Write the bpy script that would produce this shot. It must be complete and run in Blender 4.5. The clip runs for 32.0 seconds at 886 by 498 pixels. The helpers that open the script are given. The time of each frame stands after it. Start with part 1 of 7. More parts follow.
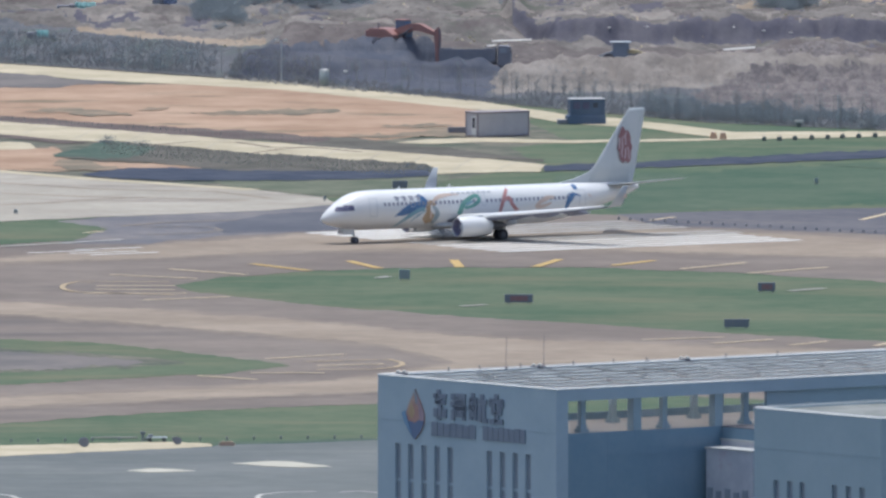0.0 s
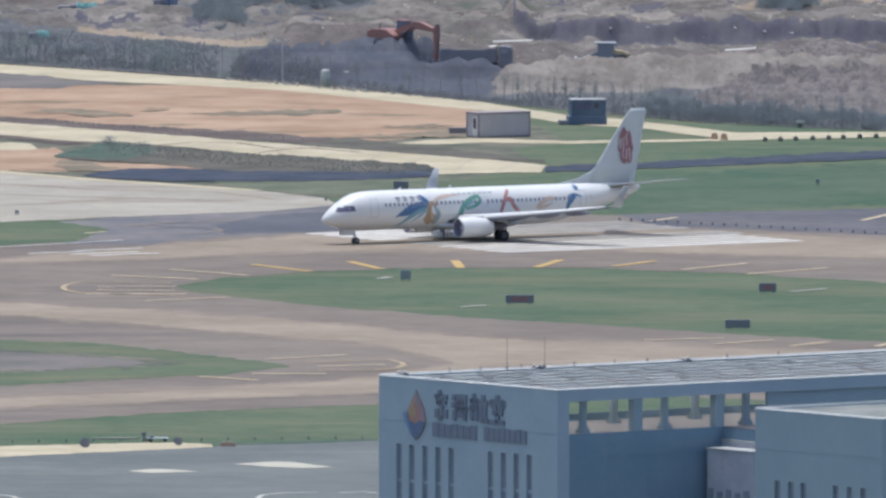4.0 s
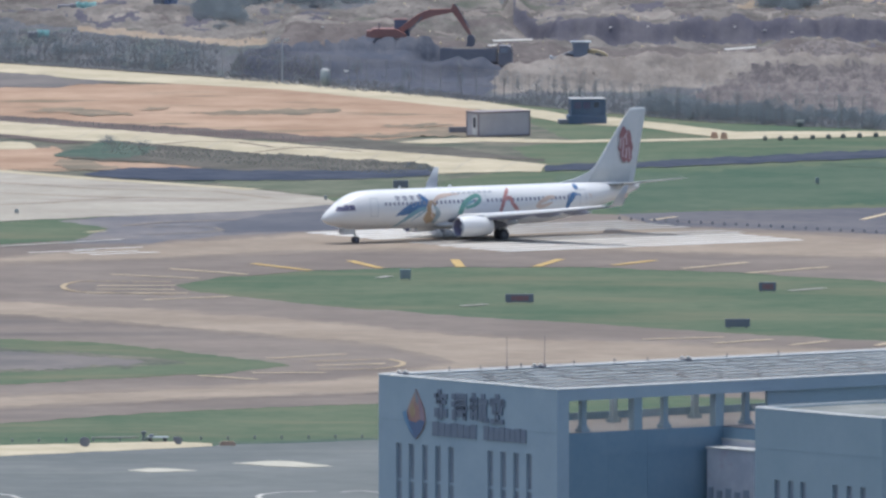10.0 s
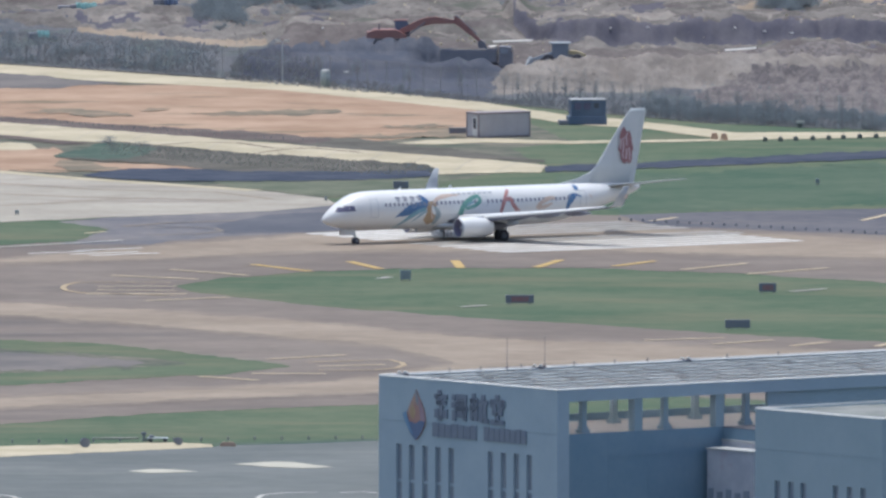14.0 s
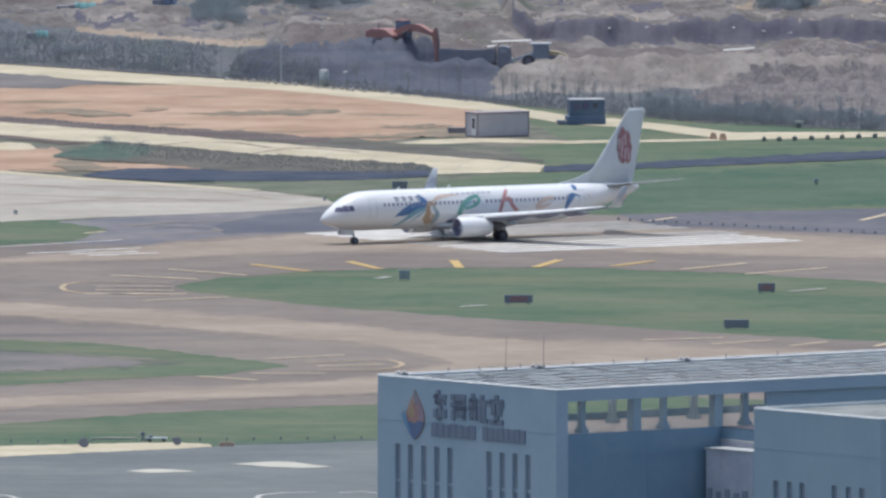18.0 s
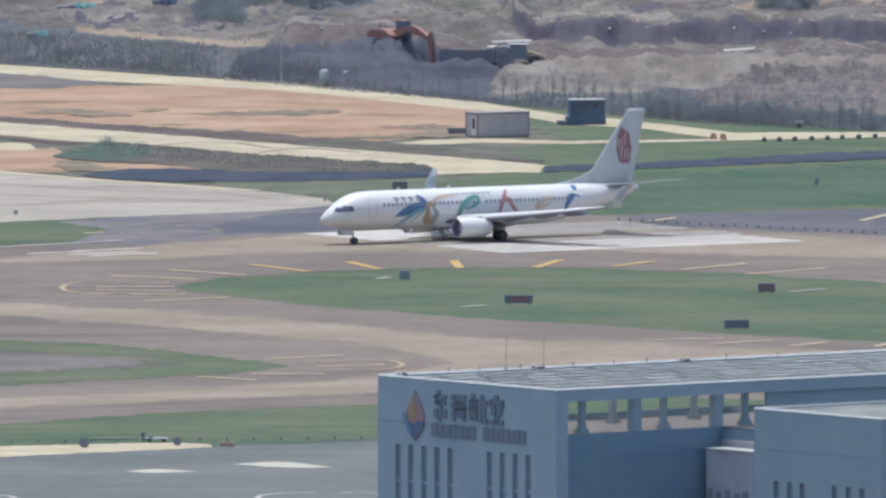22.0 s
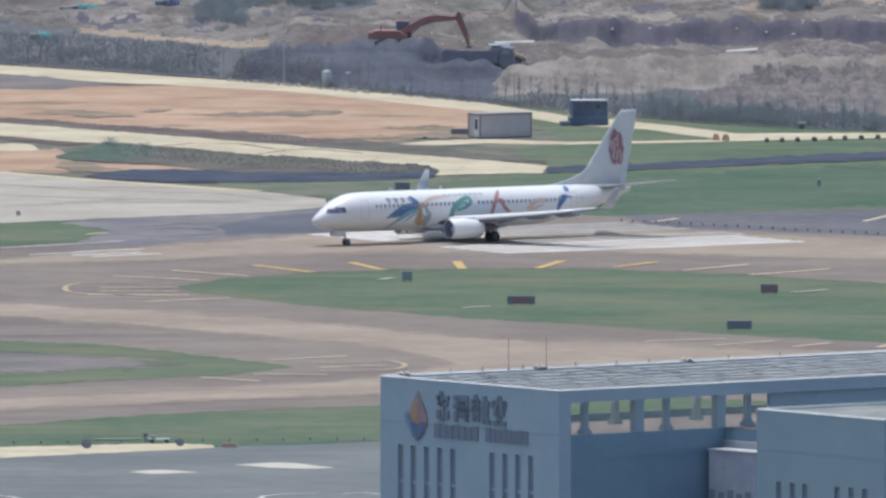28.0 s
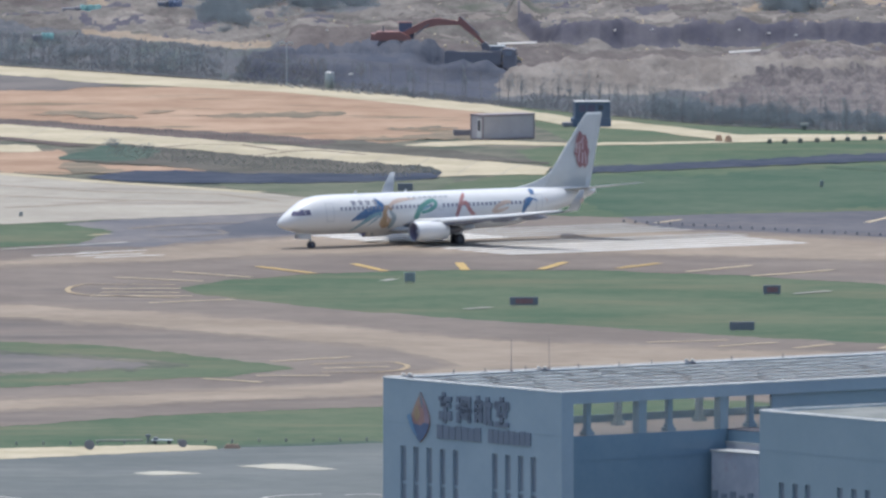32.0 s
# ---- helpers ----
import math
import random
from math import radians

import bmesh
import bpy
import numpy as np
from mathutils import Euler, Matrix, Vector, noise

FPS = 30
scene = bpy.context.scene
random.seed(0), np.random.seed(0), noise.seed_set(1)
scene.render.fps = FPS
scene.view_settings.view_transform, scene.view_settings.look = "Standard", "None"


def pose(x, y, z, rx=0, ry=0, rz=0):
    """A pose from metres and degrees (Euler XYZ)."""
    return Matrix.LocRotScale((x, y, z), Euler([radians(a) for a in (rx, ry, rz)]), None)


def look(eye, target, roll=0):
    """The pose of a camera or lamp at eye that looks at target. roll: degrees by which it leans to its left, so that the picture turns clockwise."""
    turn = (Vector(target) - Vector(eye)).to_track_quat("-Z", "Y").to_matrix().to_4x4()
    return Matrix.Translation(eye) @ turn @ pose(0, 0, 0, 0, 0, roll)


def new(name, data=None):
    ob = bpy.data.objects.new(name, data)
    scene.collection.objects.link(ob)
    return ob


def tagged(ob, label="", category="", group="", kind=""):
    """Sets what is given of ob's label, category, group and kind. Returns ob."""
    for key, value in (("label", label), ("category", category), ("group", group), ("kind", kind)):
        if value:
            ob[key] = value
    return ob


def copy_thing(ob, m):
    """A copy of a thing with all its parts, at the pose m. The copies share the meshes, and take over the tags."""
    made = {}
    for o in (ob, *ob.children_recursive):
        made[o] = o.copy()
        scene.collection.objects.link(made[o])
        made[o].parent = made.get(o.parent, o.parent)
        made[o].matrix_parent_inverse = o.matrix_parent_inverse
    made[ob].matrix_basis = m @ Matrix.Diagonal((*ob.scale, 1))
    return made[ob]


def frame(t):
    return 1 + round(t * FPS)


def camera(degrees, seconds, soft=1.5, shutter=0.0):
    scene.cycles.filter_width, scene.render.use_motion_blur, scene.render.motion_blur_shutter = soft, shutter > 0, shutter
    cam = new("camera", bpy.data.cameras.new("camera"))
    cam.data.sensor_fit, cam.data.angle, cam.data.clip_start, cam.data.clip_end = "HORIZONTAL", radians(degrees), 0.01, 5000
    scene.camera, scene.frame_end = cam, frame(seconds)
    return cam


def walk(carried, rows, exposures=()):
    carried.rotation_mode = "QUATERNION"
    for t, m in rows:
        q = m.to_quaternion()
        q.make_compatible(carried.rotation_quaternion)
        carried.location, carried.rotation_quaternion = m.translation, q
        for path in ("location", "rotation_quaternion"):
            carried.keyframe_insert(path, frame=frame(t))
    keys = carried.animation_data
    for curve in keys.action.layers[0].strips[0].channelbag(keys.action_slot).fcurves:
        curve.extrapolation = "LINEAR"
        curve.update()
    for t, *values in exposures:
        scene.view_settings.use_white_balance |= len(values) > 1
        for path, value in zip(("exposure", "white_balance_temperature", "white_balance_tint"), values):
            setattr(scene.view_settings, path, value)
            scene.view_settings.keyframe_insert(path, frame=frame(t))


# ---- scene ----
# ---- camera and its path ----
EYE = (0.0, -3413.3, 208.6)
cam = camera(1.4973, 32.0, soft=2.7)


def aim(yaw, tilt):
    """Camera turn in thousandths of a degree about its resting line of sight."""
    return pose(*EYE, 86.48750 + tilt / 1000, 0, yaw / 1000)


walk(cam, [
    (0.0, aim(-0.20, 0.32)),
    (0.5, aim(-0.10, 1.14)),
    (1.0, aim(-1.45, -0.32)),
    (1.5, aim(-1.45, -0.10)),
    (2.0, aim(-1.34, -0.21)),
    (2.5, aim(-0.20, 0.10)),
    (3.0, aim(1.35, 1.13)),
    (3.5, aim(1.51, 1.34)),
    (5.5, aim(1.51, 1.34)),
    (6.0, aim(2.69, 1.34)),
    (6.5, aim(1.14, 1.45)),
    (7.0, aim(1.61, 0.31)),
    (7.5, aim(1.04, -0.21)),
    (8.0, aim(1.04, 1.13)),
    (8.5, aim(1.71, 0.11)),
    (9.0, aim(1.24, 0.21)),
    (9.5, aim(1.25, 0.41)),
    (10.0, aim(1.21, -0.11)),
    (10.5, aim(0.10, 1.03)),
    (11.0, aim(1.35, 0.32)),
    (11.5, aim(1.43, 0.21)),
    (12.0, aim(1.24, 0.00)),
    (12.5, aim(1.15, 0.20)),
    (13.0, aim(0.00, 0.00)),
    (13.5, aim(0.00, -1.41)),
    (14.0, aim(1.51, 1.34)),
    (14.5, aim(2.65, 0.11)),
    (16.5, aim(-0.10, -0.21)),
    (17.0, aim(-1.66, -1.15)),
    (17.5, aim(-0.61, 1.34)),
    (18.0, aim(-0.51, 1.14)),
    (18.5, aim(-1.44, 1.23)),
    (19.0, aim(1.41, 1.23)),
    (19.5, aim(5.43, -0.31)),
    (20.0, aim(0.00, -1.14)),
    (20.5, aim(-0.41, 1.45)),
    (21.0, aim(1.25, 1.80)),
    (21.5, aim(1.65, 2.68)),
    (22.0, aim(-0.20, 1.55)),
    (22.5, aim(1.35, 1.45)),
    (23.0, aim(1.71, -0.20)),
    (23.5, aim(1.14, 0.21)),
    (24.0, aim(7.14, 0.31)),
    (24.5, aim(2.37, -1.13)),
    (25.0, aim(1.92, 1.34)),
    (25.5, aim(5.80, 1.23)),
    (27.5, aim(2.68, 0.42)),
    (28.0, aim(4.19, 2.88)),
    (28.5, aim(8.38, 4.80)),
    (29.0, aim(4.30, 7.07)),
    (29.5, aim(4.10, 3.74)),
    (30.0, aim(3.25, 3.56)),
    (30.5, aim(5.54, 6.28)),
    (31.0, aim(5.53, 1.33)),
    (31.5, aim(4.40, 2.77)),
    (32.0, aim(8.79, 4.90)),
], exposures=[(0.0, 0.09, 5900, 7), (32.0, 0.09, 5900, 7)])

# ---- world and sun ----
world = bpy.data.worlds.new("sky")
scene.world = world
world.use_nodes = True
wn = world.node_tree
sky = wn.nodes.new("ShaderNodeTexSky")
sky.sky_type = "NISHITA"
sky.sun_disc = False
sky.sun_elevation, sky.sun_rotation = radians(78), radians(-20)
sky.air_density, sky.dust_density, sky.ozone_density = 1.0, 4.5, 1.0
wn.links.new(sky.outputs[0], wn.nodes["Background"].inputs[0])
wn.nodes["Background"].inputs[1].default_value = 0.15
sun_data = bpy.data.lights.new("sun", "SUN")
sun_data.energy, sun_data.angle, sun_data.color = 2.0, radians(0.6), (1.0, 0.95, 0.88)
sun = new("sun", sun_data)
sun.matrix_world = look((-7.1 * 8, 19.5 * 8, 97.8 * 8), (0, 0, 0))


# ---- materials ----
def surf(name, dark, light, scale=1.0, fine=12.0, rough=0.8, metal=0.0, bump=0.15, depth=0.05, stretch=(1, 1, 1), patch=0.5, vary=0.0, coat=0.0, spec=0.5, grain=0.6, third=None, island=0.0):
    """Two-scale weathered surface: patches of size 1/scale metres and grain of size 1/fine metres."""
    m = bpy.data.materials.new(name)
    m.use_nodes = True
    n, k = m.node_tree.nodes, m.node_tree.links
    b = n["Principled BSDF"]
    co, mp = n.new("ShaderNodeTexCoord"), n.new("ShaderNodeMapping")
    mp.inputs["Scale"].default_value = stretch
    k.new(co.outputs["Object"], mp.inputs[0])
    a, g = n.new("ShaderNodeTexNoise"), n.new("ShaderNodeTexNoise")
    for t, s, d in ((a, scale, 5), (g, fine, 4)):
        t.inputs["Scale"].default_value = s
        t.inputs["Detail"].default_value = d
        t.inputs["Roughness"].default_value = 0.62
        k.new(mp.outputs[0], t.inputs["Vector"])
    r = n.new("ShaderNodeMapRange")
    r.inputs["From Min"].default_value, r.inputs["From Max"].default_value = 0.5 - patch * 0.4, 0.5 + patch * 0.4
    k.new(a.outputs[0], r.inputs[0])
    fac = n.new("ShaderNodeMath")
    fac.operation = "MULTIPLY_ADD"
    fac.use_clamp = True
    gs = n.new("ShaderNodeMath")
    gs.operation = "MULTIPLY_ADD"
    gs.inputs[1].default_value, gs.inputs[2].default_value = grain, -grain / 2
    k.new(g.outputs[0], gs.inputs[0])
    k.new(r.outputs[0], fac.inputs[0])
    fac.inputs[1].default_value = 0.8
    k.new(gs.outputs[0], fac.inputs[2])
    mix = n.new("ShaderNodeMix")
    mix.data_type = "RGBA"
    k.new(fac.outputs[0], mix.inputs[0])
    mix.inputs[6].default_value, mix.inputs[7].default_value = (*dark, 1), (*light, 1)
    out = mix.outputs[2]
    if third:
        tint, ts, lo, hi, tst = third
        tm, tn, tr, tx = n.new("ShaderNodeMapping"), n.new("ShaderNodeTexNoise"), n.new("ShaderNodeMapRange"), n.new("ShaderNodeMix")
        tm.inputs["Scale"].default_value = tst
        tm.inputs["Location"].default_value = (3.7, 1.9, 0)
        tn.inputs["Scale"].default_value, tn.inputs["Detail"].default_value, tn.inputs["Roughness"].default_value = ts, 7, 0.68
        tr.inputs["From Min"].default_value, tr.inputs["From Max"].default_value = lo, hi
        tx.data_type = "RGBA"
        k.new(co.outputs["Object"], tm.inputs[0])
        k.new(tm.outputs[0], tn.inputs["Vector"])
        k.new(tn.outputs[0], tr.inputs[0])
        k.new(tr.outputs[0], tx.inputs[0])
        k.new(out, tx.inputs[6])
        tx.inputs[7].default_value = (*tint, 1)
        out = tx.outputs[2]
    if vary or island:
        oi, hv, mr = n.new("ShaderNodeNewGeometry" if island else "ShaderNodeObjectInfo"), n.new("ShaderNodeHueSaturation"), n.new("ShaderNodeMapRange")
        k.new(oi.outputs["Random Per Island" if island else "Random"], mr.inputs[0])
        mr.inputs["To Min"].default_value, mr.inputs["To Max"].default_value = 1 - vary - island, 1 + vary + island
        k.new(mr.outputs[0], hv.inputs["Value"])
        k.new(out, hv.inputs["Color"])
        out = hv.outputs[0]
    k.new(out, b.inputs["Base Color"])
    b.inputs["Roughness"].default_value, b.inputs["Metallic"].default_value = rough, metal
    b.inputs["Coat Weight"].default_value = coat
    b.inputs["Specular IOR Level"].default_value = spec
    if bump:
        bp = n.new("ShaderNodeBump")
        bp.inputs["Strength"].default_value, bp.inputs["Distance"].default_value = bump, depth
        k.new(g.outputs[0], bp.inputs["Height"])
        k.new(bp.outputs[0], b.inputs["Normal"])
    return m


FLAT = (0.55, 0.6, 1)
GRASS = surf("grass", (0.088, 0.130, 0.091), (0.145, 0.168, 0.118), 0.07, 0.8, 0.95, stretch=FLAT, bump=0.4, depth=0.2, spec=0.0, grain=1.5, patch=0.34, third=((0.180, 0.173, 0.123), 0.07, 0.49, 0.70, (0.35, 0.9, 1)))
LUSH = surf("lush_grass", (0.077, 0.120, 0.090), (0.122, 0.152, 0.114), 0.09, 0.8, 0.95, stretch=FLAT, bump=0.4, depth=0.2, spec=0.0, grain=1.5, patch=0.34)
DRY = surf("dry_grass", (0.125, 0.13, 0.11), (0.215, 0.20, 0.165), 0.2, 1.0, 0.95, stretch=FLAT, bump=0.3, depth=0.1, spec=0.0, patch=0.28, grain=1.5, third=((0.095, 0.115, 0.095), 0.15, 0.50, 0.62, (0.5, 0.8, 1)))
FEATHER = surf("sparse_scrub", (0.185, 0.168, 0.135), (0.31, 0.24, 0.18), 0.25, 1.2, 0.95, stretch=FLAT, bump=0.2, spec=0.0, patch=0.2, grain=1.5)
TARMAC = surf("brown_asphalt", (0.166, 0.139, 0.121), (0.232, 0.197, 0.169), 0.06, 0.6, 0.85, stretch=FLAT, bump=0.1, spec=0.15, patch=0.30, grain=1.5, third=((0.125, 0.11, 0.105), 0.05, 0.52, 0.68, (0.25, 0.9, 1)))
LANE = surf("worn_concrete_lane", (0.245, 0.200, 0.157), (0.338, 0.279, 0.220), 0.10, 0.7, 0.85, stretch=FLAT, bump=0.1, spec=0.15, patch=0.30, grain=1.5)
BARE = surf("grey_bare_ground", (0.15, 0.145, 0.145), (0.215, 0.195, 0.185), 0.12, 0.8, 0.9, stretch=FLAT, bump=0.1, spec=0.0, patch=0.30, grain=1.5)
FRINGE = surf("faint_worn_asphalt", (0.175, 0.145, 0.123), (0.246, 0.207, 0.173), 0.06, 0.6, 0.85, stretch=FLAT, bump=0.1, spec=0.15, patch=0.30, grain=1.5)
FRINGE2 = surf("half_worn_asphalt", (0.20, 0.166, 0.136), (0.282, 0.236, 0.193), 0.08, 0.6, 0.85, stretch=FLAT, bump=0.1, spec=0.15, patch=0.30, grain=1.5)
BLUETAR = surf("blue_grey_asphalt", (0.123, 0.125, 0.141), (0.208, 0.191, 0.188), 0.10, 0.8, 0.8, stretch=FLAT, bump=0.1, spec=0.15, patch=0.30, grain=1.5, third=((0.235, 0.20, 0.175), 0.10, 0.54, 0.70, (0.35, 1.0, 1)))
DARKTAR = surf("dark_fresh_asphalt", (0.085, 0.09, 0.11), (0.13, 0.13, 0.145), 0.12, 0.8, 0.8, stretch=FLAT, bump=0.1, spec=0.15, patch=0.30, grain=1.5)
MIDTAR = surf("purple_grey_asphalt", (0.092, 0.093, 0.110), (0.146, 0.140, 0.149), 0.10, 0.8, 0.8, stretch=FLAT, bump=0.1, spec=0.15, patch=0.30, grain=1.5, third=((0.19, 0.165, 0.15), 0.10, 0.56, 0.72, (0.35, 1.0, 1)))
APRON = surf("apron_asphalt", (0.122, 0.135, 0.134), (0.176, 0.187, 0.181), 0.08, 0.6, 0.8, stretch=FLAT, bump=0.1, spec=0.15, patch=0.30, grain=1.5, third=((0.21, 0.215, 0.195), 0.08, 0.55, 0.72, (0.3, 0.9, 1)))
CONC = surf("pale_concrete", (0.312, 0.286, 0.240), (0.42, 0.386, 0.326), 0.10, 0.9, 0.85, stretch=FLAT, bump=0.1, spec=0.15, patch=0.35, grain=1.5, third=((0.25, 0.215, 0.185), 0.10, 0.54, 0.68, (0.3, 1.0, 1)))
CREAM = surf("cream_concrete", (0.395, 0.345, 0.242), (0.54, 0.477, 0.347), 0.2, 1.0, 0.85, stretch=FLAT, bump=0.1, spec=0.15, patch=0.35, grain=1.5)
ORANGE = surf("orange_bare_earth", (0.318, 0.221, 0.160), (0.445, 0.326, 0.242), 0.10, 0.6, 0.95, stretch=FLAT, bump=0.3, spec=0.0, patch=0.30, grain=1.5, third=((0.16, 0.155, 0.12), 0.11, 0.57, 0.66, (0.35, 1.0, 1)))
BROWNSTRIP = surf("brown_ditch_earth", (0.115, 0.098, 0.096), (0.172, 0.148, 0.140), 0.2, 1.2, 0.95, stretch=FLAT, bump=0.3, spec=0.0, patch=0.30, grain=1.5)
RANK = surf("rank_olive_scrub", (0.106, 0.104, 0.094), (0.162, 0.152, 0.136), 0.25, 1.3, 0.95, stretch=FLAT, bump=0.4, depth=0.2, spec=0.0, patch=0.30, grain=1.5)
MEADOW = surf("dull_meadow", (0.118, 0.138, 0.105), (0.180, 0.188, 0.146), 0.2, 1.1, 0.95, stretch=FLAT, bump=0.3, spec=0.0, patch=0.30, grain=1.5)
DITCHGRASS = surf("dark_rank_grass", (0.075, 0.11, 0.095), (0.12, 0.15, 0.125), 0.4, 1.3, 0.95, stretch=FLAT, bump=0.3, spec=0.0, patch=0.30, grain=1.5)
# Ditch strips lie flat; the shade of their depth is in the colour.
DITCH = surf("ditch_colour_with_shade", (0.058, 0.070, 0.098), (0.094, 0.105, 0.134), 0.3, 1.3, 0.9, stretch=FLAT, bump=0.3, spec=0.0, patch=0.30, grain=1.5)
SOIL = surf("excavated_soil", (0.128, 0.118, 0.112), (0.245, 0.226, 0.208), 0.14, 1.0, 0.97, stretch=(1, 0.4, 1), bump=0.8, depth=0.4, spec=0.0, patch=0.26, grain=1.5, third=((0.12, 0.128, 0.108), 0.09, 0.56, 0.66, (0.6, 0.5, 1)))
PALESOIL = surf("pale_spoil", (0.210, 0.188, 0.171), (0.296, 0.270, 0.246), 0.25, 1.3, 0.97, stretch=(1, 0.4, 1), bump=0.8, depth=0.4, spec=0.0, patch=0.30, grain=1.5)
# Clay colours with the shade of the bank and cut faces put in.
BANKSHADE = surf("dark_clay_with_bank_shade", (0.086, 0.096, 0.124), (0.126, 0.132, 0.155), 0.3, 1.3, 0.95, stretch=(1, 0.5, 1), bump=0.5, depth=0.3, spec=0.0, patch=0.30, grain=1.5)
CUT = surf("purple_clay_with_cut_shade", (0.098, 0.096, 0.120), (0.138, 0.132, 0.149), 0.3, 1.3, 0.95, stretch=(1, 0.5, 1), bump=0.25, depth=0.3, spec=0.0, patch=0.30, grain=1.2)
HAUL = surf("haul_road_clay", (0.118, 0.104, 0.102), (0.180, 0.161, 0.154), 0.25, 1.2, 0.97, stretch=(1, 0.4, 1), bump=0.6, depth=0.3, spec=0.0, patch=0.30, grain=1.5)
CLOD = surf("broken_brown_clay", (0.146, 0.133, 0.137), (0.238, 0.216, 0.206), 0.55, 2.2, 0.97, stretch=(1, 0.35, 1), bump=0.9, depth=0.4, spec=0.0, patch=0.24, grain=1.6)
SCRUB = surf("scrub_covered_soil", (0.112, 0.120, 0.134), (0.168, 0.169, 0.180), 0.35, 1.5, 0.97, stretch=(1, 0.4, 1), bump=0.8, depth=0.4, spec=0.0, patch=0.30, grain=1.5, third=((0.115, 0.135, 0.13), 0.25, 0.50, 0.62, (0.7, 0.5, 1)))
TAN = surf("sandy_track", (0.27, 0.22, 0.17), (0.36, 0.30, 0.24), 0.25, 1.2, 0.97, stretch=(1, 0.4, 1), bump=0.4, depth=0.2, spec=0.0, patch=0.30, grain=1.5)
YELLOW = surf("yellow_line_paint", (0.42, 0.29, 0.12), (0.62, 0.45, 0.17), 0.7, 4, 0.7, bump=0, spec=0.15)
FADED = surf("faded_yellow_paint", (0.49, 0.40, 0.27), (0.66, 0.56, 0.39), 0.5, 3, 0.7, bump=0, spec=0.15)
TANLINE = surf("tan_worn_paint", (0.37, 0.285, 0.18), (0.48, 0.385, 0.25), 0.5, 3, 0.7, bump=0, spec=0.15)
GHOST = surf("ghost_of_yellow_paint", (0.185, 0.165, 0.15), (0.25, 0.22, 0.185), 0.5, 3, 0.8, bump=0, spec=0.15)
APMARK = surf("creamy_apron_paint", (0.415, 0.395, 0.325), (0.535, 0.51, 0.425), 0.4, 3, 0.7, stretch=FLAT, bump=0, spec=0.15)
DULLP = surf("scuffed_and_shaded_paint", (0.31, 0.295, 0.275), (0.45, 0.435, 0.40), 0.4, 3, 0.7, stretch=FLAT, bump=0, spec=0.15)
WHITEP = surf("white_line_paint", (0.43, 0.42, 0.385), (0.62, 0.605, 0.56), 0.5, 3, 0.7, stretch=FLAT, bump=0, spec=0.15)
SKIN = surf("white_aircraft_paint", (0.765, 0.765, 0.75), (0.825, 0.82, 0.805), 0.5, 6, 0.3, bump=0, coat=0.4)
WINGGREY = surf("grey_wing_paint", (0.40, 0.43, 0.46), (0.50, 0.52, 0.54), 0.5, 6, 0.35, bump=0, coat=0.2)
# Wing grey darkened to carry the shade under the wing.
WINGSHADE = surf("shaded_wing_paint", (0.18, 0.19, 0.245), (0.24, 0.25, 0.30), 0.5, 6, 0.45, bump=0)
DUCT = surf("dark_intake_liner", (0.19, 0.185, 0.27), (0.25, 0.24, 0.33), 0.5, 6, 0.6, bump=0)
CHROME = surf("polished_lip", (0.7, 0.7, 0.72), (0.8, 0.8, 0.8), 2, 9, 0.2, metal=1, bump=0)
# Dark metal and tyre colours are lifted to stand for haze.
DARKMETAL = surf("dark_metal", (0.13, 0.13, 0.15), (0.19, 0.19, 0.20), 3, 20, 0.5, metal=0.5, bump=0)
RUBBER = surf("tyre_rubber", (0.085, 0.085, 0.10), (0.12, 0.12, 0.13), 4, 30, 0.85, bump=0.1)
GLASS = surf("dark_glass", (0.075, 0.085, 0.115), (0.115, 0.125, 0.155), 1, 5, 0.15, bump=0)
COCKPIT = surf("cockpit_glass", (0.12, 0.115, 0.19), (0.18, 0.175, 0.26), 1, 5, 0.2, bump=0)
PORT = surf("cabin_window_glass", (0.22, 0.23, 0.29), (0.30, 0.31, 0.36), 1, 5, 0.3, bump=0)
L_BLUE = surf("blue_livery", (0.075, 0.165, 0.34), (0.14, 0.25, 0.42), 1.2, 6, 0.35, bump=0)
L_TEAL = surf("teal_livery", (0.20, 0.36, 0.43), (0.31, 0.48, 0.54), 1.2, 6, 0.35, bump=0)
L_OCHRE = surf("ochre_livery", (0.40, 0.27, 0.16), (0.56, 0.42, 0.28), 1.2, 6, 0.35, bump=0)
L_GREEN = surf("green_livery", (0.13, 0.32, 0.27), (0.24, 0.45, 0.38), 1.2, 6, 0.35, bump=0)
L_RED = surf("red_livery", (0.44, 0.19, 0.18), (0.56, 0.32, 0.30), 1.2, 6, 0.35, bump=0)
L_PEACH = surf("peach_livery", (0.62, 0.47, 0.38), (0.70, 0.60, 0.52), 1.2, 6, 0.35, bump=0)
L_SLATE = surf("slate_livery", (0.30, 0.38, 0.42), (0.42, 0.48, 0.51), 1.2, 6, 0.35, bump=0)
EMBLEMPALE = surf("pale_mauve_paint", (0.50, 0.40, 0.43), (0.60, 0.50, 0.52), 0.7, 3, 0.5, bump=0)
EMBLEMRED = surf("red_sign_emblem", (0.41, 0.235, 0.21), (0.50, 0.31, 0.275), 0.7, 3, 0.5, bump=0)
EMBLEMPINK = surf("mauve_sign_emblem", (0.34, 0.24, 0.29), (0.42, 0.31, 0.35), 0.7, 3, 0.5, bump=0)
EMBLEMBLUE = surf("bright_blue_sign_emblem", (0.16, 0.28, 0.44), (0.23, 0.35, 0.50), 0.7, 3, 0.5, bump=0)
L_MAROON = surf("maroon_tail_emblem", (0.27, 0.135, 0.155), (0.36, 0.205, 0.215), 1.2, 6, 0.35, bump=0)
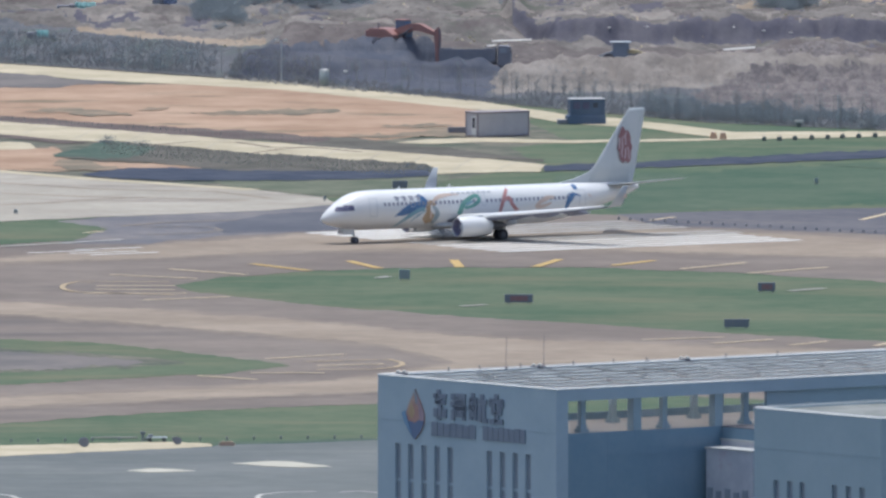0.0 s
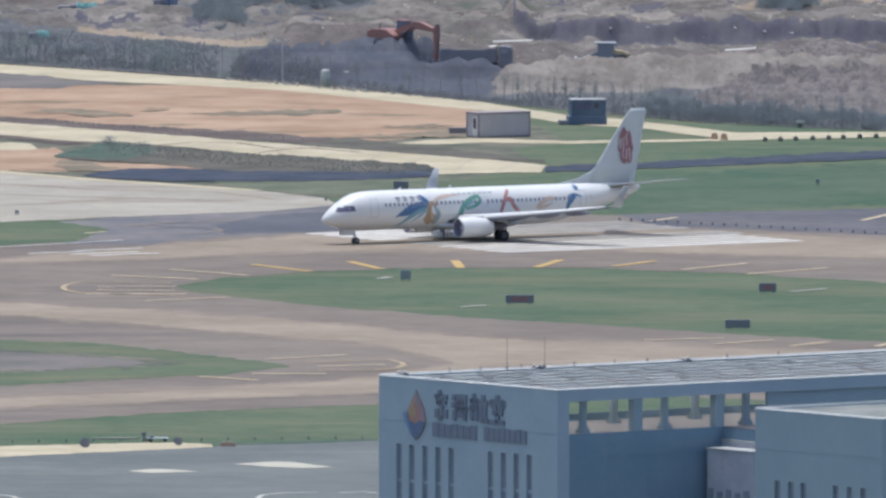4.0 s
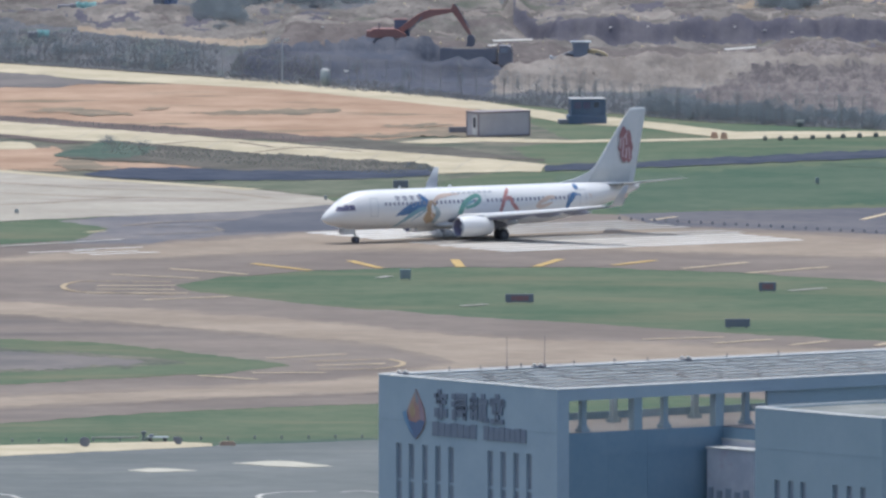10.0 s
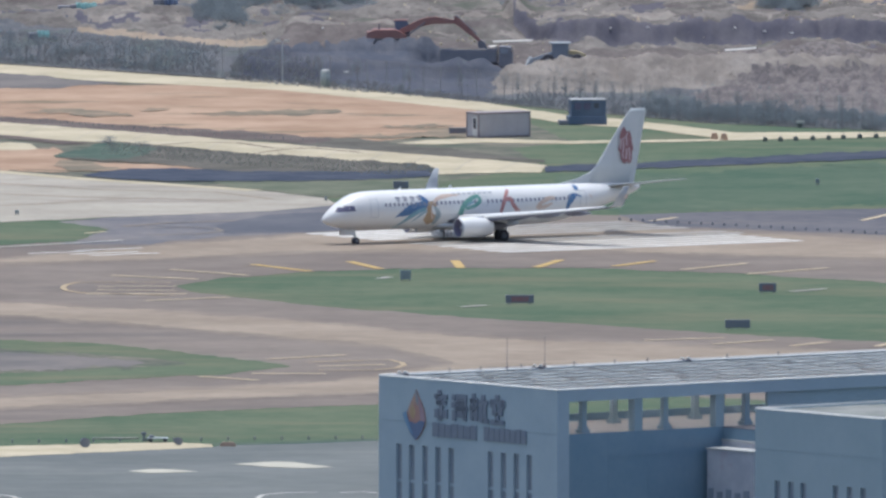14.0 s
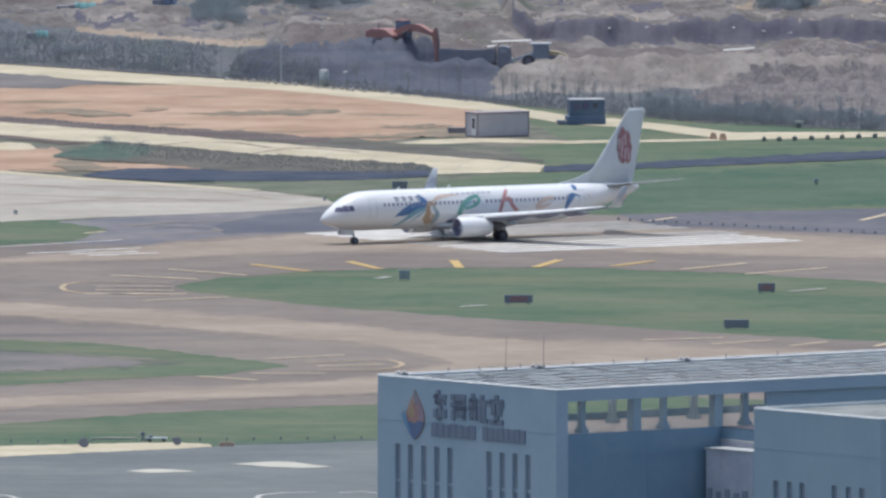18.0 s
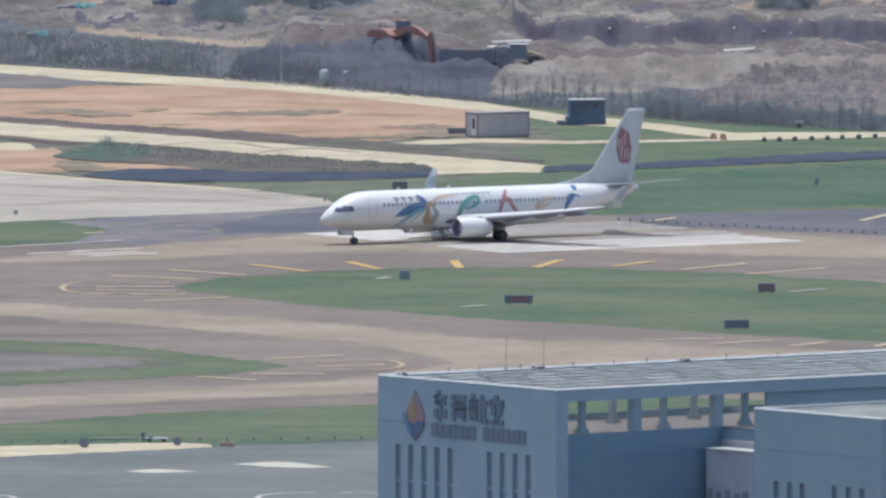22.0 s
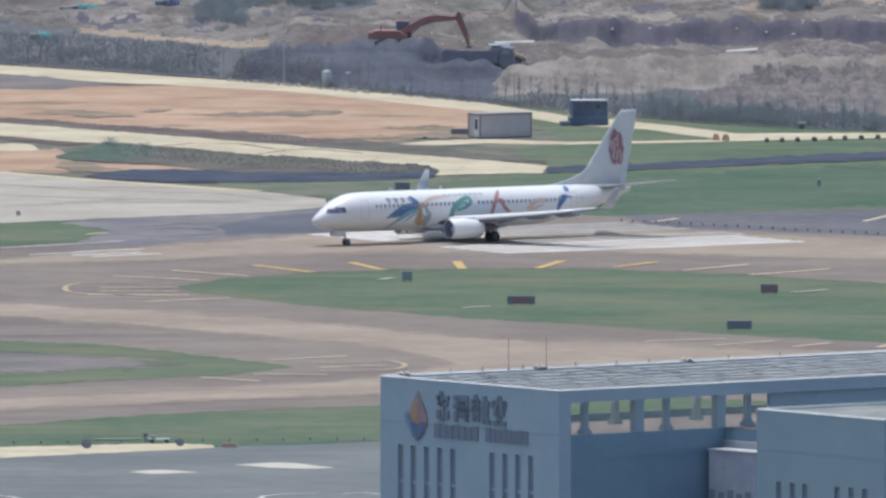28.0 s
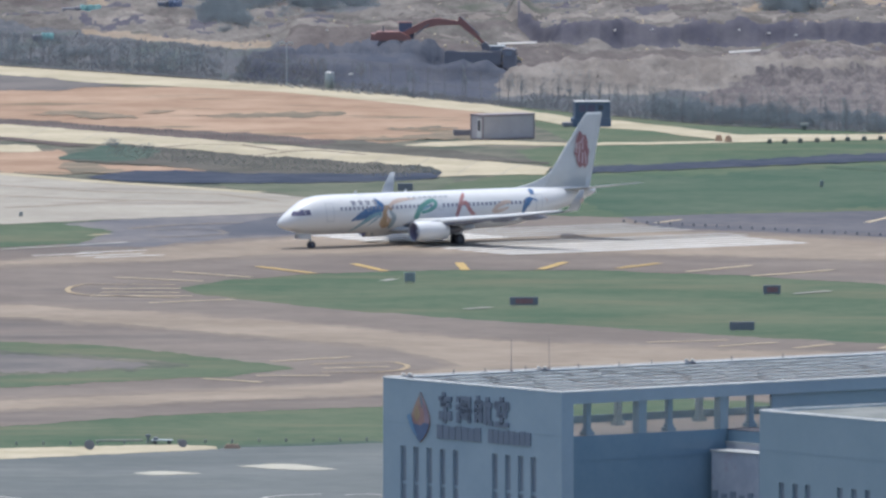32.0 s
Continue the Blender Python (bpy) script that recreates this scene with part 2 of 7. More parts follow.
# White paint greyed to stand for the shade on the fin's side.
FINSHADE = surf("shaded_white_paint", (0.56, 0.595, 0.605), (0.64, 0.665, 0.67), 0.6, 5, 0.5, bump=0)
STRIPE = surf("bright_threshold_paint", (0.60, 0.585, 0.545), (0.78, 0.765, 0.725), 0.4, 3, 0.7, stretch=FLAT, bump=0, spec=0.15)
RENDERED = surf("stained_plaster", (0.41, 0.43, 0.49), (0.54, 0.55, 0.59), 0.3, 1.6, 0.8, bump=0.05, patch=0.3, third=((0.44, 0.39, 0.45), 0.5, 0.56, 0.70, (1, 1, 1)))
CLAD = surf("blue_grey_cladding", (0.352, 0.434, 0.50), (0.424, 0.505, 0.56), 0.25, 2.5, 0.6, bump=0.05)
ANNEXCLAD = surf("teal_grey_cladding", (0.31, 0.395, 0.445), (0.37, 0.45, 0.498), 0.25, 2.5, 0.6, bump=0.05)
COLUMN = surf("column_paint", (0.40, 0.44, 0.47), (0.48, 0.52, 0.55), 0.5, 3, 0.6, bump=0.05)
CURTAIN = surf("curtain_wall_glass", (0.178, 0.275, 0.36), (0.228, 0.318, 0.395), 0.25, 2, 0.2, bump=0, spec=0.9)
SLIT = surf("window_slit_glass", (0.235, 0.27, 0.325), (0.30, 0.335, 0.385), 0.6, 3, 0.3, bump=0)
SIGN = surf("dark_sign_metal", (0.19, 0.22, 0.28), (0.235, 0.265, 0.325), 1, 5, 0.6, bump=0)
ROOFP = surf("roof_panel", (0.185, 0.205, 0.208), (0.28, 0.30, 0.30), 0.35, 2, 0.5, bump=0.05, vary=0.25)
SPREADER = surf("light_spreading_sheet", (0.25, 0.265, 0.29), (0.34, 0.355, 0.375), 0.4, 3, 0.6, bump=0.05)
ROOFD = surf("roof_joint_steel", (0.16, 0.18, 0.20), (0.24, 0.26, 0.28), 0.6, 4, 0.7, bump=0)
ANNEXROOF = surf("weathered_roof_felt", (0.165, 0.178, 0.168), (0.285, 0.292, 0.275), 0.25, 1.5, 0.8, bump=0.05, patch=0.3, spec=0.2)
COPING = surf("pale_coping", (0.42, 0.43, 0.43), (0.53, 0.54, 0.53), 0.8, 5, 0.6, bump=0)
TERRACE = surf("terrace_paving", (0.50, 0.455, 0.42), (0.60, 0.55, 0.50), 0.6, 4, 0.8, bump=0.05)
FLAME = surf("orange_emblem", (0.43, 0.28, 0.23), (0.54, 0.38, 0.315), 0.7, 3, 0.5, bump=0)
NAVY = surf("navy_emblem", (0.11, 0.15, 0.27), (0.16, 0.21, 0.33), 0.7, 3, 0.5, bump=0)
CABIN = surf("white_container_steel", (0.50, 0.475, 0.495), (0.60, 0.575, 0.585), 0.8, 4, 0.6, bump=0.05)
RUST = surf("weathered_brown_grey_paint", (0.27, 0.235, 0.25), (0.36, 0.315, 0.325), 0.8, 4, 0.7, bump=0.05)
BLUECAB = surf("blue_cabin_steel", (0.10, 0.145, 0.225), (0.14, 0.19, 0.275), 0.8, 4, 0.6, bump=0.05)
TEAL = surf("teal_sheet", (0.15, 0.38, 0.40), (0.30, 0.52, 0.53), 0.8, 4, 0.6, bump=0.05)
EXRED = surf("excavator_orange_paint", (0.295, 0.145, 0.128), (0.36, 0.19, 0.163), 0.8, 5, 0.55, bump=0.05)
LOADY = surf("loader_yellow_paint", (0.50, 0.40, 0.22), (0.62, 0.52, 0.32), 0.8, 5, 0.55, bump=0.05)
# Truck and track steel are paled so that haze is in the colour.
TRUCKG = surf("hazed_truck_steel", (0.205, 0.21, 0.242), (0.275, 0.275, 0.30), 0.8, 5, 0.7, bump=0.05)
TRACKG = surf("hazed_track_steel", (0.16, 0.162, 0.195), (0.22, 0.22, 0.245), 0.8, 5, 0.8, bump=0.05)
POST = surf("dark_fence_steel", (0.195, 0.20, 0.215), (0.25, 0.255, 0.265), 0.8, 6, 0.7, bump=0)
# Leaf colour greyed and lifted to stand for haze.
LEAF = surf("hazed_leaves", (0.250, 0.280, 0.305), (0.315, 0.342, 0.352), 0.7, 4, 0.8, bump=0, vary=0.15, spec=0.0)
RANKBLADE = surf("rank_scrub_blades", (0.285, 0.290, 0.262), (0.375, 0.368, 0.325), 0.3, 2, 0.9, bump=0, spec=0.0, island=0.25)
BRUSH = surf("dry_brush_blades", (0.285, 0.282, 0.282), (0.385, 0.375, 0.365), 0.3, 2, 0.9, bump=0, spec=0.0, island=0.28)


def let_light_through(m, tint, share):
    """Thin leaves and blades pass some light to their shaded side."""
    n, k = m.node_tree.nodes, m.node_tree.links
    thin, blend = n.new("ShaderNodeBsdfTranslucent"), n.new("ShaderNodeMixShader")
    thin.inputs[0].default_value = (*tint, 1)
    blend.inputs[0].default_value = share
    k.new(n["Principled BSDF"].outputs[0], blend.inputs[1])
    k.new(thin.outputs[0], blend.inputs[2])
    k.new(blend.outputs[0], n["Material Output"].inputs[0])


let_light_through(LEAF, (0.27, 0.31, 0.33), 0.55)
let_light_through(SPREADER, (0.95, 0.94, 0.93), 0.88)
let_light_through(BRUSH, (0.32, 0.32, 0.32), 0.55)
let_light_through(RANKBLADE, (0.31, 0.31, 0.27), 0.55)
BARK = surf("bark", (0.26, 0.255, 0.265), (0.32, 0.31, 0.315), 2, 12, 0.9, bump=0.2, spec=0.0)
SIGNBOX = surf("sign_casing", (0.185, 0.20, 0.24), (0.235, 0.25, 0.29), 1, 6, 0.6, bump=0)
PALEBOX = surf("weathered_sign_casing", (0.27, 0.32, 0.33), (0.33, 0.375, 0.385), 1, 6, 0.6, bump=0)
BLOCKG = surf("dark_block_concrete", (0.13, 0.145, 0.14), (0.18, 0.19, 0.18), 1, 8, 0.9, bump=0.1)
BARRIER = surf("orange_barrier_plastic", (0.46, 0.31, 0.22), (0.55, 0.40, 0.30), 1, 8, 0.6, bump=0)


# ---- building helpers ----
def part(name, bm, material, parent=None, label="", smooth=False):
    me = bpy.data.meshes.new(name)
    bmesh.ops.recalc_face_normals(bm, faces=bm.faces)
    if smooth:
        for f in bm.faces:
            f.smooth = True
    bm.to_mesh(me)
    bm.free()
    me.materials.append(material)
    ob = new(name, me)
    if parent:
        ob.parent = parent
    if label:
        tagged(ob, label)
    return ob


def thing(name, m, label, category, group=""):
    ob = new(name)
    ob.matrix_world = m
    return tagged(ob, label, category, group)


def box(bm, x0, x1, y0, y1, z0, z1, bevel=0.0, m=None):
    r = bmesh.ops.create_cube(bm, size=1)
    vs = r["verts"]
    for v in vs:
        v.co = Vector(((x0 + x1) / 2 + v.co.x * (x1 - x0), (y0 + y1) / 2 + v.co.y * (y1 - y0), (z0 + z1) / 2 + v.co.z * (z1 - z0)))
    if bevel:
        es = list({e for v in vs for e in v.link_edges})
        out = bmesh.ops.bevel(bm, geom=es, offset=bevel, segments=2, affect="EDGES", profile=0.6)
        vs = list({v for f in out["faces"] for v in f.verts} | {v for v in vs if v.is_valid})
    if m is not None:
        for v in vs:
            v.co = m @ v.co
    return vs


def loft(bm, rings, close=True, cap=True):
    """Skin over rings of equal length."""
    made = [[bm.verts.new(p) for p in ring] for ring in rings]
    n = len(made[0])
    for a, b in zip(made, made[1:]):
        for i in range(n if close else n - 1):
            j = (i + 1) % n
            bm.faces.new((a[i], a[j], b[j], b[i]))
    if cap:
        bm.faces.new(list(reversed(made[0])))
        bm.faces.new(made[-1])
    return made


def tube(bm, p0, p1, r0, r1=None, n=10):
    p0, p1 = Vector(p0), Vector(p1)
    r1 = r0 if r1 is None else r1
    q = (p1 - p0).to_track_quat("Z", "Y")
    rings = []
    for p, r in ((p0, r0), (p1, r1)):
        rings.append([p + q @ Vector((r * math.cos(2 * math.pi * i / n), r * math.sin(2 * math.pi * i / n), 0)) for i in range(n)])
    loft(bm, rings)


def prism(bm, outline, y0, y1):
    """An outline in x and z, pulled along y."""
    loft(bm, [[(x, y0, z) for x, z in outline], [(x, y1, z) for x, z in outline]])


def rounded(points, steps=5):
    """A closed smooth curve through the points."""
    n, out = len(points), []
    for i in range(n):
        p = [Vector((*points[(i + d) % n], 0)) for d in (-1, 0, 1, 2)]
        for s in range(steps):
            t = s / steps
            v = 0.5 * (2 * p[1] + (p[2] - p[0]) * t + (2 * p[0] - 5 * p[1] + 4 * p[2] - p[3]) * t * t + (3 * p[1] - p[0] - 3 * p[2] + p[3]) * t ** 3)
            out.append((v.x, v.y))
    return out


def sheet(name, points, z, material, label, steps=0, category="ground", rag=None):
    """A flat area of ground laid at height z, with a ragged soft edge where steps are given."""
    bm = bmesh.new()
    pts = rounded(points, steps) if steps else points
    rag = (1.3 if material in (GRASS, DRY, ORANGE, BROWNSTRIP, DITCH, LUSH) else 0.45) if rag is None else rag
    if rag:
        fine_ = []
        for (x0, y0), (x1, y1) in zip(pts, pts[1:] + pts[:1]):
            n = max(1, min(400, int(abs(x1 - x0) / 0.45 + abs(y1 - y0) / 3)))
            for k in range(n):
                x, y = x0 + (x1 - x0) * k / n, y0 + (y1 - y0) * k / n
                fine_.append((x + rag * 0.35 * noise.noise((x * 0.8, y * 0.3, z * 40)), y + rag * (1.3 * noise.noise((x * 1.1, y * 0.2, z * 70)) + 1.5 * noise.noise((x * 0.3, y * 0.1, z * 50)))))
        pts = fine_
    f = bm.faces.new([bm.verts.new((x, y, z)) for x, y in pts])
    bmesh.ops.triangulate(bm, faces=[f])
    bmesh.ops.recalc_face_normals(bm, faces=bm.faces)
    for f in bm.faces:
        if f.normal.z < 0:
            f.normal_flip()
    me = bpy.data.meshes.new(name)
    bm.to_mesh(me)
    bm.free()
    me.materials.append(material)
    return tagged(new(name, me), label, category, kind="structure")


def worn_lane(name, points, z, label):
    """A paler lane with fringes where the wear fades out on both sides."""
    half = len(points) // 2 + len(points) % 2
    for grow, dz, material, rag in ((3.6, 0.0, FRINGE, 1.5), (1.2, 0.006, FRINGE2, 1.5), (-1.4, 0.012, LANE, 1.5)):
        moved = [(x, y + (grow if i < half else -grow)) for i, (x, y) in enumerate(points)]
        sheet(name, moved, z + dz, material, label, category="pavement", rag=rag)


def ribbon(bm, points, width, z):
    """A painted line through points on the ground."""
    ps = [Vector((*p, z)) for p in points]
    left, right = [], []
    for i, p in enumerate(ps):
        d = (ps[min(i + 1, len(ps) - 1)] - ps[max(i - 1, 0)]).normalized()
        s = Vector((-d.y, d.x, 0)) * width / 2
        left.append(bm.verts.new(p + s))
        right.append(bm.verts.new(p - s))
    for i in range(len(ps) - 1):
        bm.faces.new((right[i], right[i + 1], left[i + 1], left[i]))


def line(name, points, width, material, label, z=0.075):
    bm = bmesh.new()
    ribbon(bm, points, width, z)
    for f in bm.faces:
        f.normal_update()
        if f.normal.z < 0:
            f.normal_flip()
    me = bpy.data.meshes.new(name)
    bm.to_mesh(me)
    bm.free()
    me.materials.append(material)
    return tagged(new(name, me), label, "marking", kind="structure")


# ---- ground ----
sheet("ground", [(-6000, -6000), (6000, -6000), (6000, 6000), (-6000, 6000)], 0.0, GRASS, "mown green airfield grass reaching to the horizon", rag=0)

# paved areas
sheet("runway", [(-83.5, -45.2), (-85.3, 27.3), (-34.1, 23.5), (-22.1, 36.8), (-13.0, 51.2), (18.2, 42.6), (52.5, 18.8), (86.5, 4.7), (83.3, -121.7), (43.8, -68.7), (29.0, -53.3), (14.7, -45.2), (-1.9, -45.2), (-12.6, -49.7), (-21.5, -60.6), (-26.6, -73.2), (-25.0, -83.0), (-20.2, -91.8), (-9.0, -109.4), (0.9, -120.8), (14.6, -133.8), (28.1, -148.4), (42.6, -159.5), (81.6, -189.8), (79.2, -286.8), (12.0, -230.9), (-6.1, -250.3), (-25.5, -262.3), (-41.0, -278.9), (-76.9, -310.2)], 0.02, TARMAC, "brownish grey asphalt of the runway and taxiways", category="pavement", rag=0.9)
sheet("asphalt_shoulder", [(17.7, 43.5), (29.8, 48.3), (45.4, 54.1), (82.3, 69.6), (80.8, 4.7), (44.8, 8.4), (29.6, 18.8), (21.6, 23.5)], 0.0325, MIDTAR, "blue-grey asphalt strip beyond the runway", category="pavement")
sheet("asphalt_turnoff", [(-38.9, -6.5), (-34.0, 19.7), (-39.3, 31.1), (-30.8, 42.6), (-17.6, 51.2), (-10.7, 61.8), (-1.4, 50.2), (-1.4, 23.5), (-15.1, 11.2), (-22.5, 6.6), (-28.7, -6.5)], 0.031, BLUETAR, "blue-grey patched asphalt beside the runway", category="pavement")
sheet("dark_patch", [(-23.2, 25.4), (-18.1, 42.6), (-12.9, 47.4), (-5.4, 44.5), (-5.4, 19.7), (-15.1, 13.1), (-22.2, 10.3)], 0.05, DARKTAR, "dark fresh asphalt patch", category="pavement")
sheet("grass_verge", [(-85.3, 31.1), (-45.0, 27.3), (-38.7, 28.3), (-33.8, 18.8), (-37.3, -0.9), (-44.6, -7.5), (-84.0, -23.2)], 0.05, GRASS, "green grass verge beside the runway")
worn_lane("runway_lane", [(-82.9, -68.7), (-44.3, -29.6), (-27.5, -6.5), (-12.8, 10.3), (0.9, 21.6), (18.7, 21.6), (44.7, 0.9), (85.8, -23.2), (85.1, -50.6), (44.3, -29.6), (14.8, -17.7), (-12.7, -18.6), (-27.4, -28.7), (-44.2, -38.8), (-82.7, -75.8)], 0.035, "paler worn strip along the runway")
worn_lane("taxiway_lane", [(-82.7, -77.6), (-43.4, -98.9), (-29.5, -110.3), (-12.3, -130.3), (0.9, -150.9), (12.3, -159.5), (22.6, -165.4), (42.4, -177.2), (81.6, -189.8), (80.4, -239.0), (41.9, -214.6), (12.2, -193.9), (1.9, -198.1), (-0.2, -186.4), (-5.6, -166.2), (-15.5, -152.7), (-29.2, -133.8), (-43.1, -119.0), (-82.0, -104.2)], 0.035, "paler worn strip along the taxiway")
worn_lane("taxiway_branch", [(-78.0, -267.1), (-41.5, -241.4), (-25.7, -230.9), (-11.9, -219.5), (-1.3, -198.1), (1.9, -193.9), (6.2, -202.2), (-1.3, -230.9), (-11.9, -236.6), (-25.6, -245.5), (-41.3, -256.7), (-77.7, -280.5)], 0.04, "paler worn strip along the taxiway branch")
sheet("grass_island", [(-80.9, -150.9), (-42.6, -156.1), (-31.7, -163.7), (-21.8, -181.4), (-15.8, -192.3), (-14.6, -197.2), (-20.6, -207.2), (-31.2, -215.4), (-41.7, -226.0), (-78.6, -243.1)], 0.04, GRASS, "tapering green grass island between taxiways")
sheet("bare_patch", [(-58.7, -171.3), (-42.4, -175.5), (-35.3, -182.2), (-28.7, -189.8), (-32.5, -196.4), (-42.0, -203.0), (-58.0, -209.6)], 0.055, BARE, "grey bare patch in the grass island", 4, rag=2.5)
sheet("bare_fringe", [(-58.8, -167.1), (-42.4, -171.3), (-33.7, -179.7), (-24.4, -189.8), (-31.3, -199.7), (-42.0, -207.2), (-57.9, -213.8)], 0.05, DRY, "thin worn grass round the bare patch", 4, rag=2.5)
sheet("apron", [(-75.2, -378.2), (-76.4, -329.4), (-40.5, -323.2), (-21.2, -310.2), (-19.9, -307.1), (-6.0, -301.6), (11.8, -275.0), (28.8, -259.9), (80.6, -230.9), (420, -3300), (-420, -3300)], 0.02, APRON, "dark blue-grey asphalt apron", category="pavement", rag=0)
sheet("apron_edge", [(-76.7, -317.9), (-40.6, -309.4), (-25.1, -304.0), (-21.4, -307.1), (-21.1, -310.9), (-40.5, -324.0), (-76.3, -334.7)], 0.04, CREAM, "cream concrete edge strip of the apron", category="pavement")
sheet("concrete_taxiway", [(-88.3, 151.2), (-46.2, 118.9), (-37.3, 106.0), (-28.4, 96.1), (-19.5, 85.2), (-12.2, 71.5), (-10.7, 59.9), (-17.6, 49.3), (-30.8, 40.7), (-45.1, 30.2), (-85.2, 23.5)], 0.05, CONC, "pale concrete taxiway under repair", category="pavement")
for a in ([(-63.7, 108.9), (-45.9, 96.1), (-35.3, 85.2), (-23.6, 81.3), (-17.7, 69.6)], [(-63.3, 83.3), (-45.7, 78.4), (-36.9, 72.5), (-28.1, 69.6), (-20.0, 65.7)], [(-45.4, 58.0), (-40.3, 61.8), (-35.7, 67.6), (-32.8, 69.6)]):
    line("taxiway_seam", a, 0.9, LANE, "dirty seam across the pale concrete", 0.07)

line("verge_edge", [(-21.0, -307.1), (-13.7, -304.7), (-6.0, -300.1)], 3.0, DITCHGRASS, "dark rank grass along the apron's edge", 0.03)

# far side: road, bare earth, channel
sheet("lush_field", [(11.8, 108.9), (21.6, 114.9), (30.4, 119.9), (46.4, 134.0), (84.5, 159.4), (82.4, 71.5), (45.5, 58.9), (29.9, 53.1), (19.4, 48.3), (13.7, 69.6)], 0.014, LUSH, "bluish green lush grass beyond the runway", 3, rag=3.0)
sheet("dull_field", [(-92.8, 333.2), (-48.6, 300.8), (-13.8, 277.8), (2.8, 245.3), (7.0, 224.0), (13.5, 171.7), (6.9, 159.4), (10.8, 128.9), (0.9, 103.0), (-13.0, 69.6), (-45.1, 30.2), (-84.9, 14.1)], 0.012, DRY, "dull grey-green rough grass beyond the runway")
sheet("bare_earth", [(-91.7, 288.7), (-48.2, 273.4), (-36.0, 278.9), (-16.2, 273.4), (-5.1, 249.6), (2.5, 231.4), (7.0, 218.7), (2.8, 194.5), (-3.2, 177.9), (-11.0, 171.7), (-18.2, 178.9), (-35.2, 198.7), (-47.4, 210.2), (-90.6, 243.2)], 0.03, ORANGE, "orange bare earth field", 3)
sheet("perimeter_road", [(-93.4, 355.8), (-48.8, 318.6), (-39.4, 308.6), (-30.0, 296.4), (-13.8, 277.8), (-5.2, 262.5), (4.0, 245.3), (13.1, 220.8), (18.5, 214.4), (21.5, 207.1), (25.1, 200.8), (31.0, 188.3), (47.2, 189.3), (85.3, 194.5), (85.0, 182.0), (47.0, 180.0), (30.9, 173.8), (25.0, 186.2), (21.4, 195.6), (13.0, 203.9), (7.0, 224.0), (-5.1, 245.3), (-17.4, 266.9), (-29.8, 278.9), (-39.2, 286.5), (-48.6, 300.8), (-92.9, 337.7)], 0.05, CREAM, "cream concrete perimeter road", category="road")
sheet("dry_verge", [(-92.8, 333.2), (-48.6, 300.8), (-41.7, 288.7), (-35.4, 282.1), (-40.3, 275.6), (-48.2, 271.2), (-91.7, 288.7)], 0.055, BARE, "grey bare verge beside the road", 3, rag=1.6)
sheet("track", [(-5.0, 168.6), (-1.4, 174.8), (4.0, 177.9), (12.9, 172.7), (27.3, 175.8), (31.5, 178.9), (31.5, 174.8), (27.3, 171.7), (12.9, 167.6), (3.9, 169.6), (-1.4, 165.5)], 0.055, CREAM, "narrow cream concrete track", category="road")
sheet("earth_bank", [(-90.7, 247.4), (-47.5, 218.7), (-35.3, 202.9), (-18.3, 187.2), (-11.5, 176.0), (-14.5, 166.0), (-18.2, 171.7), (-35.1, 189.3), (-47.4, 207.1), (-90.4, 234.6)], 0.06, BROWNSTRIP, "dark brown earth bank along the channel", rag=1.6)
sheet("bank_grass", [(-15.0, 180.5), (-9.8, 176.9), (-0.2, 159.4), (10.4, 137.0), (2.1, 143.1), (-9.8, 159.4), (-16.5, 169.7)], 0.058, RANK, "dark dull grass on the bank along the channel", rag=1.8)
sheet("bank_foot", [(-18.0, 172.6), (-9.8, 161.8), (2.1, 145.2), (10.4, 138.0), (10.6, 133.6), (2.1, 141.6), (-9.8, 157.4), (-18.0, 168.6)], 0.064, RANK, "narrow dark rank edge above the channel", rag=1.4)
sheet("channel_lining", [(-90.4, 234.6), (-47.4, 207.1), (-32.1, 188.3), (-17.0, 166.6), (-5.0, 151.2), (4.5, 138.0), (10.8, 128.9), (10.1, 115.9), (-1.4, 112.9), (-8.5, 128.9), (-18.1, 145.1), (-28.9, 163.5), (-37.9, 170.7), (-47.1, 182.0), (-89.7, 208.1)], 0.07, CREAM, "cream concrete lining of a drainage channel", category="channel", rag=0.8)
sheet("scrub_strip", [(-41.2, 146.8), (-38.6, 156.3), (-35.5, 170.7), (-32.1, 166.6), (-26.9, 158.0), (-23.3, 152.9), (-20.3, 150.2), (-20.2, 148.7), (-14.3, 143.1), (-8.3, 136.0), (-3.6, 132.0), (-1.8, 128.9), (-0.7, 119.9), (-2.4, 114.9), (-11.2, 113.9), (-20.0, 114.9), (-20.1, 114.6), (-23.0, 116.6), (-25.4, 123.3), (-30.0, 130.6), (-33.4, 135.3), (-37.0, 137.3), (-40.0, 142.1)], 0.094, RANK, "dark rank scrub along the foot of the channel", rag=1.8)
sheet("green_strip", [(-41.2, 146.8), (-38.6, 155.6), (-35.5, 170.0), (-33.7, 167.2), (-30.5, 159.7), (-31.2, 147.8), (-33.5, 141.1), (-37.0, 139.4), (-40.0, 142.7)], 0.098, DITCHGRASS, "brighter green scrub beside the channel", rag=2.4)
sheet("pale_slab", [(-48.5, 169.5), (-43.5, 167.4), (-42.8, 158.2), (-48.0, 155.2)], 0.056, CREAM, "pale concrete slab among the earth", category="pavement", rag=1.2)
line("dark_earth_edge", [(-52.0, 186.0), (-47.0, 180.9), (-42.0, 172.5), (-38.9, 166.6)], 3.2, BROWNSTRIP, "dark earth edge below the channel", 0.078)
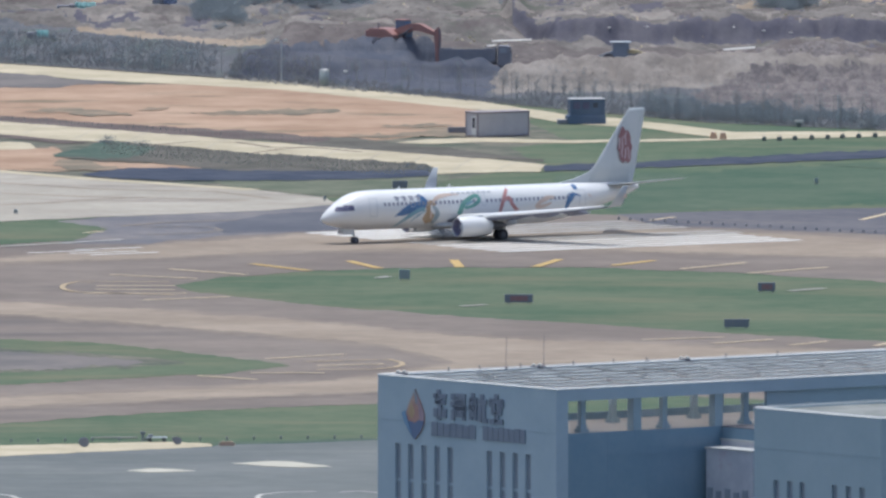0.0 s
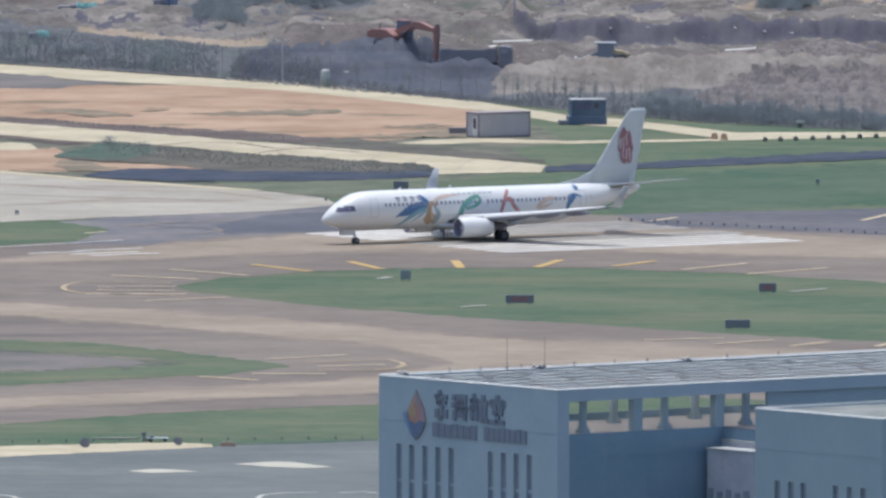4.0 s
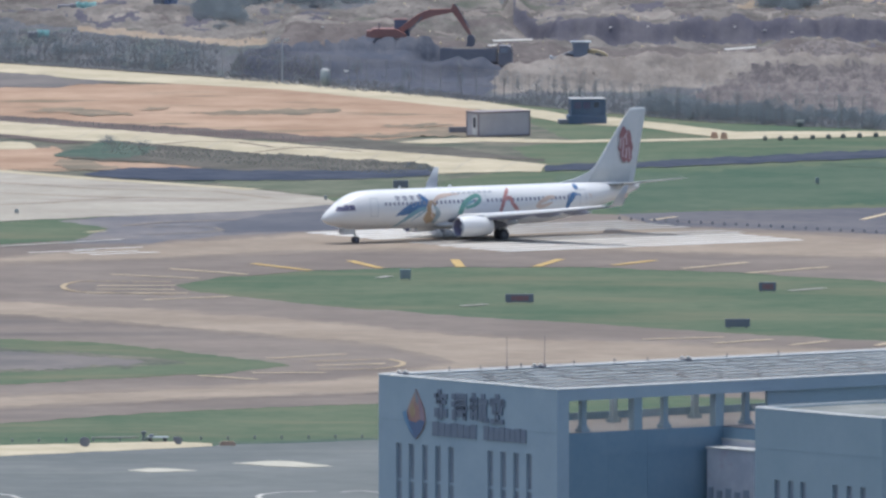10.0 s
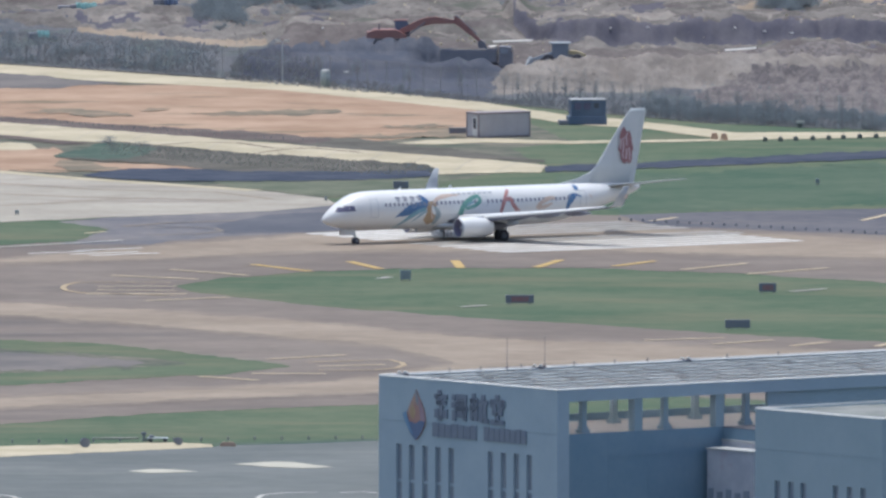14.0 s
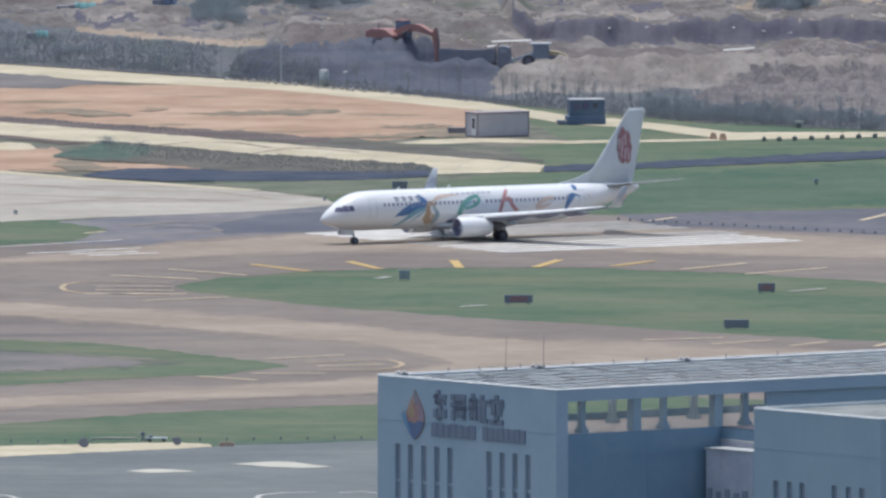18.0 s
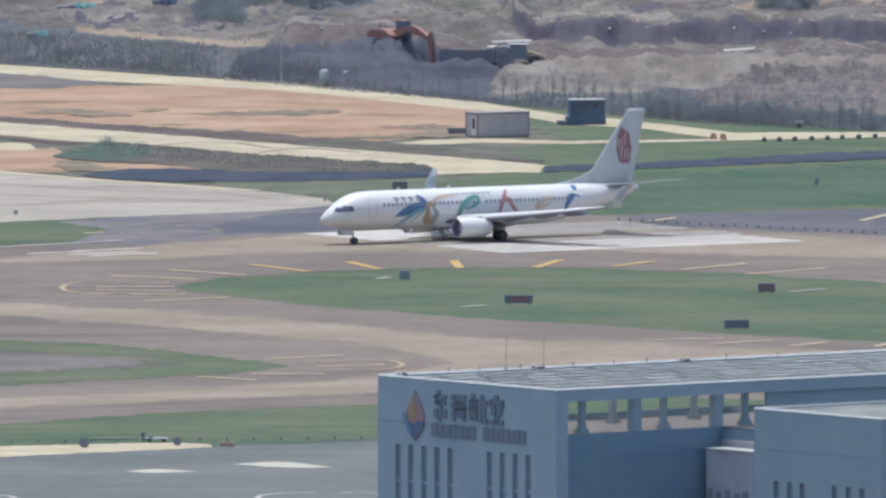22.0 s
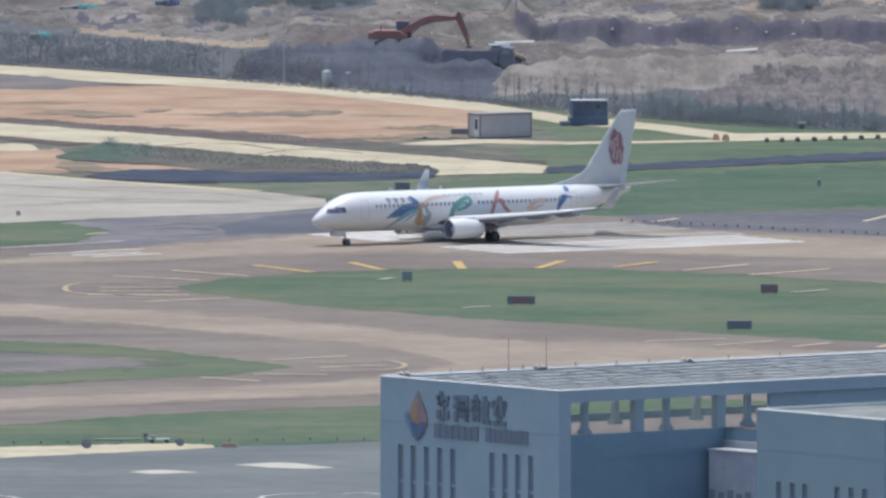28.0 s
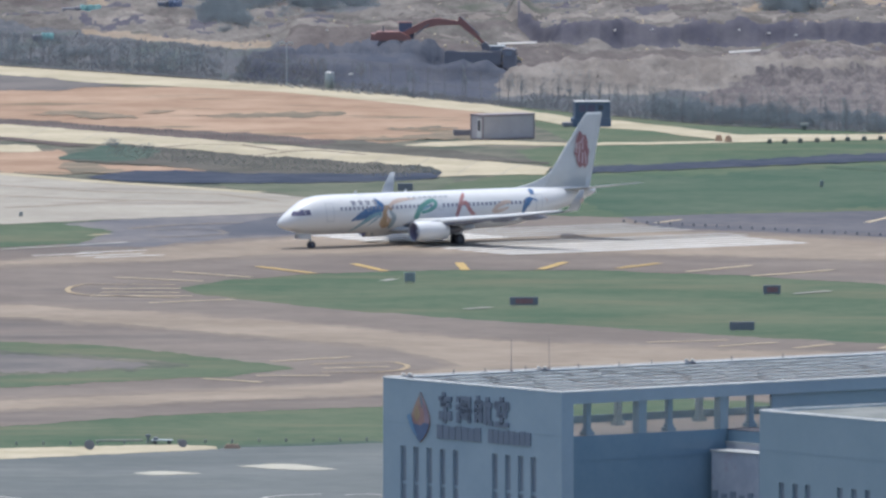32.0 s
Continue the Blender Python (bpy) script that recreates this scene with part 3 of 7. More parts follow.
sheet("earth_strip", [(-89.3, 192.4), (-46.8, 159.4), (-41.1, 161.4), (-40.1, 149.2), (-38.8, 138.0), (-26.8, 126.9), (-25.9, 121.9), (-37.4, 118.9), (-46.2, 118.9), (-88.3, 151.2)], 0.045, ORANGE, "orange earth strip", 3)
sheet("ditch", [(-37.7, 110.6), (-35.8, 115.9), (-32.9, 121.9), (-28.0, 122.6), (-25.0, 120.6), (-22.0, 117.6), (-19.9, 116.6), (-20.0, 117.9), (-11.2, 116.9), (-5.3, 117.4), (-0.7, 119.9), (-1.2, 107.9), (-8.2, 102.0), (-17.0, 100.0), (-19.8, 99.7), (-26.8, 100.0), (-33.1, 102.0)], 0.102, DITCH, "drainage ditch laid flat, its shaded depth put into the dark colour", category="ditch", rag=0.9)
sheet("verge_meadow", [(-23.5, 101.0), (-17.0, 101.0), (-8.2, 103.0), (-1.2, 108.9), (0.6, 106.0), (-1.2, 91.1), (-5.8, 78.9), (-12.5, 75.4), (-18.1, 83.3), (-22.2, 92.1)], 0.056, MEADOW, "dull green grass between ditch and taxiway", 3, rag=1.8)
sheet("ditch_east", [(10.7, 127.9), (18.7, 132.0), (30.6, 142.1), (46.7, 156.3), (72.9, 177.9), (72.5, 159.4), (46.5, 141.1), (30.5, 128.9), (18.6, 120.9), (10.5, 116.9)], 0.065, DITCH, "drainage ditch laid flat, its shaded depth put into the dark colour", category="ditch")
scrub_z = 0.062
for a in ([(-26.8, 224.0), (-22.1, 229.3), (-13.6, 231.4), (-11.7, 227.2), (-18.4, 221.8), (-24.5, 219.7)], [(-45.2, 226.1), (-40.4, 228.2), (-36.7, 226.1), (-42.1, 224.0)], [(-7.0, 196.6), (-2.7, 201.8), (1.0, 198.7), (-1.4, 194.5)], [(-5.0, 186.2), (-1.4, 191.4), (4.0, 196.6), (4.0, 178.9), (-0.8, 177.9)], [(-10.4, 181.0), (-6.2, 185.1), (-3.8, 181.0), (-7.4, 176.9)], [(-44.0, 228.2), (-41.0, 231.4), (-37.3, 227.2), (-33.5, 218.7), (-38.4, 217.6), (-42.1, 224.0)], [(-32.6, 229.3), (-31.3, 232.5), (-29.4, 230.3), (-30.6, 226.1)], [(-40.5, 136.0), (-38.4, 135.0), (-35.2, 131.0), (-33.9, 123.9), (-37.4, 117.9), (-39.8, 119.9)]):
    scrub_z += 0.006
    sheet("scrub_patch", a, scrub_z, FEATHER, "patch of dull dry grass", 4, rag=3.0)

line("taxiway_edge", [(-64.1, 129.9), (-46.2, 116.9), (-37.2, 104.0), (-28.3, 94.1), (-19.5, 84.2)], 2.6, CREAM, "bright cream edge strip of the pale taxiway", 0.075)
for x, y, l in ((-44.0, 194.0, 9.0), (-38.5, 184.0, 9.0), (-33.0, 178.0, 9.5), (-24.5, 166.0, 9.0), (-12.5, 146.5, 11.0), (-8.0, 139.5, 11.0), (-3.5, 133.5, 12.0), (1.5, 128.0, 11.5), (6.0, 124.5, 9.0)):
    line("lining_joint", [(x - 0.5, y - l), (x + 0.4, y), (x + 1.6, y + l)], 0.13, CONC, "faint joint across the concrete lining", 0.085)
line("channel_crack", [(-30.1, 164.5), (-26.6, 169.6), (-21.8, 168.6), (-18.1, 159.4), (-13.4, 158.4), (-8.6, 151.2)], 0.7, BROWNSTRIP, "dark ragged crack along the concrete lining", 0.09)
line("channel_crack", [(-21.0, 147.1), (-16.9, 156.3), (-13.4, 159.4)], 0.5, BROWNSTRIP, "dark ragged crack along the concrete lining", 0.092)

# white runway paint
AX = Vector((0.84435, 0.53580, 0))
SIDE = Vector((0.53580, -0.84435, 0))
NOSE = Vector((-12.27, -7.70, 0))


def on_runway(u, v):
    p = NOSE + AX * u + SIDE * v
    return (p.x, p.y)


for v in (-15.9, -13.0, -10.1, -7.2, -4.3, 3.0, 5.9, 8.8, 11.7, 14.6, 17.5, 20.0):
    near = v > 8
    # DULLP bars carry wear plus the wing's shadow, put into the colour
    line("threshold_bar", [on_runway(8.5, v), on_runway(18, v), on_runway(24, v)], 1.45 if near else 1.9, STRIPE if near or v < 0 else DULLP, "worn white threshold stripe on the runway, in part dulled for wing shadow", 0.08)
    line("threshold_bar", [on_runway(24.01, v), on_runway(36, v), on_runway(44.5 if near else 46.5, v)], 1.4 if near else 1.8, STRIPE if near else DULLP, "worn white threshold stripe on the runway, in part dulled for wing shadow", 0.08)
for u, v, w in ((-28.5, -3.6, 1.5), (-25.5, -0.4, 1.6), (-25, 2.6, 1.7), (-22.0, -5.2, 1.4)):
    line("runway_mark", [on_runway(u - 4, v), on_runway(u + 4, v)], 0.5 * w, STRIPE, "worn white runway marking", 0.08)
line("edge_line", [(-61.3, -25.0), (-44.5, -11.2), (-38.4, -5.6), (-32.4, -0.0)], 0.7, WHITEP, "white edge line", 0.08)
line("faded_loop", [(-30.6, 20.7), (-26.0, 21.6), (-23.2, 19.7), (-22.4, 15.0), (-25.1, 10.3), (-29.9, 8.4)], 0.6, GHOST, "faded yellow loop on the asphalt", 0.08)
line("edge_line", [(-32.6, 22.6), (-27.8, 29.2), (-20.9, 33.0)], 0.6, LANE, "pale edge line", 0.08)
for a in ([(34.1, -83.0), (37.6, -78.5)], [(1.7, -106.8), (4.2, -104.2)], [(-6.5, -62.4), (-5.3, -59.7)]):
    line("grass_marker", a, 0.9, DULLP, "pale concrete marker slab in the grass", 0.08)

# yellow paint
for a in ([(-9.4, -35.1), (-6.3, -47.0)], [(1.1, -33.3), (1.7, -45.2)], [(11.7, -32.4), (9.2, -44.3)], [(21.1, -34.2), (16.9, -42.4)], [(-19.0, -39.7), (-13.3, -50.6)]):
    line("shoulder_stripe", a, 0.95, YELLOW, "yellow shoulder stripe", 0.08)
for a in ([(30.2, -37.9), (23.7, -47.9)], [(38.3, -45.2), (30.1, -55.2)], [(-27.2, -47.9), (-19.5, -57.0)], [(-33.0, -57.0), (-24.3, -63.3)], [(19.2, -157.8), (27.0, -154.4)], [(25.9, -163.7), (31.6, -157.8)], [(33.3, -166.2), (37.0, -160.3)], [(41.5, -167.1), (43.8, -159.5)], [(-29.3, -97.1), (-21.0, -91.8)], [(-35.2, -86.5), (-25.2, -86.5)], [(-16.9, -186.4), (-9.4, -179.7)], [(-18.2, -207.2), (-11.2, -207.2)], [(-23.2, -211.3), (-20.5, -213.8), (-17.6, -217.0)], [(21.1, 32.1), (23.7, 37.8)], [(42.6, 33.0), (46.0, 45.4)], [(-36.3, 11.2), (-34.3, 14.1)], [(-34.2, -74.9), (-26.4, -74.9)], [(-34.2, -80.3), (-26.4, -81.2)], [(-12.0, -196.4), (-5.6, -193.9)]):
    line("taxiway_stripe", a, 0.7, FADED, "faded yellow taxiway stripe", 0.08)
for a in ([(-27.0, -68.7), (-36.0, -67.8), (-37.3, -72.3), (-37.6, -76.7), (-37.2, -81.2), (-35.8, -84.7), (-26.3, -89.2)], [(-13.1, -190.6), (-7.8, -188.1), (-5.1, -187.3), (-4.0, -191.4), (-3.8, -194.8), (-4.5, -198.9), (-6.7, -202.2), (-12.0, -202.2)]):
    line("taxiway_loop", a, 0.55, TANLINE, "yellow loop at the end of the grass island", 0.08)
sheet("apron_mark", [(-28.7, -343.8), (-26.8, -340.8), (-24.8, -341.5), (-22.3, -343.8), (-24.8, -346.1), (-26.7, -346.8)], 0.06, APMARK, "white apron marking", category="marking")
sheet("apron_mark", [(-19.2, -333.9), (-16.2, -330.9), (-13.6, -331.6), (-9.9, -338.5), (-12.5, -340.0), (-16.1, -337.7)], 0.06, APMARK, "white apron marking", category="marking")
line("apron_circle", [(-11.4, -371.5), (-14.4, -372.3), (-16.3, -375.2), (-16.7, -378.9), (-15.9, -385.6)], 0.5, WHITEP, "white curved apron line", 0.06)
line("apron_circle", [(-9.3, -372.3), (-7.3, -370.8), (-5.3, -373.8)], 0.5, WHITEP, "white curved apron line", 0.06)
line("apron_circle", [(-41.9, -372.3), (-38.8, -376.7), (-37.7, -382.6)], 0.5, WHITEP, "white curved apron line", 0.06)


# ---- earthworks beyond the fence ----
def step(a, b, t):
    t = min(1.0, max(0.0, (t - a) / (b - a)))
    return t * t * (3 - 2 * t)


def fbm(x, y, s, seed=0.0, octaves=4):
    return noise.fractal(Vector((x * s, y * s, seed)), 0.9, 2.1, octaves)


def fence_y(x):
    """The fence's line across the plan."""
    return float(np.interp(x, (-68.0, -48.8, -30.0, -17.5, 4.0, 19.2, 28.2, 47.2, 67.0), (342.2, 318.6, 297.5, 281.1, 245.3, 220.8, 206.0, 191.4, 184.1)))


def earth_at(x, y):
    """Height of the earthworks and the kind of soil: 0 mixed, 1 pale, 2 dark with the bank's shade in it, 3 haul road,
    4 scrub, 5 sandy track, 6 purple, also as shade on cut faces, 7 broken clods.
    """
    fy = fence_y(x)
    d = y - fy
    if d < 0.5:
        return -0.3, 4
    w = fbm(x, y, 0.11, 3)
    w2 = fbm(x, y, 0.35, 7)
    w3 = fbm(x, y, 0.9, 19)
    edge = 0.8 * w2 + 0.5 * w3
    h, soil = 0.0, 0
    side = x - 0.05 * (y - 285) + 0.8 * w2
    lean = 4.5 * max(0.0, min(1.0, d / 14))
    mid = step(-25.5 + lean, -22.8 + lean, side) * (1 - step(4.5, 8.0, side))
    east = step(3.5, 8.5, side)
    west = 1 - step(-26.0 + lean, -22.6 + lean, side)
    # middle: dark berm, shelf for the truck, digging bank
    crest = max(fy + 5.0, 281.0)
    berm = step(crest - 2.4, crest, y) * (1 - step(crest + 0.4, crest + 1.6, y + 0.3 * w2))
    lip = 291.8 + 0.8 * w2 + 0.3 * w3
    bank = step(lip, lip + 1.3, y)
    h += mid * (2.45 * berm * (1 + 0.12 * w + 0.08 * w2) + (1 - berm) * 0.6 * step(fy + 2, crest, y))
    gate = step(6.0, 10.5, x)
    back = step(298, 335, y)
    rim = step(-1.5 - 6 * back, 2.0 + 3 * back, x + 0.5 * w2)
    ridge = step(lip, lip + 1.0, y) * (1 - step(lip + 1.2, lip + 2.6, y)) * (1 + 0.3 * w2)
    h += (1 - west) * (2.35 * bank * (1 - rim) + 1.0 * ridge * (1 - rim) + 2.5 * step(322, 352, y) * rim * (1 - gate))
    # the berm's even western flank
    flank = 1 - step(-4.5, -1.0, x)
    brow = max(lip, fy + 13.5 + 0.6 * w2)
    slope = 2.85 * (0.35 * step(fy + 2.5, brow, y) + 0.65 * max(0.0, min(1.0, (y - fy - 2.5) / (brow - fy - 2.5)))) * (1 - step(brow + 0.6, brow + 3.5, y))
    h = h + mid * flank * max(0.0, slope + 0.10 * w2 - h)
    # east: level scrub land, then the pale spoil heap with the haul road behind
    foot = 264.5 + 3 * w + 0.15 * (x - 10)
    top = foot + 10.0
    heap = step(foot, top, y) * (1 - step(top + 1.0, top + 7.0, y))
    tall = 3.1 * step(2.0, 8.5, x) * (0.80 + 0.20 * step(8.0, 16.0, x)) * (1 + 0.14 * fbm(x, 0, 0.25, 11) + 0.12 * w2)
    h += east * (tall * heap + 0.9 * step(top + 1.0, top + 8.0, y))
    # west: bank under scrub with a sandy track on it
    h += west * (1.9 * step(6.0, 24.0, d) + 0.6 * step(40.0, 70.0, d))
    # cut faces far behind
    cut = 338 + 6 * fbm(x, 0, 0.07, 21) + 0.6 * fbm(x, 0, 0.4, 23) + 16 * (1 - step(7.5, 13.0, x))
    cut += 1.3 * w2 + 0.7 * w3
    face = 0.55 * step(cut, cut + 3.0, y) + 0.45 * step(cut + 1.6, cut + 4.4, y + 0.6 * w3)
    h += gate * 0.55 * max(0.0, fbm(x, y, 0.45, 27)) * math.exp(-((y - cut + 3.0) / 4.0) ** 2)
    h += step(6.5, 8.2, x + 0.4 * w2) * face * (2.5 + 0.5 * fbm(x, 0, 0.1, 5))
    cut2 = 405 + 10 * fbm(x, 0, 0.09, 31) + 1.2 * w2
    face2 = step(cut2, cut2 + 1.6, y)
    h += face2 * max(0.0, 0.9 + 1.2 * fbm(x, 0, 0.13, 41))
    for hx, hy, r, k in ((12.4, 330, 2.0, 1.5), (16.0, 333, 1.6, 1.2), (-8.0, 318, 4.0, 1.2), (2.5, 322, 3.0, 1.5), (-16.0, 330, 4.0, 1.6), (7.6, 321, 2.6, 1.2), (32.6, 311, 2.6, 0.9), (41.0, 322, 5.0, 1.3)):
        h += k * math.exp(-((x - hx) ** 2 + (0.25 * (y - hy)) ** 2) / (r * r))
    far = step(10, 50, d)
    h += far * (0.45 * w + 0.22 * w2 + 0.8 * max(0.0, fbm(x, y, 0.05, 17)) + 0.10 * w3)
    h += 0.12 * w2 + 0.08 * w3
    near = min(foot, fy + 25 + 5 * w)
    broken = step(25.5, 28.5, x + 2 * w2) * step(near, near + 4, y) * (1 - step(-1.2, 0.6, y + 2 * w2 - foot + 4 - 10 * step(26.5, 34.0, x))) + step(29.0, 33.0, x) * step(289, 294, y) * (1 - step(318, 324, y))
    h += broken * (0.30 * fbm(x, y, 0.8, 81) + 0.22 * fbm(x, y * 0.5, 1.7, 83))
    # soil kinds
    if side < -24.2 + lean:
        track_y = 348 - 1.65 * (x + 38)
        if -41 < x < -19.5 and abs(y - track_y + 2 * w2) < 4.5:
            soil = 5
        elif y < track_y:
            soil = 4
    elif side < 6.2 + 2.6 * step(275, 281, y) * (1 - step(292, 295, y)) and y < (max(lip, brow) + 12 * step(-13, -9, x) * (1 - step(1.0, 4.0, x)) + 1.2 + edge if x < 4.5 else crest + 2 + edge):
        # berm and bank coloured dark as their shaded side
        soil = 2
    else:
        if y < foot - 3.0 + 2.5 * edge:
            soil = 7 if broken > 0.5 else 4
        elif y < top + 3 + edge:
            soil = 7 if broken > 0.4 else 1
        elif y < 324 + 8 * w:
            soil = 7 if broken > 0.5 and w3 > -0.25 else 3
    # cut faces get the dark clay that stands for their shade
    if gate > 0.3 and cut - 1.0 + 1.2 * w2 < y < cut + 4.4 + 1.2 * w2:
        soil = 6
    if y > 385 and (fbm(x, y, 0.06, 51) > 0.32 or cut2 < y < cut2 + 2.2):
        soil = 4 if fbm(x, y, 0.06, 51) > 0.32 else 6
    if y > 326 and soil in (0, 1):
        quiet = 0.3 * step(-14.0, -9.0, x) * (1 - step(7.0, 11.0, x)) + 0.08
        if fbm(x, y * 0.35, 0.20, 91) > 0.30 + quiet:
            soil = 6
        elif fbm(x, y * 0.30, 0.16, 95) > 0.46 + quiet:
            soil = 5
    if ((x + 13.0) / 5.5) ** 2 + ((y - 388) / 15) ** 2 < 1 + 0.7 * edge:
        soil = 4
    if ((x + 14.8) / 3.0) ** 2 + ((y - 354) / 9) ** 2 < 1 + 0.7 * edge:
        soil = 6
    if y > 300 and soil == 0 and fbm(x, y, 0.10, 61) > 0.42:
        soil = 1
    if y > 300 and soil == 0 and fbm(x, y, 0.12, 71) > 0.40:
        soil = 3
    return max(h, 0.03), soil


def earth(x, y):
    return earth_at(x, y)[0]


xs = [-62 + 0.25 * i for i in range(497)]
ys = [187 + 2.0 * j for j in range(29)]
ys += [ys[-1] + 0.9 * j for j in range(1, 215)]
ys += [ys[-1] + 4.0 * j for j in range(1, 60)]
verts, faces, kinds_ = [], [], []
for y in ys:
    for x in xs:
        h, s = earth_at(x, y)
        verts.append((x, y, h))
        kinds_.append(s)
nx = len(xs)
picked = []
for j in range(len(ys) - 1):
    for i in range(nx - 1):
        k = j * nx + i
        faces.append((k, k + 1, k + nx + 1, k + nx))
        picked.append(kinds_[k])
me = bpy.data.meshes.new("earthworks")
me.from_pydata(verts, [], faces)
for m in (SOIL, PALESOIL, BANKSHADE, HAUL, SCRUB, TAN, CUT, CLOD):
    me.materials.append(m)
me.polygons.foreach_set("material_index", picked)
me.polygons.foreach_set("use_smooth", [True] * len(picked))
tagged(new("earthworks", me), "brown excavated soil in heaps, banks and cut faces", "earthworks", kind="structure")


# ---- aircraft ----
HULL = ((0.0, 2.56, 0.03, 0.03), (0.1, 2.575, 0.22, 0.22), (0.4, 2.63, 0.52, 0.49), (0.9, 2.74, 0.86, 0.80), (1.5, 2.88, 1.15, 1.09), (2.1, 3.02, 1.36, 1.37),
        (2.8, 3.17, 1.55, 1.63), (3.6, 3.26, 1.71, 1.83), (4.6, 3.32, 1.82, 1.95), (6.0, 3.33, 1.88, 2.0), (12.0, 3.33, 1.88, 2.0), (18.0, 3.33, 1.88, 2.0), (24.0, 3.33, 1.88, 2.0),
        (26.5, 3.37, 1.87, 1.96), (28.5, 3.50, 1.80, 1.83), (30.5, 3.72, 1.63, 1.60), (32.5, 3.99, 1.37, 1.31), (34.5, 4.27, 1.02, 1.0), (36.2, 4.50, 0.67, 0.68), (37.3, 4.66, 0.40, 0.42), (37.9, 4.75, 0.2, 0.22))


def hull(s, a, out=0.0):
    """A point on the fuselage's skin: s metres behind the nose, a radians up from the port side."""
    z, w, h = (float(np.interp(s, [r[0] for r in HULL], [r[i] for r in HULL])) for i in (1, 2, 3))
    return Vector((-s, (w + out) * math.cos(a), z + (h + out) * math.sin(a)))


def hull_z(s, z):
    """Angle at which the port skin has the height z."""
    zc, h = (float(np.interp(s, [r[0] for r in HULL], [r[i] for r in HULL])) for i in (1, 3))
    return math.asin(max(-1, min(1, (z - zc) / h)))


def smooth_line(ps, steps=6):
    ps = [Vector((*p, 0)) for p in ps]
    ps = [2 * ps[0] - ps[1]] + ps + [2 * ps[-1] - ps[-2]]
    out = []
    for i in range(1, len(ps) - 2):
        p = ps[i - 1:i + 3]
        for k in range(steps):
            t = k / steps
            out.append(0.5 * (2 * p[1] + (p[2] - p[0]) * t + (2 * p[0] - 5 * p[1] + 4 * p[2] - p[3]) * t * t + (3 * p[1] - p[0] - 3 * p[2] + p[3]) * t ** 3))
    return out + [ps[-2]]


def decal(name, points, widths, material, label, out=0.012, side=1):
    """A painted brush stroke on the fuselage through (s, z) points, with a width at each end and the middle."""
    line_, bm = smooth_line(points), bmesh.new()
    n, left, right, mids = len(line_), [], [], []
    for i, p in enumerate(line_):
        d = (line_[min(i + 1, n - 1)] - line_[max(i - 1, 0)]).normalized()
        w = float(np.interp(i / (n - 1), (0, 0.5, 1), widths)) / 2
        for bucket, k in ((left, w), (mids, 0), (right, -w)):
            q = p + Vector((-d.y, d.x, 0)) * k
            v = hull(q.x, hull_z(q.x, q.y), out)
            v.y *= side
            bucket.append(bm.verts.new(v))
    for a, b in ((left, mids), (mids, right)):
        for i in range(n - 1):
            bm.faces.new((a[i], a[i + 1], b[i + 1], b[i]))
    return part(name, bm, material, plane, label)


def wing_section(s, y, z, chord, thick, n=9, toe=0.0):
    up, low = [], []
    for i in range(n):
        t = i / (n - 1)
        c = chord * t * t * (3 - 2 * t)
        h = thick * chord * (2.6 * math.sqrt(max(t * t * (3 - 2 * t), 0)) * (1 - t * t * (3 - 2 * t)) * 0.55 + 0.03 * (1 - t))
        up.append((-(s + c), y, z + h * 0.65))
        low.append((-(s + c), y, z - h * 0.45))
    return up + low[-2:0:-1]


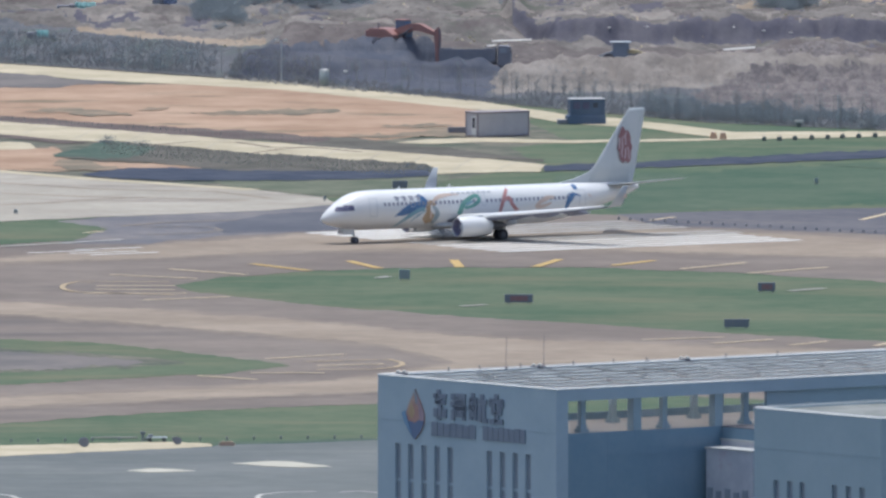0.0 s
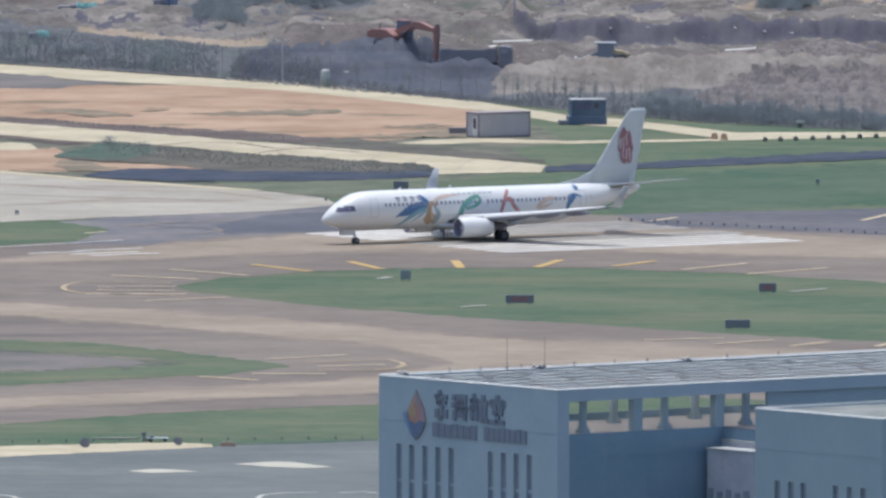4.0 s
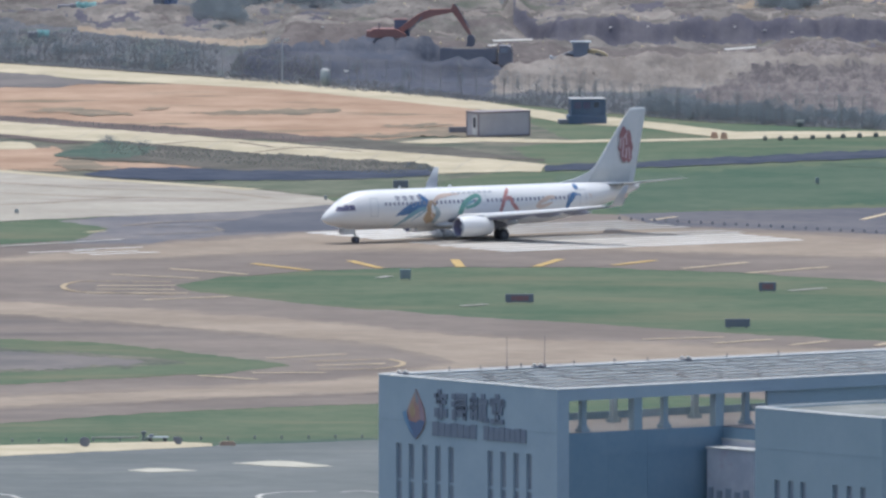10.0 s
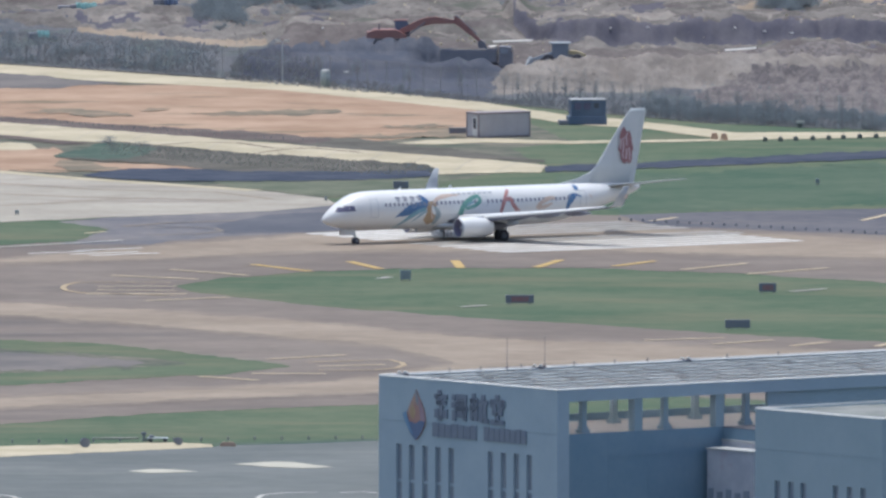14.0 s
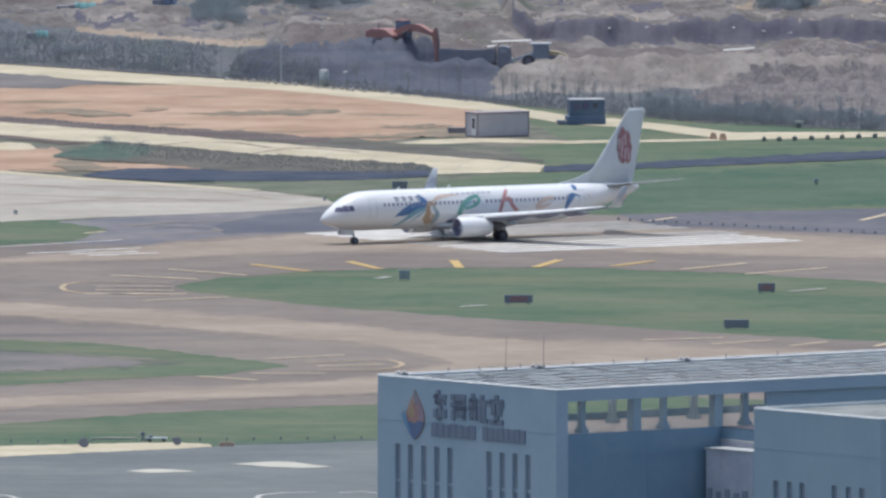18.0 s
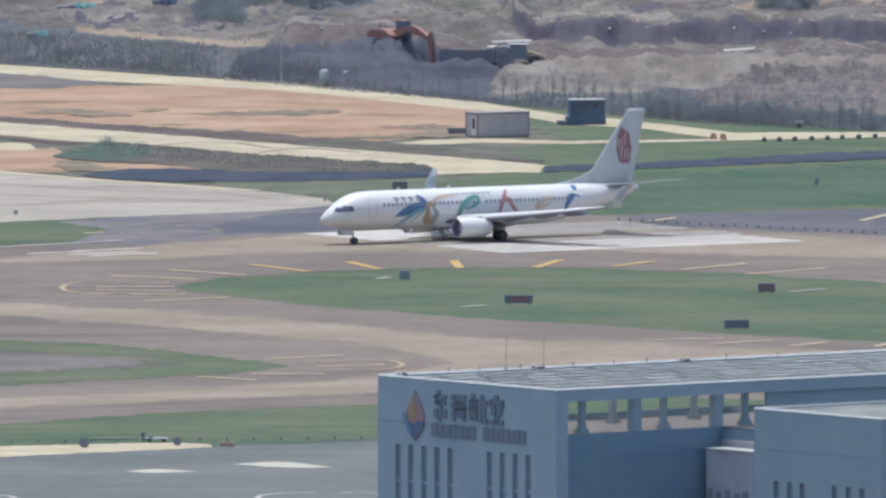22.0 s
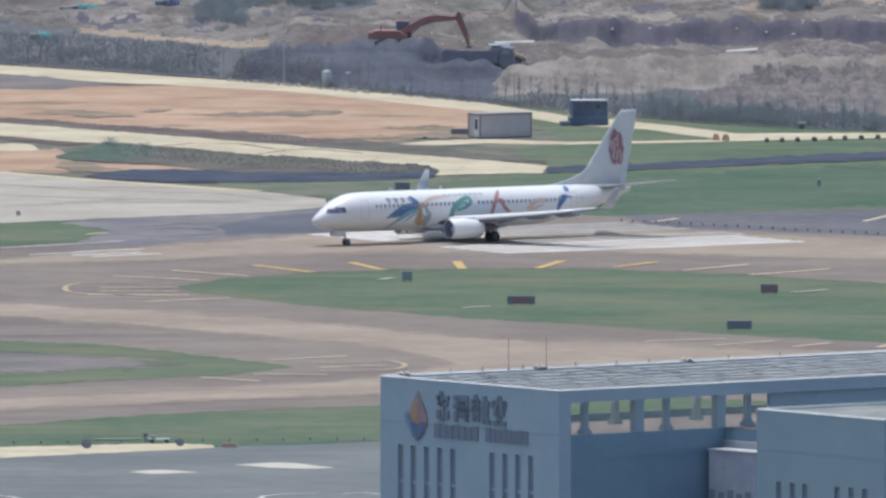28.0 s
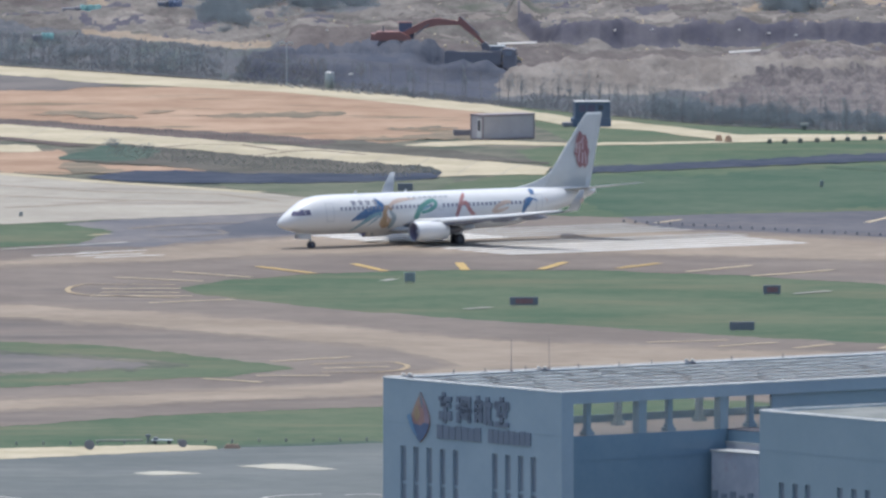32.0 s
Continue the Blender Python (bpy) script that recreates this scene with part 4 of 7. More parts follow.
def build_aircraft():
    global plane
    plane = thing("airliner", Matrix.Identity(4), "white twin-engined jet airliner with colourful brush figures on the runway", "aircraft")
    bm = bmesh.new()
    rings = []
    stations = sorted({r[0] for r in HULL} | {i * 1.0 for i in range(1, 38)})
    for s in stations:
        rings.append([hull(s, 2 * math.pi * i / 40) for i in range(40)])
    loft(bm, rings)
    part("fuselage", bm, SKIN, plane, smooth=True)
    # belly fairing
    bm = bmesh.new()
    loft(bm, [[(-s, w * math.cos(2 * math.pi * i / 20), 1.62 + h * math.sin(2 * math.pi * i / 20)) for i in range(20)] for s, w, h in ((12.2, 0.3, 0.1), (13.6, 1.7, 0.42), (16, 2.0, 0.55), (20, 2.0, 0.55), (22.3, 1.6, 0.4), (23.6, 0.3, 0.1))])
    part("belly_fairing", bm, WINGGREY, plane, smooth=True)
    for side in (1, -1):
        # wing, flap fairings, winglet
        bm = bmesh.new()
        loft(bm, [wing_section(s, side * y, z, c, t) for s, y, z, c, t in ((13.9, 1.2, 2.0, 8.0, 0.13), (16.7, 5.7, 2.52, 4.9, 0.12), (20.0, 11.5, 3.2, 3.1, 0.11), (23.15, 17.2, 3.95, 1.6, 0.10))])
        part("wing", bm, WINGSHADE, plane, "pale grey swept wing", smooth=True)
        edge = ((14.75, 2.4, 2.14, 6.6), (16.62, 5.6, 2.51, 5.0), (20.0, 11.5, 3.2, 3.3), (22.9, 16.8, 3.9, 2.1))
        # lower edge in the darkened grey, for its shaded front
        bm = bmesh.new()
        loft(bm, [[(-(s - 0.05 + c * q), side * y, z + c * r) for q, r in ((0.06, 0.0), (0.03, 0.0), (0.0, -0.006), (-0.003, -0.03), (0.03, -0.058), (0.08, -0.06), (0.12, -0.02))] for s, y, z, c in edge])
        part("leading_edge", bm, WINGSHADE, plane, "lower leading edge of the wing, darkened as its shaded side", smooth=True)
        bm = bmesh.new()
        loft(bm, [[(-(s - 0.05 + c * q), side * y, z + c * r) for q, r in ((0.26, 0.088), (0.12, 0.094), (0.03, 0.074), (-0.010, 0.036), (-0.016, 0.004), (0.01, -0.006), (0.10, 0.04), (0.22, 0.068))] for s, y, z, c in edge])
        part("slat", bm, SKIN, plane, "bright leading edge slat", smooth=True)
        bm = bmesh.new()
        loft(bm, [wing_section(23.15, side * 17.2, 3.95, 1.6, 0.10), [(x, side * (17.5 + (z - 4.3) * 0.4), 4.2 + (z - 4.3)) for x, _, z in wing_section(23.45, 0, 4.3, 1.4, 0.09)],
                  [(x, side * (17.66 + (z - 4.3)), 4.85 + (z - 4.3) * 0.3) for x, _, z in wing_section(23.85, 0, 4.3, 1.15, 0.09)],
                  [(x, side * (17.85 + (z - 4.3)), 6.12) for x, _, z in wing_section(24.7, 0, 4.3, 0.55, 0.09)]])
        part("winglet", bm, WINGGREY, plane, "upturned pale winglet", smooth=True)
        bm = bmesh.new()
        prism(bm, ((-24.35, 4.85), (-24.75, 4.85), (-24.85, 5.3), (-24.55, 5.3)), side * 18.32, side * 18.36)
        part("winglet_mark", bm, L_PEACH, plane, "small faded red mark on the winglet")
        for y, s in ((4.0, 18.9), (8.2, 20.0), (11.8, 21.4)):
            bm = bmesh.new()
            z = 2.1 + y * 0.095
            loft(bm, [[(-(s + q), side * y + r * 0.6 * math.cos(2 * math.pi * i / 10), z - 0.15 + r * math.sin(2 * math.pi * i / 10)) for i in range(10)] for q, r in ((0, 0.04), (0.7, 0.26), (2.0, 0.28), (3.3, 0.04))])
            part("flap_fairing", bm, WINGSHADE, plane, smooth=True)
        # tailplane
        bm = bmesh.new()
        loft(bm, [wing_section(s, side * y, z, c, 0.09) for s, y, z, c in ((33.4, 0.4, 4.95, 3.7), (38.05, 7.17, 5.85, 1.15))])
        part("tailplane", bm, WINGGREY, plane, "pale grey tailplane", smooth=True)
        # engine
        eng = part("engine", *nacelle(side), plane, "white engine nacelle", smooth=True)
        bm = bmesh.new()
        rr = ((12.80, 0.955), (12.68, 0.975), (12.64, 1.0), (12.69, 1.03), (12.82, 1.052))
        loft(bm, [[(-(s + 0.45), side * 4.83 + 0.94 * r * math.cos(2 * math.pi * i / 32), 1.58 + 0.94 * r * math.sin(2 * math.pi * i / 32)) for i in range(32)] for s, r in rr], cap=False)
        part("intake_lip", bm, WINGGREY, eng, "pale metal intake lip", smooth=True)
        bm = bmesh.new()
        loft(bm, [[(-(s + 0.45), side * 4.83 + 0.94 * r * math.cos(2 * math.pi * i / 32), 1.58 + 0.94 * r * math.sin(2 * math.pi * i / 32)) for i in range(32)] for s, r in ((12.78, 0.955), (13.0, 0.92), (13.45, 0.90))], cap=False)
        part("intake_duct", bm, DUCT, eng, "dark intake duct", smooth=True)
        bm = bmesh.new()
        tube(bm, (-13.8, side * 4.83, 1.6), (-13.85, side * 4.83, 1.6), 0.84, 0.84, 28)
        part("fan", bm, DUCT, eng, "dark fan face")
        bm = bmesh.new()
        loft(bm, [[(-(s + 0.45), side * 4.83 + 0.94 * r * math.cos(2 * math.pi * i / 14), 1.58 + 0.94 * r * math.sin(2 * math.pi * i / 14)) for i in range(14)] for s, r in ((12.95, 0.01), (13.1, 0.14), (13.36, 0.27))])
        part("spinner", bm, WINGGREY, eng, smooth=True)
        bm = bmesh.new()
        loft(bm, [[(-(s + 0.45), side * 4.83 + 0.94 * r * math.cos(2 * math.pi * i / 20), 1.66 + 0.94 * r * math.sin(2 * math.pi * i / 20)) for i in range(20)] for s, r in ((16.2, 0.62), (17.2, 0.52), (18.0, 0.36), (18.6, 0.1))])
        part("exhaust", bm, DARKMETAL, eng, "dark metal exhaust cone", smooth=True)
        bm = bmesh.new()
        prism(bm, ((-14.3, 2.55), (-16.0, 2.7), (-19.4, 2.4), (-18.4, 1.95), (-15.9, 2.15)), side * 4.83 - 0.17, side * 4.83 + 0.17)
        part("pylon", bm, WINGGREY, plane)
        # main gear
        bm = bmesh.new()
        tube(bm, (-19.6, side * 2.86, 0.5), (-19.4, side * 2.7, 2.2), 0.13, 0.17, 12)
        tube(bm, (-19.6, side * 2.86, 0.9), (-19.2, side * 1.3, 1.9), 0.07)
        tube(bm, (-19.6, side * 2.4, 0.57), (-19.6, side * 3.35, 0.57), 0.09)
        part("main_gear_leg", bm, WINGGREY, plane, smooth=True)
        bm = bmesh.new()
        box(bm, -20.1, -19.1, side * 3.15 - 0.03, side * 3.15 + 0.03, 1.05, 1.95, 0.02)
        part("gear_door", bm, SKIN, plane)
        for dy in (-0.43, 0.43):
            wheel_at(-19.6, side * 2.86 + dy, 0.57, 0.2)
    # fin and dorsal fillet
    bm = bmesh.new()

    def fin_section(s, z, c, t):
        return [(x, (q - 3.0) * 1.0, z) for x, _, q in wing_section(s, 0, 3.0, c, t)]
    loft(bm, [fin_section(31.2, 4.6, 5.9, 0.10), fin_section(33.0, 7.4, 4.55, 0.10), fin_section(36.55, 12.35, 2.2, 0.09), fin_section(36.9, 12.68, 1.75, 0.05)])
    part("fin", bm, FINSHADE, plane, "white tail fin", smooth=True)
    bm = bmesh.new()
    prism(bm, ((-28.0, 5.25), (-30.4, 5.75), (-32.0, 6.35), (-33.4, 7.4), (-34.0, 5.0)), -0.07, 0.07)
    part("dorsal_fillet", bm, FINSHADE, plane)
    bm = bmesh.new()
    prism(bm, ((-36.0, 5.15), (-37.25, 5.15), (-38.7, 12.35), (-38.15, 12.35)), -0.045, 0.045)
    part("rudder", bm, FINSHADE, plane)
    # emblem on both sides of the fin
    for side in (1, -1):
        bm = bmesh.new()
        edge = rounded(((-0.20, 1.90), (0.12, 1.42), (0.42, 1.50), (0.70, 0.85), (0.72, 0.35), (0.90, -0.2), (0.74, -0.85), (0.78, -1.35), (0.42, -1.84), (0.10, -1.62), (-0.22, -1.82), (-0.60, -1.30), (-0.66, -0.75), (-0.90, -0.30), (-0.70, 0.35), (-0.74, 0.85), (-0.48, 1.55)), 3)
        bm.faces.new([bm.verts.new((-(36.15 + a), side * 0.27, 8.95 + z)) for a, z in edge])
        em = part("tail_emblem", bm, L_MAROON, plane, "dark red emblem with pale brush strokes")
        for a0, z0, a1, z1, ww in ((0.28, 1.30, -0.42, 0.55, 0.11), (-0.62, 0.75, -0.66, -0.35, 0.10), (-0.25, 0.5, -0.38, -0.9, 0.09), (0.02, 0.95, 0.12, 0.0, 0.09), (0.10, -0.30, 0.02, -1.35, 0.10), (0.38, -0.2, 0.50, -1.45, 0.08), (-0.45, -0.75, -0.30, -1.25, 0.09)):
            bm = bmesh.new()
            ends = []
            for a, z in ((a0, z0), ((a0 + a1) / 2 + 0.06, (z0 + z1) / 2), (a1, z1)):
                ends.append([(-(36.15 + a - ww * 0.85), side * 0.273, 8.95 + z), (-(36.15 + a + ww * 0.85), side * 0.273, 8.95 + z), (-(36.15 + a + ww * 0.85), side * 0.28, 8.95 + z), (-(36.15 + a - ww * 0.85), side * 0.28, 8.95 + z)])
            loft(bm, ends)
            part("emblem_stroke", bm, EMBLEMPALE, em)
    # nose gear
    bm = bmesh.new()
    tube(bm, (-4.0, 0, 0.3), (-3.8, 0, 1.6), 0.09, 0.11, 12)
    tube(bm, (-4.0, -0.3, 0.34), (-4.0, 0.3, 0.34), 0.06)
    tube(bm, (-3.9, 0, 0.8), (-3.0, 0, 1.6), 0.05)
    part("nose_gear_leg", bm, WINGGREY, plane, smooth=True)
    for dy in (-0.2, 0.2):
        wheel_at(-4.0, dy, 0.345, 0.1)
        bm = bmesh.new()
        box(bm, -3.7, -2.3, dy * 2.1 - 0.02, dy * 2.1 + 0.02, 0.95, 1.5, 0.015)
        part("nose_gear_door", bm, SKIN, plane)
    # flight deck glass
    for side in (1, -1):
        for s0, s1, z0, z1, s2, s3 in ((1.1, 1.86, 3.36, 3.8, 1.45, 2.0), (1.89, 2.42, 3.38, 3.96, 2.02, 2.44), (2.45, 3.05, 3.42, 3.96, 2.47, 2.95)):
            bm = bmesh.new()
            quad = []
            for sa, sb, zz in ((s0, s1, z0), ((s0 + s2) / 2, (s1 + s3) / 2, (z0 + z1) / 2), (s2, s3, z1)):
                row = []
                for k in range(5):
                    s = sa + (sb - sa) * k / 4
                    v = hull(s, hull_z(s, zz), 0.015)
                    v.y *= side
                    row.append(bm.verts.new(v))
                quad.append(row)
            for a, b in zip(quad, quad[1:]):
                for k in range(4):
                    bm.faces.new((a[k], a[k + 1], b[k + 1], b[k]))
            part("cockpit_window", bm, COCKPIT, plane, "dark cockpit window")
    # cabin windows and doors
    bm = bmesh.new()
    box(bm, -0.13, 0.13, -0.012, 0.012, -0.18, 0.18, 0.01)
    first = part("cabin_window", bm, PORT, plane)
    a = hull_z(10, 3.95)
    y, tilt = hull(10, a).y, a
    n = 0
    for side in (1, -1):
        for i in range(46):
            s = 6.5 + 0.508 * i
            if i in (20, 23) or s > 29.3:
                continue
            w = first if n == 0 else first.copy()
            if n:
                scene.collection.objects.link(w)
            n += 1
            yy = hull(s, hull_z(s, 3.95), 0.004).y
            w.matrix_basis = pose(-s, side * yy, 3.95, math.degrees(tilt) * side, 0, 0)
    for side in (1, -1):
        for s, w_, h_ in ((5.15, 0.86, 1.8), (30.2, 0.76, 1.7), (16.8, 0.5, 0.95), (18.3, 0.5, 0.95)):
            bm = bmesh.new()
            z0 = 2.75 if h_ > 1 else 3.5
            if s > 28:
                z0 = 2.95
            edge = [(-w_ / 2, 0), (w_ / 2, 0), (w_ / 2, h_), (-w_ / 2, h_)]
            for (x0, za), (x1, zb) in zip(edge, edge[1:] + edge[:1]):
                rows_ = []
                for k in range(7):
                    t = k / 6
                    x, z = s + x0 + (x1 - x0) * t, z0 + za + (zb - za) * t
                    dx, dz = (0.02, 0) if x0 == x1 else (0, 0.02)
                    pair = []
                    for sg in (-1, 1):
                        v = hull(x + dx * sg, hull_z(x, z + dz * sg), 0.008)
                        v.y *= side
                        pair.append(bm.verts.new(v))
                    rows_.append(pair)
                for p, q in zip(rows_, rows_[1:]):
                    bm.faces.new((p[0], p[1], q[1], q[0]))
            part("door_outline", bm, WINGGREY, plane)
    # painted figures along the port side
    figures = (
        (((11.44, 3.93), (10.49, 3.55), (8.91, 3.26), (7.63, 2.69)), (0.6, 1.0, 0.08), L_BLUE, "dark blue brush figure"),
        (((10.69, 4.81), (11.06, 4.37), (11.43, 3.86)), (0.16, 0.55, 0.7), L_BLUE, "dark blue brush stroke"),
        (((9.18, 3.80), (10.21, 3.93), (11.24, 4.05)), (0.08, 0.28, 0.4), L_BLUE, "dark blue brush stroke"),
        (((8.25, 2.75), (9.1, 2.95), (10.0, 3.35)), (0.06, 0.25, 0.3), L_BLUE, "dark blue brush stroke"),
        (((11.21, 3.43), (10.16, 3.09), (9.03, 2.45), (7.78, 1.53)), (0.35, 0.48, 0.08), L_TEAL, "teal brush stroke"),
        (((11.3, 3.2), (10.5, 2.75), (9.6, 2.1)), (0.1, 0.2, 0.05), L_TEAL, "thin teal brush stroke"),
        (((11.62, 3.15), (11.66, 2.72), (11.78, 2.3), (11.9, 1.88)), (0.45, 1.45, 0.6), L_OCHRE, "ochre gourd figure"),
        (((11.62, 3.1), (11.6, 3.5), (11.8, 3.9), (12.2, 3.92), (12.35, 3.6)), (0.55, 0.5, 0.35), L_OCHRE, "ochre neck of the gourd"),
        (((11.9, 3.0), (12.0, 2.65), (12.05, 2.35)), (0.1, 0.3, 0.1), L_PEACH, "pale gleam on the gourd"),
        (((12.2, 3.6), (12.66, 3.0), (12.62, 2.4), (12.3, 1.85)), (0.25, 0.62, 0.35), L_SLATE, "grey-teal shade of the gourd"),
        (((12.18, 4.02), (12.93, 4.45), (14.15, 4.65), (15.51, 4.66)), (0.3, 0.4, 0.06), L_PEACH, "orange brush tail"),
        (((15.3, 2.65), (15.66, 3.48), (16.29, 4.02), (17.07, 4.40)), (0.55, 0.6, 0.3), L_GREEN, "green brush figure"),
        (((16.59, 4.29), (17.55, 4.45), (17.68, 3.98), (17.01, 3.53), (15.99, 3.28)), (0.35, 0.42, 0.3), L_GREEN, "green brush loop"),
        (((17.0, 3.95), (16.4, 3.75), (16.0, 3.5)), (0.2, 0.25, 0.1), L_TEAL, "pale teal brush dab"),
        (((21.45, 5.02), (20.92, 4.44), (20.46, 3.61), (20.17, 2.79)), (0.25, 0.42, 0.35), L_RED, "red brush stroke"),
        (((20.74, 3.98), (21.38, 4.11), (21.59, 3.57), (22.14, 2.95)), (0.3, 0.42, 0.4), L_RED, "red brush hook"),
        (((21.7, 3.15), (22.1, 2.95), (22.5, 3.0)), (0.1, 0.22, 0.1), L_RED, "red brush dab"),
        (((24.39, 3.1), (25.02, 3.62), (26.1, 4.03), (26.7, 3.98)), (0.3, 0.45, 0.25), L_PEACH, "peach brush figure"),
        (((24.57, 3.1), (25.47, 3.22), (26.37, 3.52)), (0.35, 0.4, 0.12), L_PEACH, "peach brush stroke"),
        (((29.25, 4.32), (28.84, 3.95), (28.35, 3.45), (28.1, 2.6)), (0.35, 0.6, 0.3), L_BLUE, "blue brush stroke"),
        (((28.31, 4.15), (29.1, 4.30), (29.96, 4.06)), (0.1, 0.25, 0.08), L_BLUE, "blue brush bar"),
        (((29.28, 4.90), (29.55, 4.93), (29.82, 4.90)), (0.38, 0.55, 0.38), L_BLUE, "blue dot"),
        (((30.9, 4.25), (31.15, 4.1), (31.2, 3.85)), (0.06, 0.12, 0.06), L_PEACH, "faint peach brush dab"))
    for k, (points, widths, material, label) in enumerate(figures):
        decal("painted_figure", points, widths, material, label, 0.012 + 0.0012 * k)
    for s in (7.75, 8.6, 9.45, 10.3):
        decal("name_bar", ((s, 4.62), (s + 0.3, 4.58), (s + 0.6, 4.55)), (0.16, 0.2, 0.16), PORT, "dark bar of painted lettering", 0.014)
        decal("name_bar", ((s + 0.1, 4.34), (s + 0.3, 4.34), (s + 0.5, 4.30)), (0.12, 0.18, 0.1), PORT, "dark bar of painted lettering", 0.014)
        decal("name_bar", ((s + 0.28, 4.7), (s + 0.3, 4.5), (s + 0.34, 4.28)), (0.1, 0.1, 0.1), PORT, "dark bar of painted lettering", 0.017)
    for i in range(8):
        decal("name_bar", ((14.6 + i * 0.62, 4.78), (14.8 + i * 0.62, 4.78), (15.05 + i * 0.62, 4.78)), (0.1, 0.14 + 0.04 * (i % 2), 0.1), WINGGREY, "thin bar of painted lettering", 0.04)
    # small aerials and lights
    for s, z0, z1 in ((9.0, 5.3, 5.62), (15.0, 5.3, 5.6)):
        bm = bmesh.new()
        prism(bm, ((-s, z0), (-s - 0.35, z0), (-s - 0.42, z1), (-s - 0.25, z1)), -0.02, 0.02)
        part("aerial", bm, SKIN, plane)
    bm = bmesh.new()
    prism(bm, ((-11.0, 1.36), (-11.3, 1.36), (-11.35, 1.0), (-11.22, 1.0)), -0.02, 0.02)
    part("aerial", bm, WINGGREY, plane)


def nacelle(side):
    bm = bmesh.new()
    rr = ((12.80, 1.03), (12.85, 1.06), (13.4, 1.12), (14.4, 1.13), (15.6, 1.05), (16.5, 0.90), (16.55, 0.84), (16.2, 0.8))
    loft(bm, [[(-(s + 0.45), side * 4.83 + 0.94 * r * math.cos(2 * math.pi * i / 32), 1.58 + 0.94 * r * (0.97 if math.sin(2 * math.pi * i / 32) < 0 else 1) * math.sin(2 * math.pi * i / 32)) for i in range(32)] for s, r in rr], cap=False)
    return bm, SKIN


wheels = []


def wheel_at(x, y, r, half):
    """A wheel about its own axle; it rolls as the aircraft moves."""
    hub = new("wheel")
    hub.parent = plane
    hub.matrix_basis = pose(x, y, r)
    bm = bmesh.new()
    prof = ((r * 0.55, -half), (r * 0.9, -half), (r, -half * 0.6), (r, half * 0.6), (r * 0.9, half), (r * 0.55, half))
    loft(bm, [[(q * math.cos(2 * math.pi * i / 24), w, q * math.sin(2 * math.pi * i / 24)) for i in range(24)] for q, w in prof], cap=False)
    part("tyre", bm, RUBBER, hub, smooth=True)
    bm = bmesh.new()
    tube(bm, (0, -half * 0.7, 0), (0, half * 0.7, 0), r * 0.58, None, 18)
    for i in range(6):
        a = i * math.pi / 3
        tube(bm, (0.36 * r * math.cos(a), -half * 0.8, 0.36 * r * math.sin(a)), (0.36 * r * math.cos(a), half * 0.8, 0.36 * r * math.sin(a)), r * 0.08, None, 6)
    part("rim", bm, TRACKG, hub)
    wheels.append((hub, (x, y, r), r))


build_aircraft()


# ---- airline building ----
def wall(bm, length, z0, z1, thick, holes, m):
    """A wall along x in one piece, with rectangular openings (x0, x1, z0, z1)."""
    xs_ = sorted({0, length} | {h[0] for h in holes} | {h[1] for h in holes})
    zs = sorted({z0, z1} | {h[2] for h in holes} | {h[3] for h in holes})
    cache = {}

    def v(i, k, y):
        if (i, k, y) not in cache:
            cache[i, k, y] = bm.verts.new(m @ Vector((xs_[i], y * thick, zs[k])))
        return cache[i, k, y]

    def solid(i, k):
        if not (0 <= i < len(xs_) - 1 and 0 <= k < len(zs) - 1):
            return False
        x, z = (xs_[i] + xs_[i + 1]) / 2, (zs[k] + zs[k + 1]) / 2
        return not any(h[0] < x < h[1] and h[2] < z < h[3] for h in holes)
    for i in range(len(xs_) - 1):
        for k in range(len(zs) - 1):
            if not solid(i, k):
                continue
            for y in (0, 1):
                bm.faces.new((v(i, k, y), v(i + 1, k, y), v(i + 1, k + 1, y), v(i, k + 1, y)))
            for di, dk, a, c in ((-1, 0, (i, k), (i, k + 1)), (1, 0, (i + 1, k), (i + 1, k + 1)), (0, -1, (i, k), (i + 1, k)), (0, 1, (i, k + 1), (i + 1, k + 1))):
                if not solid(i + di, k + dk):
                    bm.faces.new((v(*a, 0), v(*c, 0), v(*c, 1), v(*a, 1)))


def copings(o, ex, L, W, top):
    """Sloped metal flashing round the roof's edge."""
    prof = ((-0.05, 0.004), (0.1, 0.13), (0.3, 0.13), (0.3, 0.004))
    runs = ((ex @ Matrix.Rotation(radians(90), 4, "Z") @ pose(0, 0, 0, 0, 0, 180) @ Matrix.Translation((-W, 0, 0)), W), (ex, L), (ex @ Matrix.Translation((L, W, 0)) @ Matrix.Rotation(radians(180), 4, "Z"), L))
    for m, l in runs:
        bm = bmesh.new()
        loft(bm, [[m @ Vector((x + s * q, q, top + z)) for q, z in prof] for x, s in ((0, 1), (l, -1))])
        # far run in a brighter paint, to make up for its shaded side
        part("coping", bm, COPING if m != runs[-1][0] else STRIPE, o, "pale sloped roof coping")


